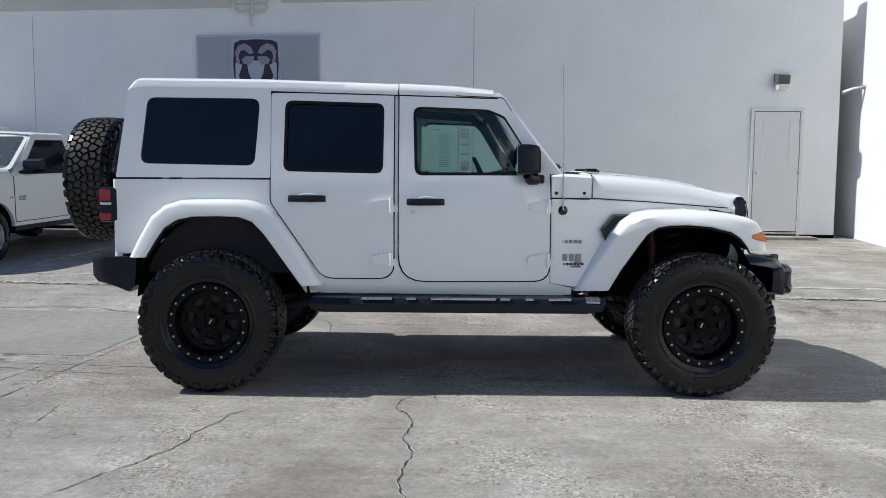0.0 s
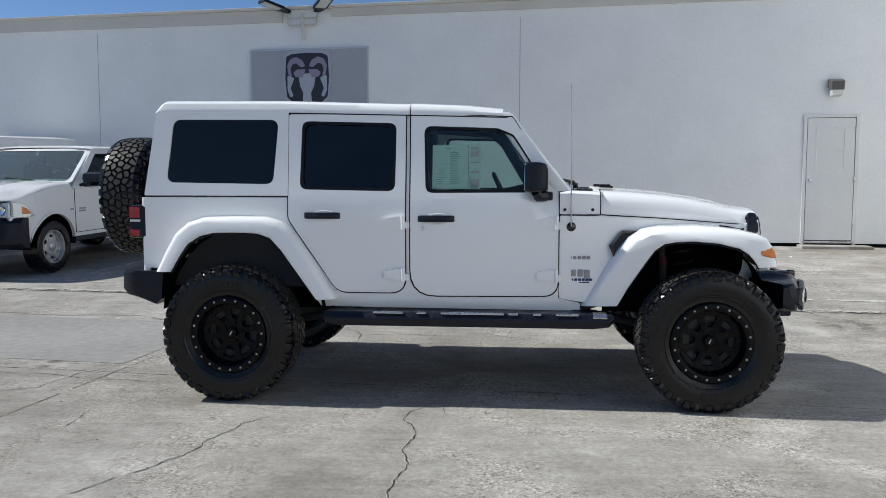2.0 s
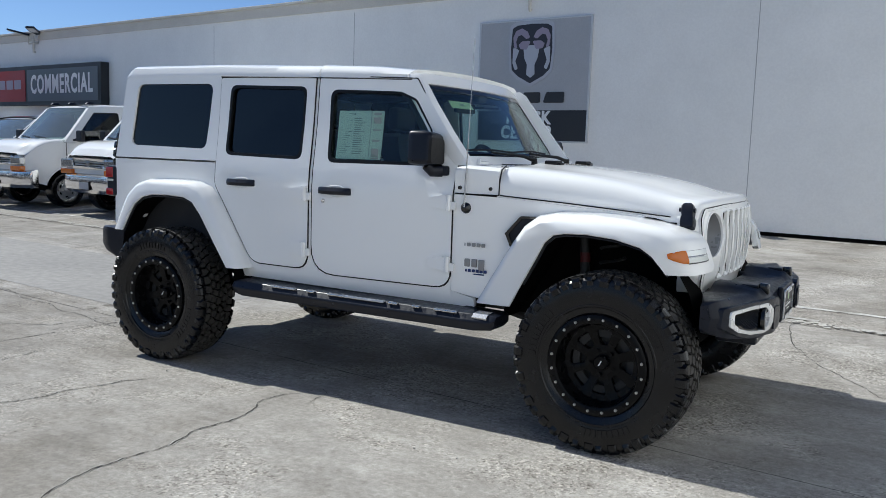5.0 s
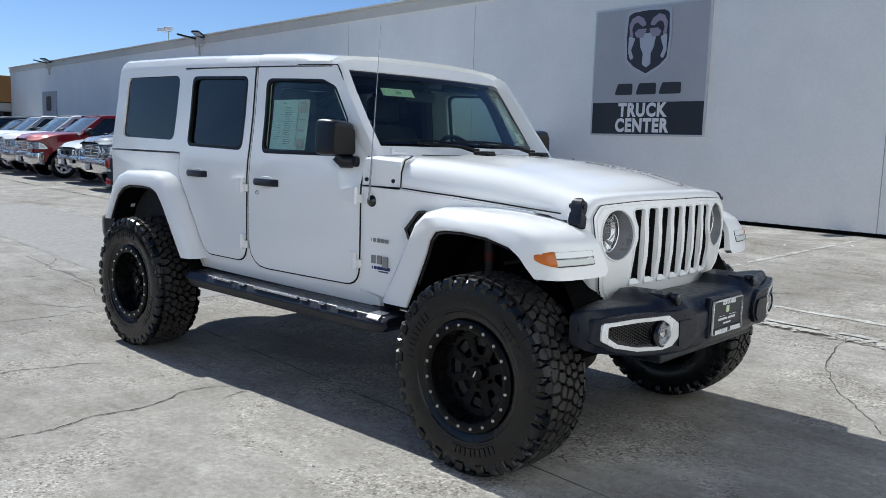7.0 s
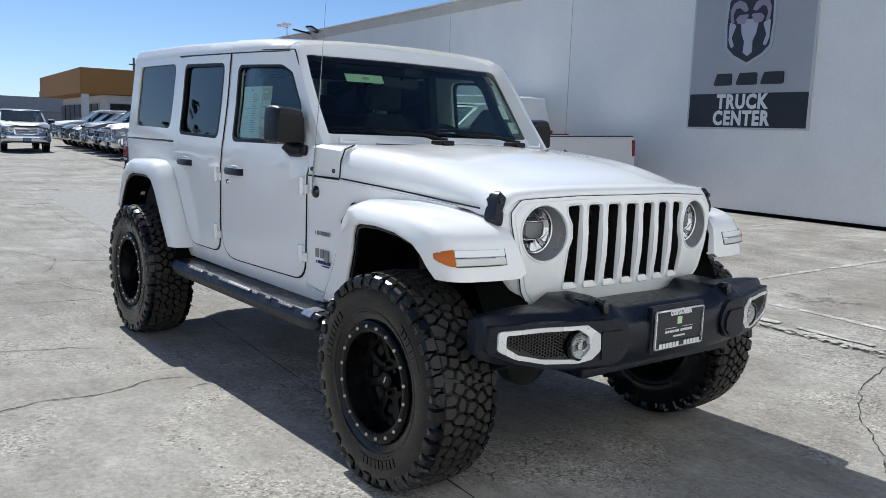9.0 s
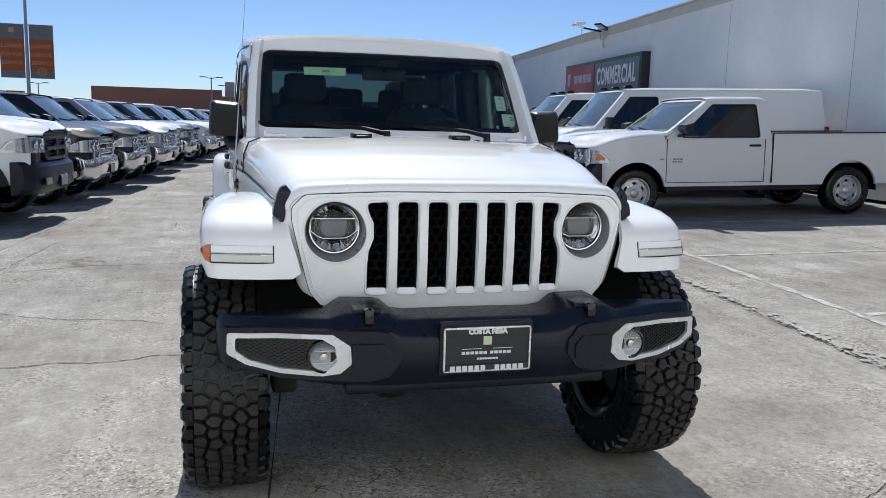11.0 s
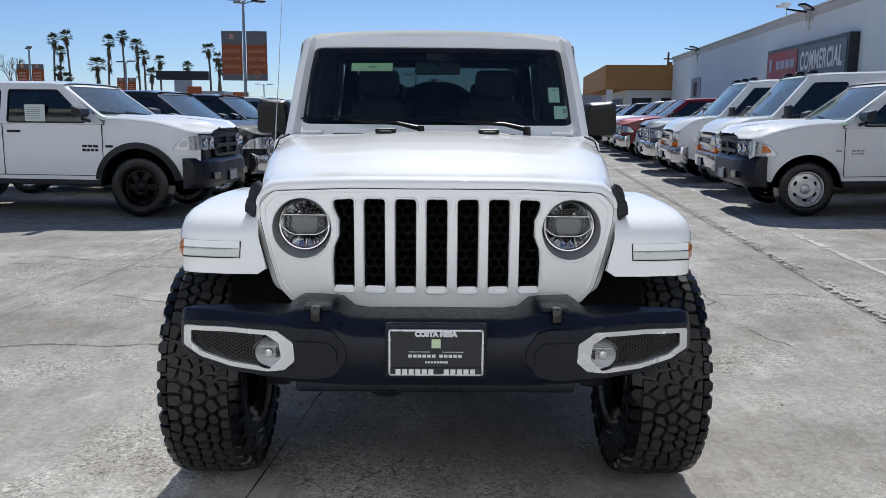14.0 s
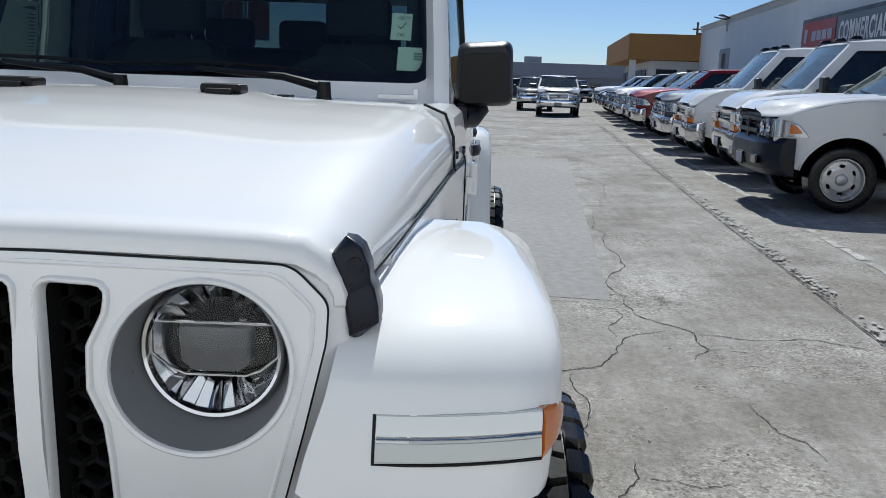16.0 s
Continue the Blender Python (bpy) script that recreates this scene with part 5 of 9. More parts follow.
# front bumper
def bx(y):
    a = abs(y)
    return lerp([(0.0, 2.186), (0.33, 2.186), (0.46, 2.180), (0.60, 2.145), (0.70, 2.112), (0.80, 2.080), (0.862, 2.054), (0.884, 2.022), (0.895, 1.988)], a)


bm = bmesh.new()
rings = []
ys = [0.895, 0.892, 0.884, 0.874, 0.860, 0.80, 0.70, 0.60, 0.53, 0.50, 0.47, 0.36, 0.33, 0.29, 0.24, 0.17]
ys = [-y for y in ys] + [0.0] + ys[::-1]
for y in ys:
    a, xf = abs(y), bx(y)
    zt = lerp([(0.0, 0.780), (0.24, 0.780), (0.29, 0.784), (0.33, 0.802), (0.47, 0.806), (0.50, 0.797), (0.53, 0.786), (0.72, 0.790), (0.86, 0.790), (0.884, 0.782), (0.895, 0.766)], a)
    zb = lerp([(0.0, 0.560), (0.30, 0.560), (0.50, 0.568), (0.62, 0.580), (0.76, 0.600), (0.86, 0.622), (0.884, 0.632), (0.895, 0.648)], a)
    dep = lerp([(0.0, 0.28), (0.6, 0.26), (0.76, 0.17), (0.86, 0.11), (0.884, 0.075), (0.895, 0.045)], a)
    up = lerp([(0.0, 0.0), (0.28, 0.0), (0.34, 1.0), (0.48, 1.0), (0.53, 0.0), (0.91, 0.0)], a)
    rings.append([(xf - dep, y, zt - 0.008 + 0.024 * up), (xf - dep * 0.65, y, zt - 0.003 + 0.019 * up), (xf - min(0.085, dep * 0.4), y, zt), (xf - min(0.055, dep * 0.3), y, zt - 0.004), (xf - min(0.012, dep * 0.1), y, zt - 0.045), (xf, y, zt - 0.062), (xf + 0.002, y, (zt + zb) / 2), (xf - 0.004, y, zb + 0.05), (xf - min(0.035, dep * 0.2), y, zb), (xf - dep, y, zb + 0.01)])
loft(bm, rings)
bumper = part("front_bumper", bm, PLASTIC, JEEP, "black textured front bumper", angle=48)
for s in (-1, 1):
    # moulded pod round the fog lamp
    POD = rounded([(0.296, 0.662), (0.300, 0.705), (0.335, 0.752), (0.375, 0.762), (0.700, 0.768), (0.878, 0.760), (0.884, 0.664), (0.80, 0.626), (0.69, 0.600), (0.40, 0.592), (0.335, 0.606)], 0.020, 4)
    BEZ = [(0.860, 0.744), (0.700, 0.752), (0.525, 0.752), (0.468, 0.715), (0.464, 0.655), (0.500, 0.622), (0.560, 0.612), (0.690, 0.618), (0.800, 0.642), (0.862, 0.674)]
    BEZ_IN = [(0.834, 0.729), (0.700, 0.736), (0.560, 0.737), (0.518, 0.712), (0.510, 0.662), (0.535, 0.636), (0.570, 0.628), (0.690, 0.634), (0.790, 0.657), (0.834, 0.686)]
    o, q = rounded(BEZ, 0.014, 4), rounded(BEZ_IN, 0.011, 4)
    bcut = [("u", a) for a in (0.46, 0.53, 0.60, 0.66, 0.70, 0.75, 0.80, 0.83)]
    bm = bmesh.new()
    panel(bm, POD, [inset(o, 0.002)], 0.03, lambda u, v, d: (bx(u) + 0.014 - d, s * u, v), bcut, 0.008)
    part("fog_pod", bm, PLASTIC, bumper)
    bm = bmesh.new()
    panel(bm, o, [q], 0.03, lambda u, v, d: (bx(u) + 0.020 - d, s * u, v), bcut, 0.006)
    part("fog_bezel", bm, SILVER, bumper, "silver painted fog lamp surround")
    bm = bmesh.new()
    panel(bm, inset(q, -0.005), (), 0.004, lambda u, v, d: (bx(u) + 0.004 - d, s * u, v), bcut)
    r_h = 0.011
    for iz in range(9):
        for iy in range(20):
            cy, cz = 0.61 + iy * r_h * 1.0, 0.63 + iz * r_h * 1.1 + (r_h * 0.5 if iy % 2 else 0)
            if cy > 0.826 or cz > 0.727 or cz < 0.640 + max(0.0, cy - 0.69) * 0.36:
                continue
            cyl(bm, (bx(cy) + 0.004, s * cy, cz), (bx(cy) + 0.010, s * cy, cz), 0.0048, 0.0035, 6)
    part("fog_mesh", bm, GLOSS_BLACK, bumper, smooth=False)
    bm = bmesh.new()
    lathe(bm, [(0.056, 0.0), (0.054, 0.016), (0.047, 0.018), (0.044, 0.008)], 32, "x", (bx(0.55) + 0.004, s * 0.553, 0.676))
    fog = part("fog_lamp", bm, GLOSS_BLACK, bumper, "round fog lamp")
    bm = bmesh.new()
    lathe(bm, [(0.0, 0.006), (0.03, 0.006), (0.045, 0.012)], 32, "x", (bx(0.55) + 0.003, s * 0.553, 0.676))
    part("reflector", bm, GREY_LENS, fog)
    bm = bmesh.new()
    lathe(bm, [(0.0, 0.016), (0.012, 0.015), (0.015, 0.008)], 16, "x", (bx(0.55) + 0.003, s * 0.553, 0.676))
    for dz in (-0.02, 0.02):
        box(bm, (bx(0.55) + 0.013, s * 0.553, 0.676 + dz), (0.004, 0.06, 0.003))
    part("bulb_shield", bm, CHROME, fog)
    bm = bmesh.new()
    lathe(bm, [(0.0, 0.022), (0.025, 0.020), (0.045, 0.013)], 32, "x", (bx(0.55) + 0.003, s * 0.553, 0.676))
    part("lens", bm, LENS_GLASS, fog)
    # raised inner block
    bm = bmesh.new()
    panel(bm, rounded([(0.326, 0.640), (0.326, 0.690), (0.352, 0.718), (0.464, 0.722), (0.460, 0.614), (0.36, 0.611)], 0.012, 3), (), 0.03, lambda u, v, d: (bx(u) + 0.022 - d, s * u, v), (), 0.006)
    part("pod_block", bm, PLASTIC, bumper)
    # tow hook in its well
    bm = bmesh.new()
    box(bm, (2.135, s * 0.40, 0.798), (0.055, 0.036, 0.056), 0.012)
    part("tow_hook", bm, GLOSS_BLACK, bumper, "black tow hook")
    bm = bmesh.new()
    box(bm, (2.075, s * 0.40, 0.810), (0.080, 0.095, 0.018), 0.006)
    part("hook_cover", bm, PLASTIC, bumper)
bm = bmesh.new()
box(bm, (2.181, 0, 0.690), (0.03, 0.335, 0.185), 0.008)
part("plate_mount", bm, PLASTIC, bumper)
bm = bmesh.new()
box(bm, (2.03, 0, 0.548), (0.20, 0.95, 0.05), 0.015)
part("lower_valance", bm, PLASTIC, bumper)
# dealer plate in a chrome frame
PX = 2.199
bm = bmesh.new()
panel(bm, rounded([(-0.156, 0.610), (-0.156, 0.766), (0.156, 0.766), (0.156, 0.610)], 0.010, 3), [rounded([(-0.151, 0.615), (-0.151, 0.761), (0.151, 0.761), (0.151, 0.615)], 0.006, 2)], 0.008, lambda u, v, d: (PX + 0.008 - d, u, v), (), 0.002)
plate = part("dealer_plate", bm, SILVER, JEEP, "black dealer plate in a chrome frame")
bm = bmesh.new()
box(bm, (PX, 0, 0.688), (0.004, 0.300, 0.145), 0.001)
part("plate_face", bm, SIGN_DARK, plate)
bm = bmesh.new()
box(bm, (PX + 0.006, 0, 0.751), (0.004, 0.301, 0.020), 0.0006)
box(bm, (PX + 0.006, 0, 0.626), (0.004, 0.301, 0.022), 0.0006)
part("plate_band", bm, SIGN_DARK, plate)


def text_mesh(txt, size, bold=0.0, width=None, space=1.0):
    """Flat lettering in the x, y plane, centred, as a bmesh."""
    cu = bpy.data.curves.new("text", "FONT")
    cu.body, cu.size, cu.align_x, cu.align_y, cu.offset, cu.extrude = txt, size, "CENTER", "CENTER", bold, 0.004 * size
    cu.resolution_u = 3
    cu.space_character = space
    ob = bpy.data.objects.new("text", cu)
    me = bpy.data.meshes.new_from_object(ob)
    bm = bmesh.new()
    bm.from_mesh(me)
    bpy.data.objects.remove(ob)
    bpy.data.curves.remove(cu)
    bpy.data.meshes.remove(me)
    if width:
        xs = [v.co.x for v in bm.verts]
        k = width / (max(xs) - min(xs))
        mid = (max(xs) + min(xs)) / 2
        for v in bm.verts:
            v.co.x = (v.co.x - mid) * k
    return bm


FACE_X = Matrix(((0, 0, 1, 0), (1, 0, 0, 0), (0, 1, 0, 0), (0, 0, 0, 1)))     # text facing +x, reading towards +y
bm = text_mesh("COSTA MESA", 0.024, 0.0020, 0.140)
part("plate_text", bm, SIGN_WHITE, plate, m=Matrix.Translation((PX + 0.0088, 0, 0.751)) @ FACE_X, smooth=False)
bm = bmesh.new()
for k in range(6):
    box(bm, (PX + 0.0100, -0.124 + 0.0215 * k, 0.624), (0.002, 0.0165, 0.019), 0.0004)
for k in range(5):
    box(bm, (PX + 0.0100, 0.034 + 0.0215 * k, 0.624), (0.002, 0.0165, 0.019), 0.0004)
for k in range(6):
    box(bm, (PX + 0.0030, -0.085 + 0.0155 * k, 0.676), (0.002, 0.012, 0.010), 0.0004)
for k in range(5):
    box(bm, (PX + 0.0030, 0.016 + 0.0155 * k, 0.676), (0.002, 0.012, 0.010), 0.0004)
box(bm, (PX + 0.0030, -0.055, 0.690), (0.002, 0.07, 0.0016))
box(bm, (PX + 0.0030, 0.055, 0.690), (0.002, 0.07, 0.0016))
for k in range(8):
    box(bm, (PX + 0.0030, -0.032 + 0.0095 * k, 0.655), (0.002, 0.0075, 0.007), 0.0003)
tagged(part("plate_bar", bm, SIGN_WHITE, plate, smooth=False), kind="stuff")
bm = bmesh.new()
box(bm, (PX + 0.0030, 0, 0.718), (0.002, 0.030, 0.030), 0.0006)
part("plate_emblem", bm, GREEN_PAPER, plate, "pale yellow square emblem")

# rear bumper, tail lamps, spare wheel
bm = bmesh.new()
rings = []
for y, x0, k in ((-0.86, -2.14, 0.75), (-0.845, -2.22, 0.95), (-0.80, -2.285, 1.0), (-0.6, -2.30, 1.0), (0.6, -2.30, 1.0), (0.80, -2.285, 1.0), (0.845, -2.22, 0.95), (0.86, -2.14, 0.75)):
    rings.append([(-1.985, y, 0.822), (x0 + 0.02, y, 0.822), (x0, y, 0.80), (x0, y, 0.70), (x0 + 0.03, y, 0.66), (-2.04, y, 0.60 + 0.03 * (1 - k)), (-2.0, y, 0.64)])
loft(bm, rings)
part("rear_bumper", bm, PLASTIC, JEEP, "black rear bumper")
for s in (-1, 1):
    bm = bmesh.new()
    box(bm, (-2.168, s * 0.745, 1.145), (0.118, 0.125, 0.216), 0.016)
    tail = part("tail_lamp", bm, PLASTIC, JEEP, "boxy black-framed tail lamp")
    for z0, hh in ((1.205, 0.075), (1.070, 0.050)):
        bm = bmesh.new()
        box(bm, (-2.195, s * 0.746, z0), (0.078, 0.131, hh), 0.010)
        part("red_lens", bm, RED_LENS, tail)
    bm = bmesh.new()
    box(bm, (-2.190, s * 0.746, 1.152), (0.072, 0.130, 0.016), 0.003)
    part("clear_strip", bm, LAMP_LENS, tail)
off_road_wheel(JEEP, Matrix.Translation((-2.495, 0.0, 1.300)) @ Matrix.Rotation(-math.pi / 2, 4, "Z"), "spare all-terrain wheel on the tailgate")
bm = bmesh.new()
box(bm, (-2.30, 0, 1.25), (0.30, 0.20, 0.20), 0.02)
part("spare_carrier", bm, PLASTIC, JEEP)

# running boards
for s in (-1, 1):
    bm = bmesh.new()
    rings = []
    for x, k, dz in ((-0.90, 0.5, 0.012), (-0.88, 0.85, 0.004), (-0.82, 1.0, 0.0), (0.80, 1.0, 0.0), (0.90, 0.85, 0.004), (0.925, 0.5, 0.012)):
        sec = rounded([(0.74, 0.498), (0.74, 0.590), (0.925, 0.588), (0.956, 0.548), (0.932, 0.496)], 0.018, 3)
        rings.append([(x, s * (0.83 + (p.x - 0.83) * (0.6 + 0.4 * k)), 0.545 + (p.y - 0.545) * k + dz) for p in sec])
    loft(bm, rings)
    step = part("running_board", bm, PLASTIC, JEEP, "black tubular running board")
    # bright strips along the board's edge, put in as painted glints
    for x0, x1 in ((-0.575, -0.385), (-0.30, -0.24), (-0.147, 0.25), (0.276, 0.337), (0.43, 0.48), (0.57, 0.71)):
        bm = bmesh.new()
        box(bm, ((x0 + x1) / 2, s * 0.936, 0.584), (x1 - x0, 0.022, 0.012), 0.004)
        n = max(2, int((x1 - x0) / 0.03))
        for k in range(n):
            box(bm, (x0 + (x1 - x0) * (k + 0.5) / n, s * 0.936, 0.5905), ((x1 - x0) / n * 0.5, 0.016, 0.003), 0.001)
        part("step_pad_glint", bm, STEP_METAL_GLINT, step, "step pad coloured bright to imitate its glints")
    bm = bmesh.new()
    loft(bm, [[(x, s * y, z) for y, z in ((0.86, 0.594), (0.925, 0.590), (0.945, 0.572), (0.938, 0.556), (0.925, 0.575), (0.86, 0.585))] for x in (0.80, 0.84, 0.885)])
    part("end_cap", bm, STEP_METAL_GLINT, step, "scuffed bright step end")
    for x in (-0.7, 0.0, 0.7):
        bm = bmesh.new()
        box(bm, (x, s * 0.72, 0.57), (0.06, 0.16, 0.05), 0.01)
        part("step_bracket", bm, UNDER, step)

# four road wheels
for x in (-1.504, 1.504):
    off_road_wheel(JEEP, Matrix.Translation((x, -0.866, 0.436)) @ Matrix.Rotation(0.5 + x, 4, "Y"))
    off_road_wheel(JEEP, Matrix.Translation((x, 0.866, 0.436)) @ Matrix.Rotation(math.pi, 4, "Z") @ Matrix.Rotation(0.9 - x, 4, "Y"))

# inner shell, floor and running gear
bm = bmesh.new()
box(bm, (-0.15, 0, 0.655), (1.50, 1.52, 0.06))                       # floor
box(bm, (-1.55, 0, 0.98), (1.12, 1.16, 0.10))                        # load floor
box(bm, (0.66, 0, 1.0), (0.06, 1.36, 0.64))                          # bulkhead
box(bm, (1.25, 0, 0.88), (1.10, 0.96, 0.34))                         # engine bay
box(bm, (-0.945, 0, 0.86), (0.05, 1.44, 0.42))
box(bm, (-2.05, 0, 0.90), (0.06, 1.44, 0.36))
part("floor_pan", bm, DARK_VOID, JEEP)
for s in (-1, 1):
    for x, w in ((1.40, 1.02), (-1.44, 1.06)):
        bm = bmesh.new()
        pts = [(x + w / 2 * math.cos(a), (0.55 if x > 0 else 0.58) + 0.53 * math.sin(a)) for a in (math.pi * i / 14 for i in range(15))]
        loft(bm, [[(px, s * (0.755 if x > 0 else 0.90), min(pz, 1.10)) for px, pz in pts], [(px, s * 0.52, min(pz, 1.09)) for px, pz in pts]], closed=False)
        loft(bm, [[(px, s * 0.535, pz) for px, pz in pts], [(px, s * 0.535, 0.55) for px, pz in pts]], closed=False)
        part("wheel_liner", bm, DARK_VOID, JEEP)
    # inner door trim, seen through the glass
    bm = bmesh.new()
    panel(bm, rounded([(-2.05, 0.72), (-2.05, 1.30), (0.57, 1.30), (0.57, 0.72)], 0.02, 2), (), 0.03, lambda u, v, d: (u, s * (0.762 - d), v))
    part("door_trim", bm, INTERIOR, JEEP)
bm = bmesh.new()
for y in (-0.42, 0.42):
    tube(bm, [(-2.2, y, 0.68), (-1.9, y, 0.72), (-1.4, y, 0.80), (-0.95, y, 0.60), (0.75, y, 0.58), (1.2, y, 0.72), (1.95, y, 0.72)], 0.055, 8)
part("frame_rail", bm, UNDER, JEEP)
for x, dx in ((-1.504, 0.12), (1.504, -0.25)):
    bm = bmesh.new()
    cyl(bm, (x, -0.68, 0.436), (x, 0.68, 0.436), 0.042, seg=16)
    lathe(bm, [(0.0, -0.13), (0.09, -0.11), (0.135, -0.02), (0.13, 0.05), (0.07, 0.11), (0.0, 0.12)], 20, "x", (x, dx * 0.8, 0.436))
    for s in (-1, 1):
        tube(bm, [(x, s * 0.52, 0.40), (x - (0.75 if x > 0 else -0.75), s * 0.42, 0.53)], 0.028, 8)
        box(bm, (x, s * 0.64, 0.436), (0.14, 0.10, 0.16), 0.02)
    part("axle", bm, UNDER, JEEP)
bm = bmesh.new()
tube(bm, [(1.66, -0.60, 0.46), (1.66, 0.62, 0.50)], 0.02, 8)
part("tie_rod", bm, UNDER, JEEP)
bm = bmesh.new()
tube(bm, [(1.72, -0.55, 0.55), (1.72, 0.45, 0.42)], 0.018, 8)
part("steering_link", bm, UNDER, JEEP)
bm = bmesh.new()
box(bm, (0.05, 0.0, 0.50), (0.75, 0.55, 0.12), 0.04)
part("gearbox", bm, UNDER, JEEP)
bm = bmesh.new()
box(bm, (-0.55, 0.25, 0.55), (0.5, 0.3, 0.14), 0.04)
part("fuel_tank", bm, UNDER, JEEP)
bm = bmesh.new()
tube(bm, [(-2.0, -0.55, 0.60), (-1.75, -0.58, 0.60), (-1.2, -0.35, 0.66)], 0.05, 10)
part("exhaust_pipe", bm, UNDER, JEEP)
for s in (-1, 1):
    bm = bmesh.new()
    cyl(bm, (1.30, s * 0.60, 0.50), (1.26, s * 0.58, 1.02), 0.026, seg=12)
    shock = part("shock_absorber", bm, UNDER, JEEP)
    bm = bmesh.new()
    pts = [(1.405 + 0.065 * math.cos(a), s * 0.53 + 0.065 * math.sin(a), 0.52 + 0.46 * a / (math.tau * 6)) for a in (math.tau * 6 * i / 96 for i in range(97))]
    tube(bm, pts, 0.009, 6)
    part("coil_spring", bm, UNDER, shock)
    bm = bmesh.new()
    cyl(bm, (1.276, s * 0.592, 0.87), (1.272, s * 0.588, 0.92), 0.028, seg=12)
    part("shock_body", bm, SHOCK_RED, shock, "red shock absorber sleeve")
    bm = bmesh.new()
    cyl(bm, (-1.66, s * 0.62, 0.48), (-1.72, s * 0.60, 0.95), 0.028, seg=12)
    part("rear_shock", bm, UNDER, JEEP)

# cabin
def seat(x, y, w=0.52):
    st = new("front_seat")
    st.parent = JEEP
    bm = bmesh.new()
    loft(bm, [[(x - 0.26, y - w / 2 * k, z0), (x + 0.24, y - w / 2 * k, z0 + 0.02), (x + 0.28, y, z0 + 0.02), (x + 0.24, y + w / 2 * k, z0 + 0.02), (x - 0.26, y + w / 2 * k, z0)] for z0, k in ((0.86, 0.8), (0.90, 1.0), (1.0, 1.0), (1.03, 0.85))])
    part("cushion", bm, INTERIOR, st)
    bm = bmesh.new()
    loft(bm, [[(x - 0.22 - t * 0.20 + dx, y + dy * k, 0.98 + t * 0.56) for dx, dy in ((0.10, -w * 0.5), (0.04, -w * 0.38), (0.04, w * 0.38), (0.10, w * 0.5), (-0.06, w * 0.46), (-0.06, -w * 0.46))] for t, k in ((0, 0.85), (0.1, 1.0), (0.75, 0.95), (0.95, 0.8), (1.0, 0.6))])
    part("backrest", bm, INTERIOR, st)
    bm = bmesh.new()
    box(bm, (x - 0.415, y, 1.645), (0.10, 0.26, 0.17), 0.04)
    cyl(bm, (x - 0.41, y - 0.06, 1.52), (x - 0.41, y - 0.06, 1.60), 0.008, seg=8)
    cyl(bm, (x - 0.41, y + 0.06, 1.52), (x - 0.41, y + 0.06, 1.60), 0.008, seg=8)
    part("headrest", bm, INTERIOR, st)


seat(-0.10, -0.37)
seat(-0.10, 0.37)
bm = bmesh.new()
box(bm, (-1.02, 0, 1.0), (0.50, 1.24, 0.16), 0.05)
box(bm, (-1.28, 0, 1.28), (0.14, 1.24, 0.52), 0.05)
for y in (-0.36, 0.0, 0.36):
    box(bm, (-1.30, y, 1.60), (0.09, 0.24, 0.15), 0.035)
part("rear_bench", bm, INTERIOR, JEEP)
bm = bmesh.new()
loft(bm, [[(0.56, y, 0.95), (0.36, y, 0.95), (0.34, y, 1.18), (0.37, y, 1.30), (0.42, y, 1.335), (0.58, y, 1.345)] for y in (-0.74, -0.2, 0.0, 0.2, 0.74)])
box(bm, (0.41, 0.37, 1.345), (0.16, 0.36, 0.06), 0.02)
box(bm, (0.335, 0.0, 1.22), (0.03, 0.26, 0.17), 0.01)
part("dashboard", bm, INTERIOR, JEEP)
bm = bmesh.new()
tilt = Matrix.Translation((0.215, 0.37, 1.30)) @ Matrix.Rotation(radians(-25), 4, "Y")
pts = [tilt @ Vector((0, 0.185 * math.cos(a), 0.185 * math.sin(a))) for a in (math.tau * i / 32 for i in range(33))]
tube(bm, pts, 0.015, 8)
for a in (0.1, math.pi - 0.1, -math.pi / 2):
    tube(bm, [tilt @ Vector((0.01, 0, 0)), tilt @ Vector((0, 0.18 * math.cos(a), 0.18 * math.sin(a)))], 0.014, 6)
cyl(bm, tilt @ Vector((-0.02, 0, 0)), tilt @ Vector((0.20, 0, -0.02)), 0.06, 0.03, 16)
part("steering_wheel", bm, INTERIOR, JEEP, "black steering wheel")
bm = bmesh.new()
for s in (-1, 1):
    tube(bm, [(0.40, s * 0.655, 1.40), (0.22, s * 0.645, 1.70), (0.12, s * 0.63, 1.79), (-0.30, s * 0.63, 1.82), (-1.15, s * 0.62, 1.81), (-1.55, s * 0.62, 1.70), (-1.95, s * 0.62, 1.10)], 0.034, 8)
    tube(bm, [(-0.36, s * 0.63, 1.82), (-0.38, s * 0.68, 1.5), (-0.38, s * 0.70, 0.8)], 0.040, 8)
    tube(bm, [(-1.22, s * 0.62, 1.80), (-1.24, s * 0.66, 1.5), (-1.24, s * 0.68, 0.9)], 0.036, 8)
for x in (-0.36, -1.2):
    tube(bm, [(x, -0.63, 1.82), (x, 0.63, 1.82)], 0.036, 8)
part("roll_bar", bm, INTERIOR, JEEP, "padded black roll bar")
bm = bmesh.new()
box(bm, (-0.9, 0, 1.862), (2.2, 1.36, 0.02), 0.004)
part("headliner", bm, INTERIOR_GREY, JEEP)
bm = bmesh.new()
box(bm, (0.20, 0.0, 1.70), (0.03, 0.25, 0.065), 0.015)
cyl(bm, (0.21, 0, 1.72), (0.30, 0, 1.79), 0.012, seg=8)
box(bm, (0.305, 0, 1.765), (0.05, 0.12, 0.06), 0.015)
part("rear_view_mirror", bm, INTERIOR, JEEP)
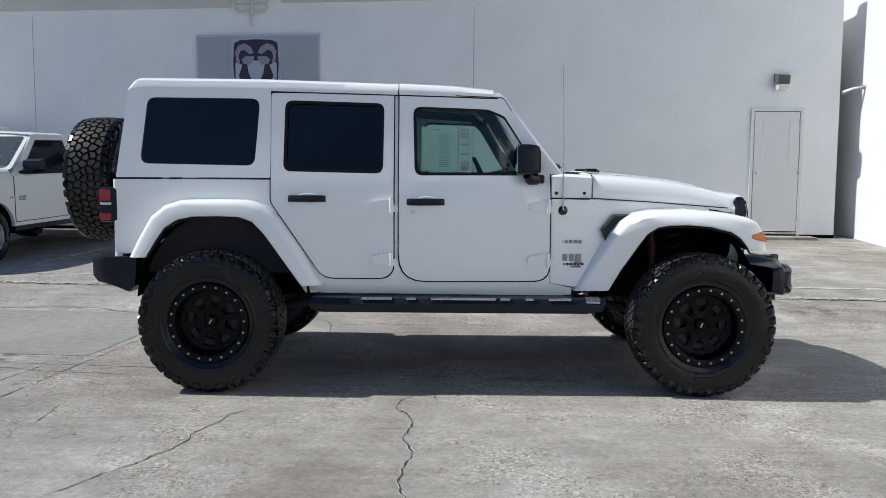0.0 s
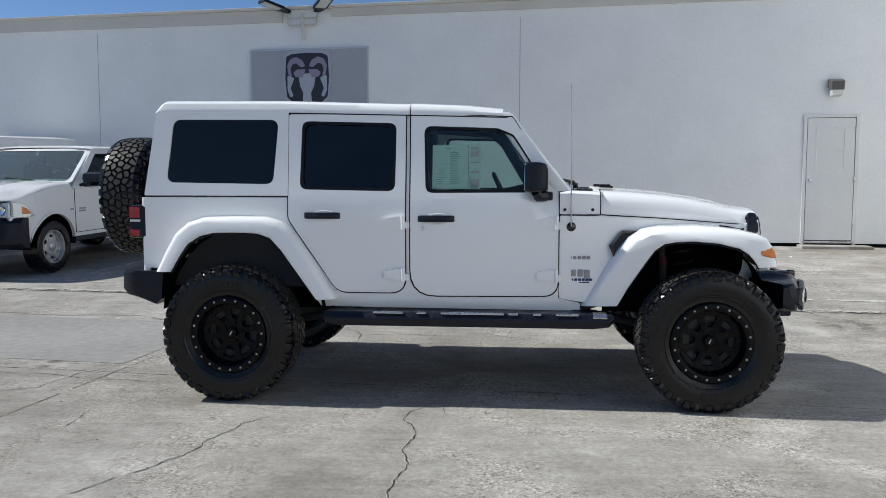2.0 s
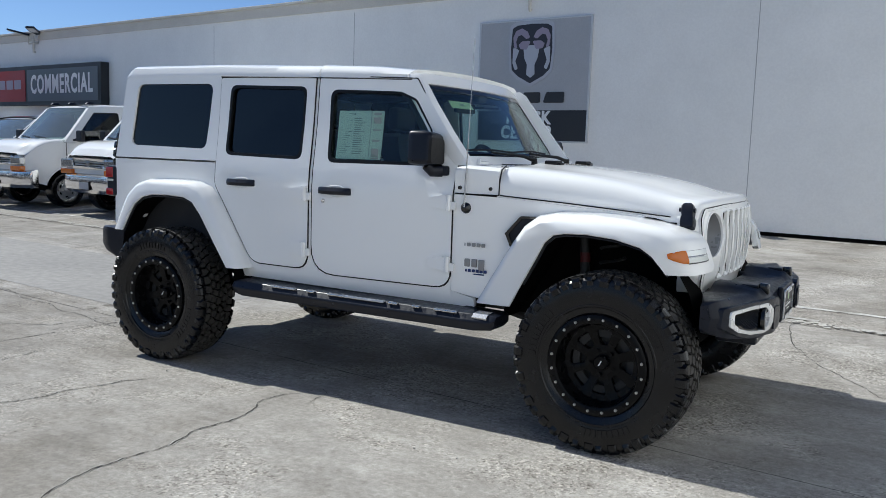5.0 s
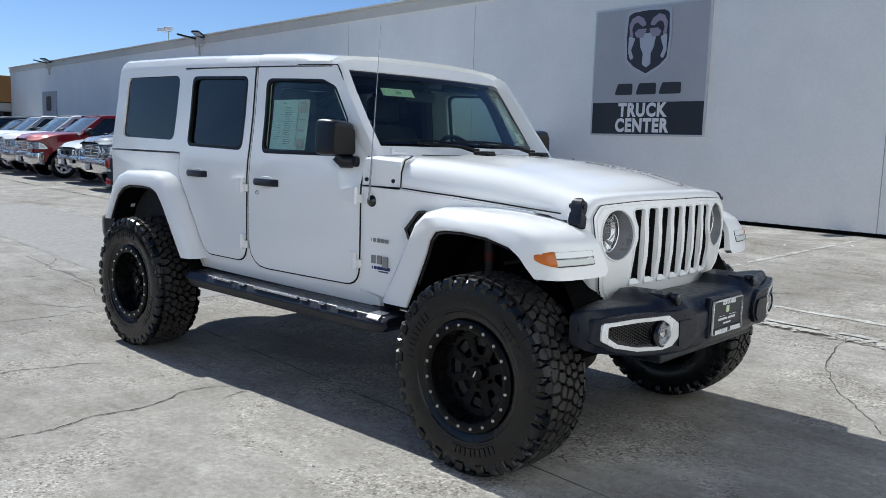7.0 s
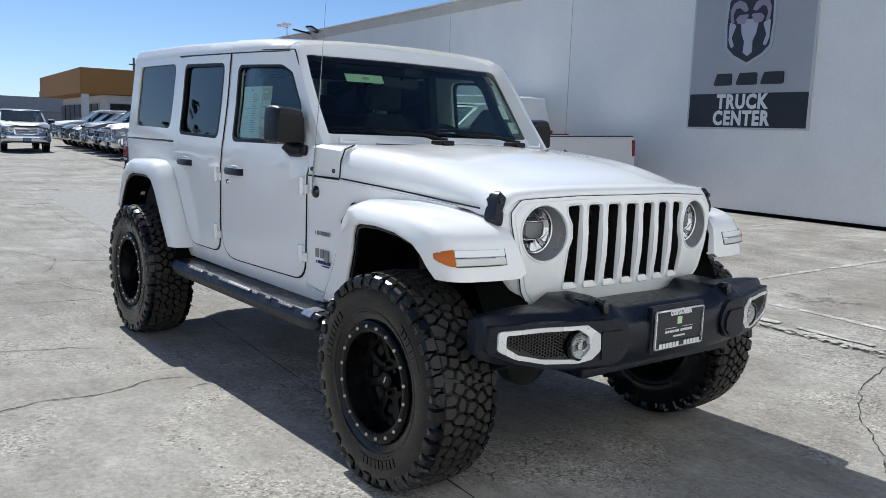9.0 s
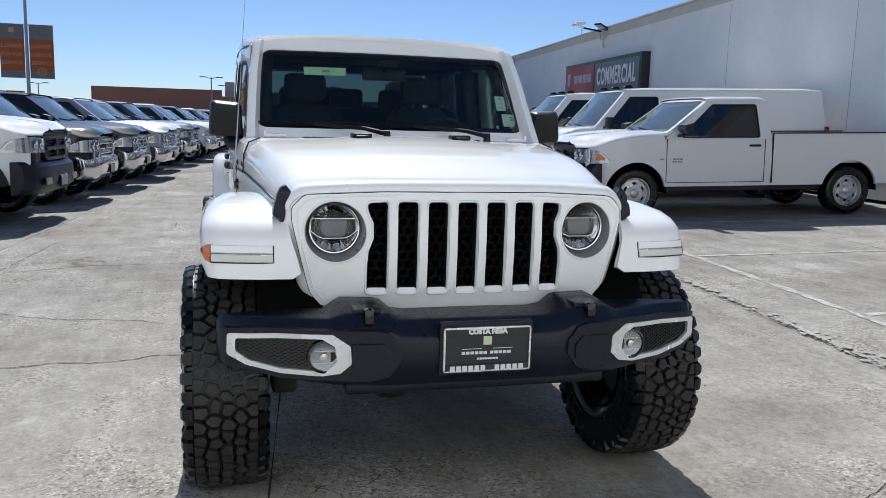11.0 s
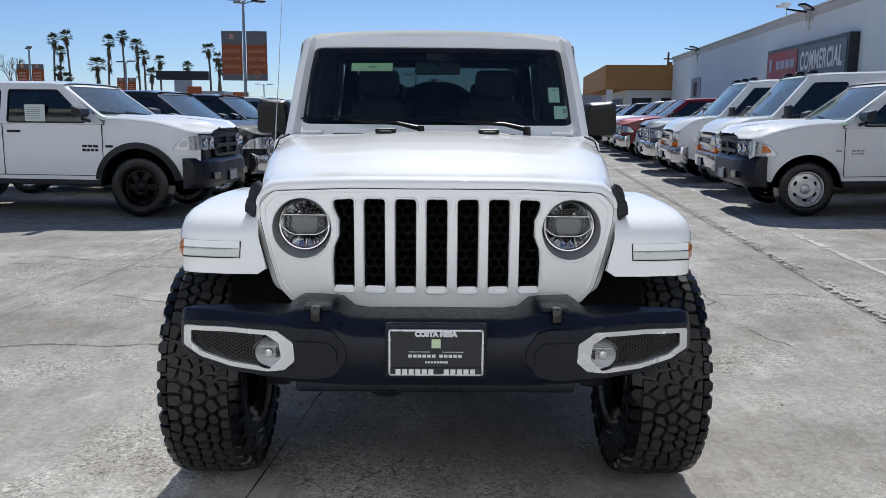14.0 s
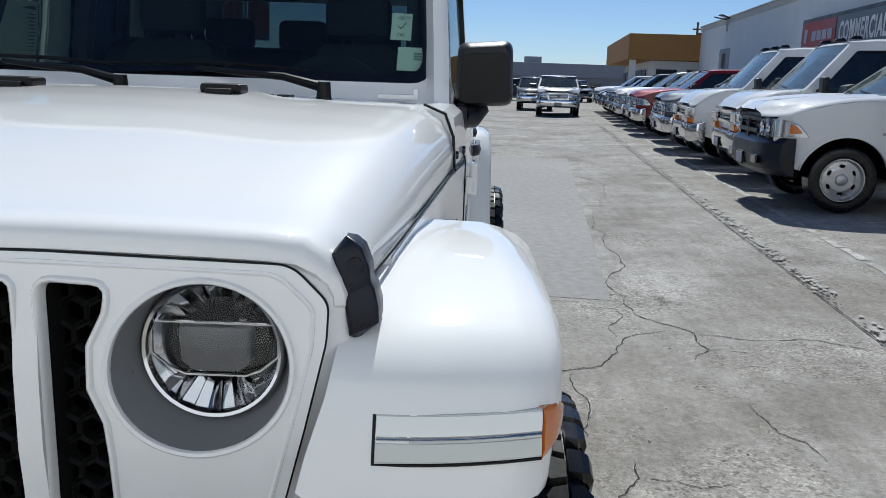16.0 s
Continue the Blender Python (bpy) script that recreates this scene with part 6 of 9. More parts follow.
for s in (-1, 1):
    bm = bmesh.new()
    box(bm, (0.10, s * 0.36, 1.822), (0.17, 0.40, 0.022), 0.008)
    part("sun_visor", bm, INTERIOR_GREY, JEEP)

# papers on the glass
bm = bmesh.new()
panel(bm, rounded([(-0.215, 1.362), (-0.215, 1.640), (0.092, 1.640), (0.092, 1.362)], 0.004, 1), (), 0.0012, lambda u, v, d: (u, -(suv_width(u, v) - 0.030 - d), v), CUTS)
sheet = tagged(part("window_sheet", bm, PAPER, None, m=None), "printed white price sheet taped inside the door glass", "paper")
bm = bmesh.new()
rnd = random.Random(8)
def sheet_bar(x0, x1, z0, hh):
    z = z0
    box(bm, ((x0 + x1) / 2, -(suv_width(0, z) - 0.0285), z), (x1 - x0, 0.001, hh))
for col, (xa, xb) in enumerate(((-0.195, -0.115), (-0.105, -0.025))):
    for k in range(17):
        sheet_bar(xa, xa + (xb - xa) * rnd.uniform(0.5, 1.0), 1.595 - 0.0125 * k, 0.0045)
sheet_bar(-0.195, -0.10, 1.618, 0.012)
for z0, hh in ((1.622, 0.014), (1.585, 0.035), (1.53, 0.010), (1.47, 0.012), (1.40, 0.05), (1.37, 0.006)):
    sheet_bar(0.03, 0.082, z0, hh)
for k in range(8):
    sheet_bar(0.012, 0.016, 1.625 - 0.033 * k, 0.03)
part("print_bars", bm, PAPER_INK, sheet, smooth=False)
bm = bmesh.new()
panel(bm, [(-0.443, 1.690), (-0.443, 1.732), (-0.225, 1.732), (-0.225, 1.690)], (), 0.001, lambda u, v, d: ws(u, v, d + 0.022), WCUT)
stk = tagged(part("windscreen_label", bm, GREEN_PAPER), "pale green paper strip inside the windscreen", "sticker")
bm = bmesh.new()
panel(bm, [(-0.350, 1.705), (-0.350, 1.717), (-0.310, 1.717), (-0.310, 1.705)], (), 0.001, lambda u, v, d: ws(u, v, d + 0.0205))
part("print_bars", bm, PAPER_INK, stk, smooth=False)
bm = bmesh.new()
panel(bm, [(0.617, 1.450), (0.617, 1.515), (0.692, 1.515), (0.692, 1.450)], (), 0.001, lambda u, v, d: ws(u, v, d + 0.022))
stk = tagged(part("windscreen_sticker", bm, PAPER), "small white square sticker on the windscreen corner", "sticker")
bm = bmesh.new()
for k in range(3):
    panel(bm, [(0.662, 1.495 - 0.008 * k), (0.662, 1.50 - 0.008 * k), (0.685, 1.50 - 0.008 * k), (0.685, 1.495 - 0.008 * k)], (), 0.001, lambda u, v, d: ws(u, v, d + 0.0205))
part("print_bars", bm, PAPER_INK, stk, smooth=False)
bm = bmesh.new()
panel(bm, [(0.593, 1.535), (0.593, 1.612), (0.651, 1.612), (0.651, 1.535)], (), 0.001, lambda u, v, d: ws(u, v, d + 0.022))
stk = tagged(part("safety_sticker", bm, PAPER), "white safety check sticker with a tick", "sticker")
SLOPE = Matrix.Rotation(radians(-36.3), 4, "Y")
for txt, z0, wd in (("SAFETY", 1.596, 0.05), ("OK", 1.548, 0.022)):
    bm = text_mesh(txt, 0.017, 0.0005, wd)
    p = Vector(ws(0.622, z0, 0.0200))
    part("sticker_text", bm, PAPER_INK, stk, m=Matrix.Translation(p) @ SLOPE @ FACE_X, smooth=False)
bm = bmesh.new()
for a, b in (((0.613, 1.574), (0.620, 1.566)), ((0.620, 1.566), (0.635, 1.584))):
    tube(bm, [ws(a[0], a[1], 0.0200), ws(b[0], b[1], 0.0200)], 0.002, 4)
part("tick", bm, PAPER_INK, stk, smooth=False)


# ---- details of the long wall ----
# the wall was laid out to 5.85 in the east; fascia and cap
def lotbox(name, x0, x1, y0, y1, z0, z1, material, label="", category="", kind="", parent=None, bevel=0.0, **kw):
    bm = bmesh.new()
    box(bm, ((x0 + x1) / 2, (y0 + y1) / 2, (z0 + z1) / 2), (x1 - x0, y1 - y0, z1 - z0), bevel)
    return lotpart(name, bm, material, label, category, kind, parent, **kw)


JOINT = grained("joint_paint", (0.42, 0.42, 0.41), 0.9)
lotbox("trim", WALL_W, -5.2, WALL - 0.045, WALL, 4.47, 4.70, TRIM_CREAM, "cream fascia board along the wall top", "fascia", "structure", bevel=0.006)
lotbox("trim", -4.22, WALL_E, WALL - 0.045, WALL, 4.54, 4.70, TRIM_CREAM, "cream fascia board along the wall top", "fascia", "structure", bevel=0.006)
lotbox("trim", WALL_W, WALL_E, WALL - 0.10, WALL + 0.34, 4.702, 4.76, TRIM_CREAM, "pale metal coping on the wall", "coping", "structure", bevel=0.01)
lotbox("foot_strip", WALL_W, WALL_E, WALL - 0.012, WALL, 0.22, 0.32, DARK_VOID, "thin near-black strip at the wall's foot", "strip", "structure")
for x in (-13.9, -9.2, -0.60):
    lotbox("trim", x - 0.006, x + 0.006, WALL - 0.004, WALL, 0.3, 4.4, JOINT, "thin upright joint in the stucco", "joint", "structure")
lotbox("roof_slab", WALL_W, WALL_E, WALL + 0.3, 24, 4.5, 4.6, STUCCO, "flat roof behind the long wall", "roof", "structure")
lotbox("wall_side", WALL_E - 0.3, WALL_E, WALL + 0.302, 24, 0, 4.5, STUCCO, "side wall of the long building", "wall", "structure")

# steel service door with frame, panels and step
DX0, DX1, DZ0, DZ1 = 4.42, 5.19, 0.38, 2.495
DOORP = grained("off_white_door_paint", (0.74, 0.735, 0.71), 0.55, 30, 0.03, 0.05)
DOORD = grained("dark_door_gap", (0.10, 0.10, 0.10), 0.8, 60, 0.1, 0.0)
door = empty("door_1", wall_m, "off-white steel service door with two raised panels", "door", kind="structure")
def doorbox(name, x0, x1, y0, y1, z0, z1, material, bevel=0.004):
    bm = bmesh.new()
    box(bm, ((x0 + x1) / 2, (y0 + y1) / 2, (z0 + z1) / 2), (x1 - x0, y1 - y0, z1 - z0), bevel)
    return part(name, bm, material, door)


# dark backing sheet that shows round the edge of the leaf
doorbox("door_gap", DX0 - 0.012, DX1 + 0.012, WALL - 0.006, WALL, DZ0 - 0.02, DZ1 + 0.012, DOORD, 0.0)
doorbox("door_leaf", DX0, DX1, WALL - 0.028, WALL, DZ0, DZ1, DOORP)
for x0, x1, z0, z1 in ((DX0 - 0.065, DX0 - 0.010, 0.30, DZ1 + 0.065), (DX1 + 0.010, DX1 + 0.065, 0.30, DZ1 + 0.065), (DX0 - 0.010, DX1 + 0.010, DZ1 + 0.010, DZ1 + 0.065)):
    doorbox("door_casing", x0, x1, WALL - 0.034, WALL, z0, z1, DOORP)
for z0, z1 in ((1.98, 2.33), (1.55, 1.94)):
    bm = bmesh.new()
    o = [(DX0 + 0.15, z0), (DX0 + 0.15, z1), (DX1 - 0.15, z1), (DX1 - 0.15, z0)]
    i2 = [(DX0 + 0.17, z0 + 0.02), (DX0 + 0.17, z1 - 0.02), (DX1 - 0.17, z1 - 0.02), (DX1 - 0.17, z0 + 0.02)]
    panel(bm, o, [i2], 0.012, lambda u, v, d: (u, WALL - 0.040 + d, v), (), 0.003)
    part("panel_moulding", bm, DOORP, door)
bm = bmesh.new()
lathe(bm, [(0.0, -0.085), (0.018, -0.082), (0.026, -0.068), (0.018, -0.05), (0.012, -0.044), (0.030, -0.034), (0.032, -0.028)], 20, "y", (DX0 + 0.055, WALL, 1.42))
part("door_knob", bm, CHROME, door, "round metal door knob")
for z in (0.62, 1.45, 2.30):
    doorbox("door_hinge", DX1 - 0.008, DX1 + 0.02, WALL - 0.044, WALL - 0.02, z - 0.05, z + 0.05, STEEL, 0.003)
doorbox("door_sill", DX0 - 0.03, DX1 + 0.03, WALL - 0.06, WALL, 0.335, 0.36, STEEL, 0.003)
lotbox("door_step", DX0 - 0.12, DX1 + 0.26, WALL - 0.42, WALL - 0.013, 0.10, 0.30, CONCRETE, "low concrete step below the service door", "step", bevel=0.015)

# lamp over the door
lamp = empty("wall_lamp", wall_m, "small grey floodlight fixed over the service door", "lamp")
bm = bmesh.new()
loft(bm, [[(4.74 + a, WALL - 0.20, 2.96), (4.94 - a, WALL - 0.20, 2.96), (4.96 - a, WALL - 0.003, 3.02), (4.72 + a, WALL - 0.003, 3.02)] for a in (0.0,)] + [[(4.74, WALL - 0.23, 3.11), (4.94, WALL - 0.23, 3.11), (4.96, WALL - 0.003, 3.16), (4.72, WALL - 0.003, 3.16)]])
part("housing", bm, grained("bronze_lamp_housing", (0.09, 0.085, 0.08), 0.5), lamp)
bm = bmesh.new()
loft(bm, [[(4.76, WALL - 0.195, 2.88), (4.92, WALL - 0.195, 2.88), (4.93, WALL - 0.02, 2.86), (4.75, WALL - 0.02, 2.86)], [(4.75, WALL - 0.205, 2.958), (4.93, WALL - 0.205, 2.958), (4.94, WALL - 0.01, 2.958), (4.74, WALL - 0.01, 2.958)]])
part("glass_shade", bm, LAMP_LENS, lamp)


def flood_lamp(x):
    """A twin area light on a forked bracket at the wall's top."""
    fl = empty("twin_floodlight", wall_m @ Matrix.Translation((x, WALL, 0)), "twin black floodlights on a forked white bracket", "lamp", "floodlights along the wall")
    bm = bmesh.new()
    cyl(bm, (0, -0.06, 4.12), (0, -0.06, 4.62), 0.030, seg=12)
    tube(bm, [(0, 0.0, 4.14), (0, -0.05, 4.12), (0, -0.06, 4.16)], 0.026, 8)
    tube(bm, [(-0.30, -0.06, 4.61), (-0.30, -0.06, 4.44), (-0.26, -0.06, 4.39), (0.26, -0.06, 4.39), (0.30, -0.06, 4.44), (0.30, -0.06, 4.61)], 0.024, 8)
    cyl(bm, (-0.28, -0.06, 4.53), (0.28, -0.06, 4.53), 0.016, seg=8)
    part("bracket", bm, TRIM_CREAM, fl)
    for s in (-1, 1):
        rot = Matrix.Translation((s * 0.30, -0.08, 4.62)) @ Matrix.Rotation(s * radians(-52), 4, "Z") @ Matrix.Rotation(s * radians(-12), 4, "Y")
        bm = bmesh.new()
        loft(bm, [[(s * (-0.04 + a), y * w, 0.02 - b) for y, b in ((-0.11, 0.0), (0.11, 0.0), (0.10, -0.05), (-0.10, -0.05))] for a, w in ((0.0, 0.5), (0.14, 0.9), (0.20, 1.25), (0.60, 1.25), (0.62, 1.1))])
        head = part("lamp_head", bm, PLASTIC, fl, m=rot)
        bm = bmesh.new()
        box(bm, (s * 0.37, 0, 0.016), (0.36, 0.20, 0.008), 0.002)
        part("led_panel", bm, LAMP_LENS, head)
    return fl


for x in (-4.78, -22.4, -38.4):
    flood_lamp(x)
cam_ob = empty("security_camera", wall_m @ Matrix.Translation((-25.2, WALL, 4.76)), "white security cameras on a short roof mast", "camera")
bm = bmesh.new()
cyl(bm, (0, 0.1, 0), (0, 0.1, 0.42), 0.02, seg=8)
cyl(bm, (-0.3, 0.1, 0.34), (0.3, 0.1, 0.34), 0.014, seg=8)
part("mast", bm, SIGN_EDGE, cam_ob)
for dx in (-0.28, 0.28):
    bm = bmesh.new()
    box(bm, (dx, -0.02, 0.42), (0.11, 0.32, 0.11), 0.02)
    part("camera_housing", bm, SIGN_WHITE, cam_ob)

# ---- wall signs ----
FACE_Y = Matrix(((1, 0, 0, 0), (0, 0, -1, 0), (0, 1, 0, 0), (0, 0, 0, 1)))     # lettering facing -y
SX0, SX1, SZ0, SZ1 = -5.88, -3.48, 1.675, 3.965
SXC = (SX0 + SX1) / 2
SIGN_D, SIGN_M, SIGN_P = mat("emblem_dark", (0.03, 0.03, 0.04), 0.4), mat("emblem_silver", (0.46, 0.46, 0.49), 0.35, 0.3), mat("emblem_mauve", (0.30, 0.26, 0.33), 0.4)
sign = empty("wall_sign", wall_m, "grey wall sign with a shield emblem over a black panel", "sign")


def signpart(name, outline, y, thick, material, holes=(), bevel=0.0, label=""):
    bm = bmesh.new()
    panel(bm, outline, holes, thick, lambda u, v, d: (u, WALL - y + d, v), (), bevel)
    return part(name, bm, material, sign, label, smooth=False)


def rect(x0, x1, z0, z1):
    return [(x0, z0), (x0, z1), (x1, z1), (x1, z0)]


signpart("edge_frame", rect(SX0, SX1, SZ0, SZ1), 0.05, 0.05, SIGN_EDGE, [rect(SX0 + 0.03, SX1 - 0.03, SZ0 + 0.03, SZ1 - 0.03)])
signpart("grey_face", rect(SX0 + 0.03, SX1 - 0.03, SZ0 + 0.60, SZ1 - 0.03), 0.042, 0.03, SIGN_GREY)
signpart("black_face", rect(SX0 + 0.03, SX1 - 0.03, SZ0 + 0.03, SZ0 + 0.598), 0.044, 0.03, SIGN_DARK)
cx, zt = SXC - 0.03, 3.86
def shield(k, dz=0.0):
    pts = [(-0.47, 0.0), (-0.35, 0.055), (0, 0.075), (0.35, 0.055), (0.47, 0.0), (0.495, -0.45), (0.46, -0.86), (0.30, -1.0), (0, -1.15), (-0.30, -1.0), (-0.46, -0.86), (-0.495, -0.45)]
    mid = -0.52
    return rounded([(cx + a * k, zt + mid + (b - mid) * k + dz) for a, b in pts], 0.05, 3)


signpart("shield_rim", shield(1.0), 0.056, 0.014, SIGN_M, [shield(0.90)], 0.004, "silver shield rim")
signpart("shield_field", shield(0.90), 0.050, 0.008, SIGN_D)
for s in (-1, 1):
    hp = [(0.03, -0.24), (0.10, -0.12), (0.22, -0.06), (0.34, -0.10), (0.40, -0.22), (0.38, -0.40), (0.30, -0.44), (0.34, -0.30), (0.30, -0.20), (0.22, -0.18), (0.12, -0.26)]
    signpart("horn", rounded([(cx + s * a, zt + b) for a, b in hp], 0.03, 2), 0.056, 0.008, SIGN_P, (), 0.003)
    hp = [(0.26, -0.46), (0.40, -0.40), (0.40, -0.70), (0.34, -0.84), (0.28, -0.80), (0.34, -0.66), (0.30, -0.56)]
    signpart("horn_tip", rounded([(cx + s * a, zt + b) for a, b in hp], 0.03, 2), 0.055, 0.007, SIGN_M, (), 0.003)
    hp = [(0.02, -0.30), (0.20, -0.30), (0.28, -0.36), (0.24, -0.44), (0.10, -0.46)]
    signpart("brow", rounded([(cx + s * a, zt + b) for a, b in hp], 0.02, 2), 0.058, 0.008, SIGN_P, (), 0.003)
signpart("head_block", rounded([(cx - 0.17, zt - 0.44), (cx - 0.05, zt - 0.38), (cx + 0.05, zt - 0.38), (cx + 0.17, zt - 0.44), (cx + 0.14, zt - 0.62), (cx + 0.08, zt - 0.74), (cx + 0.09, zt - 0.92), (cx, zt - 0.98), (cx - 0.09, zt - 0.92), (cx - 0.08, zt - 0.74), (cx - 0.14, zt - 0.62)], 0.02, 2), 0.057, 0.008, SIGN_M, (), 0.003)
# maker's name reduced to three blocks
for x0, x1 in ((-0.66, -0.30), (-0.20, 0.20), (0.28, 0.70)):
    signpart("name_block", rounded([(SXC + x0 - 0.02, 2.41), (SXC + x0 + 0.05, 2.61), (SXC + x1, 2.61), (SXC + x1, 2.41)], 0.03, 2), 0.056, 0.014, SIGN_DARK, (), 0.004)
for txt, z0, wd, hh in (("TRUCK", 2.125, 1.04, 0.27), ("CENTER", 1.850, 1.14, 0.27)):
    bm = text_mesh(txt, hh * 1.20, 0.015, wd, 1.14)
    part("lettering", bm, SIGN_WHITE, sign, "white sign lettering", m=Matrix.Translation((SXC - 0.06, WALL - 0.050, z0)) @ FACE_Y, smooth=False)

# long dark sign further on
com = empty("long_wall_sign", wall_m, "long dark sign box with red end and white lettering", "sign")
CX0, CX1, CZ0, CZ1 = -25.7, -18.46, 2.48, 3.675
sign = com
bm = bmesh.new()
box(bm, ((CX0 + CX1) / 2, WALL - 0.14, (CZ0 + CZ1) / 2), (CX1 - CX0, 0.27, CZ1 - CZ0), 0.01)
part("sign_box", bm, SIGN_DARK, com)
signpart("grey_face", rect(CX0 + 3.30, CX1 - 0.12, CZ0 + 0.12, CZ1 - 0.12), 0.29, 0.012, mat("blue_grey_sign_face", (0.10, 0.115, 0.13), 0.45))
signpart("red_face", rect(CX0 + 0.12, CX0 + 3.18, CZ0 + 0.12, CZ1 - 0.12), 0.29, 0.012, SIGN_RED)
signpart("emblem_block", rounded([(CX0 + 0.35, 2.95), (CX0 + 0.35, 3.35), (CX0 + 0.68, 3.35), (CX0 + 0.60, 2.90)], 0.06, 2), 0.300, 0.008, SIGN_P)
for k in range(4):
    signpart("name_block", rounded(rect(CX0 + 1.10 + 0.48 * k, CX0 + 1.50 + 0.48 * k, 2.98, 3.26), 0.03, 2), 0.300, 0.008, SIGN_P)
bm = text_mesh("COMMERCIAL", 0.76, 0.022, 3.35, 1.14)
part("lettering", bm, SIGN_WHITE, com, "white sign lettering", m=Matrix.Translation((CX0 + 5.20, WALL - 0.298, 3.08)) @ FACE_Y, smooth=False)
sign = empty("small_wall_sign", wall_m, "small pale grey banner sign on the wall", "sign")
signpart("sign_face", rect(-39.6, -37.5, 1.95, 3.32), 0.05, 0.05, SIGN_GREY)
signpart("sign_emblem", rounded(rect(-38.95, -38.2, 2.4, 3.1), 0.15, 3), 0.056, 0.006, SIGN_D)

# ---- neighbours ----
nb = empty("neighbour_building", wall_m, "tall white stucco building beside a narrow gap", "building")
bm = bmesh.new()
box(bm, (9.3, 5.0, 3.5), (6.2, 40.0, 7.0), 0.02)
part("wall", bm, STUCCO_WHITE, nb)
bm = bmesh.new()
box(bm, (9.3, 5.0, 7.05), (6.4, 40.2, 0.12), 0.02)
part("coping", bm, TRIM_CREAM, nb)
pipe = empty("drain_pipe", wall_m, "grey steel pipe bracing across the narrow gap", "pipe")
bm = bmesh.new()
tube(bm, [(5.88, WALL - 0.01, 2.82), (6.05, WALL - 0.12, 2.88), (6.30, WALL - 0.25, 2.92), (6.32, WALL - 0.25, 2.7)], 0.035, 8)
part("pipe", bm, STEEL, pipe)
lotbox("wall_gap", WALL_E + 0.002, 6.198, WALL + 5.5, WALL + 5.7, 0, 4.5, STUCCO, "recessed grey wall in the gap", "wall", "structure")

# orange-topped building at the far end of the row
ob_b = empty("orange_building", wall_m, "low showroom with an orange fascia over glass", "building")
OX0, OX1, OY0, OY1 = -62.0, WALL_W - 0.02, 5.6, 16.0
bm = bmesh.new()
box(bm, ((OX0 + OX1) / 2, (OY0 + OY1) / 2, 3.62), (OX1 - OX0, OY1 - OY0, 1.40), 0.02)
part("fascia", bm, ORANGE, ob_b)
bm = bmesh.new()
box(bm, ((OX0 + OX1) / 2, (OY0 + OY1) / 2 + 0.5, 1.45), (OX1 - OX0 - 1.6, OY1 - OY0 - 1.8, 2.9))
part("wall", bm, STUCCO_WHITE, ob_b)
for k in range(7):
    bm = bmesh.new()
    box(bm, (OX0 + 1.6 + 2.0 * k, OY0 + 1.36, 1.35), (1.8, 0.08, 2.3), 0.02)
    w = part("window", bm, SIGN_EDGE, ob_b)
    bm = bmesh.new()
    box(bm, (OX0 + 1.6 + 2.0 * k, OY0 + 1.30, 1.35), (1.66, 0.06, 2.16))
    part("pane", bm, GLOSS_BLACK, w)
for y in (OY0 + 1.9, OY0 + 3.6):
    bm = bmesh.new()
    box(bm, (OX1 - 0.78, y + 0.35, 1.35), (0.08, 1.3, 2.3), 0.02)
    w = part("window", bm, SIGN_EDGE, ob_b)
    bm = bmesh.new()
    box(bm, (OX1 - 0.74, y + 0.35, 1.35), (0.06, 1.16, 2.16))
    part("pane", bm, GLOSS_BLACK, w)
for y in (OY0 + 0.3,):
    bm = bmesh.new()
    box(bm, (OX1 - 0.4, y, 1.45), (0.35, 0.35, 2.9), 0.01)
    part("column", bm, STUCCO_WHITE, ob_b)

# grey warehouse and an orange-brown shop that close the lot
ware = empty("warehouse", Matrix.Translation((-86.0, 13.5, 0)), "low grey warehouse with loading doors, far off", "building")
gm = grained("warehouse_paint", (0.37, 0.36, 0.35), 0.9, 4, 0.08, 0.1)
gl_ = grained("warehouse_fascia_paint", (0.36, 0.365, 0.38), 0.9, 4, 0.06, 0.1)
bm = bmesh.new()
box(bm, (0, 0, 1.05), (12, 26, 2.1))
part("wall", bm, gm, ware)
bm = bmesh.new()
box(bm, (0.1, 0, 2.75), (12.4, 26.0, 1.30), 0.02)
part("fascia", bm, gl_, ware, "paler grey metal fascia")
for y, w in ((-8.4, 2.2), (-3.2, 1.2), (2.4, 2.2), (8.0, 2.2)):
    bm = bmesh.new()
    box(bm, (6.02, y, 0.85), (0.08, w, 1.7))
    part("loading_door", bm, SIGN_EDGE if w < 2 else gl_, ware)
for y in (-10.6, 0.0, 5.4):
    bm = bmesh.new()
    box(bm, (6.02, y, 1.1), (0.08, 1.6, 1.0))
    part("window", bm, GLOSS_BLACK, ware)
for y, w in ((-5.6, 1.7), (-9.2, 0.9), (4.0, 1.4)):
    bm = bmesh.new()
    box(bm, (1.0, y, 3.75), (1.6, w, 0.75), 0.05)
    part("roof_unit", bm, gl_, ware)
BRICK_O = grained("orange_brown_stucco", (0.36, 0.17, 0.11), 0.9, 6, 0.1, 0.1)
shop = empty("brown_shop", Matrix.Translation((-86.0, -6.5, 0)), "orange-brown shop block with a stepped roofline", "building")
bm = bmesh.new()
box(bm, (0, -0.55, 2.02), (12, 11.9, 4.05), 0.02)
part("wall", bm, BRICK_O, shop)
bm = bmesh.new()
box(bm, (0.1, 6.17, 1.72), (12, 1.5, 3.45), 0.02)
part("wing", bm, BRICK_O, shop)
bm = bmesh.new()
box(bm, (6.2, 1.0, 1.75), (0.5, 8.0, 0.35), 0.02)
part("canopy", bm, gm, shop)
bm = bmesh.new()
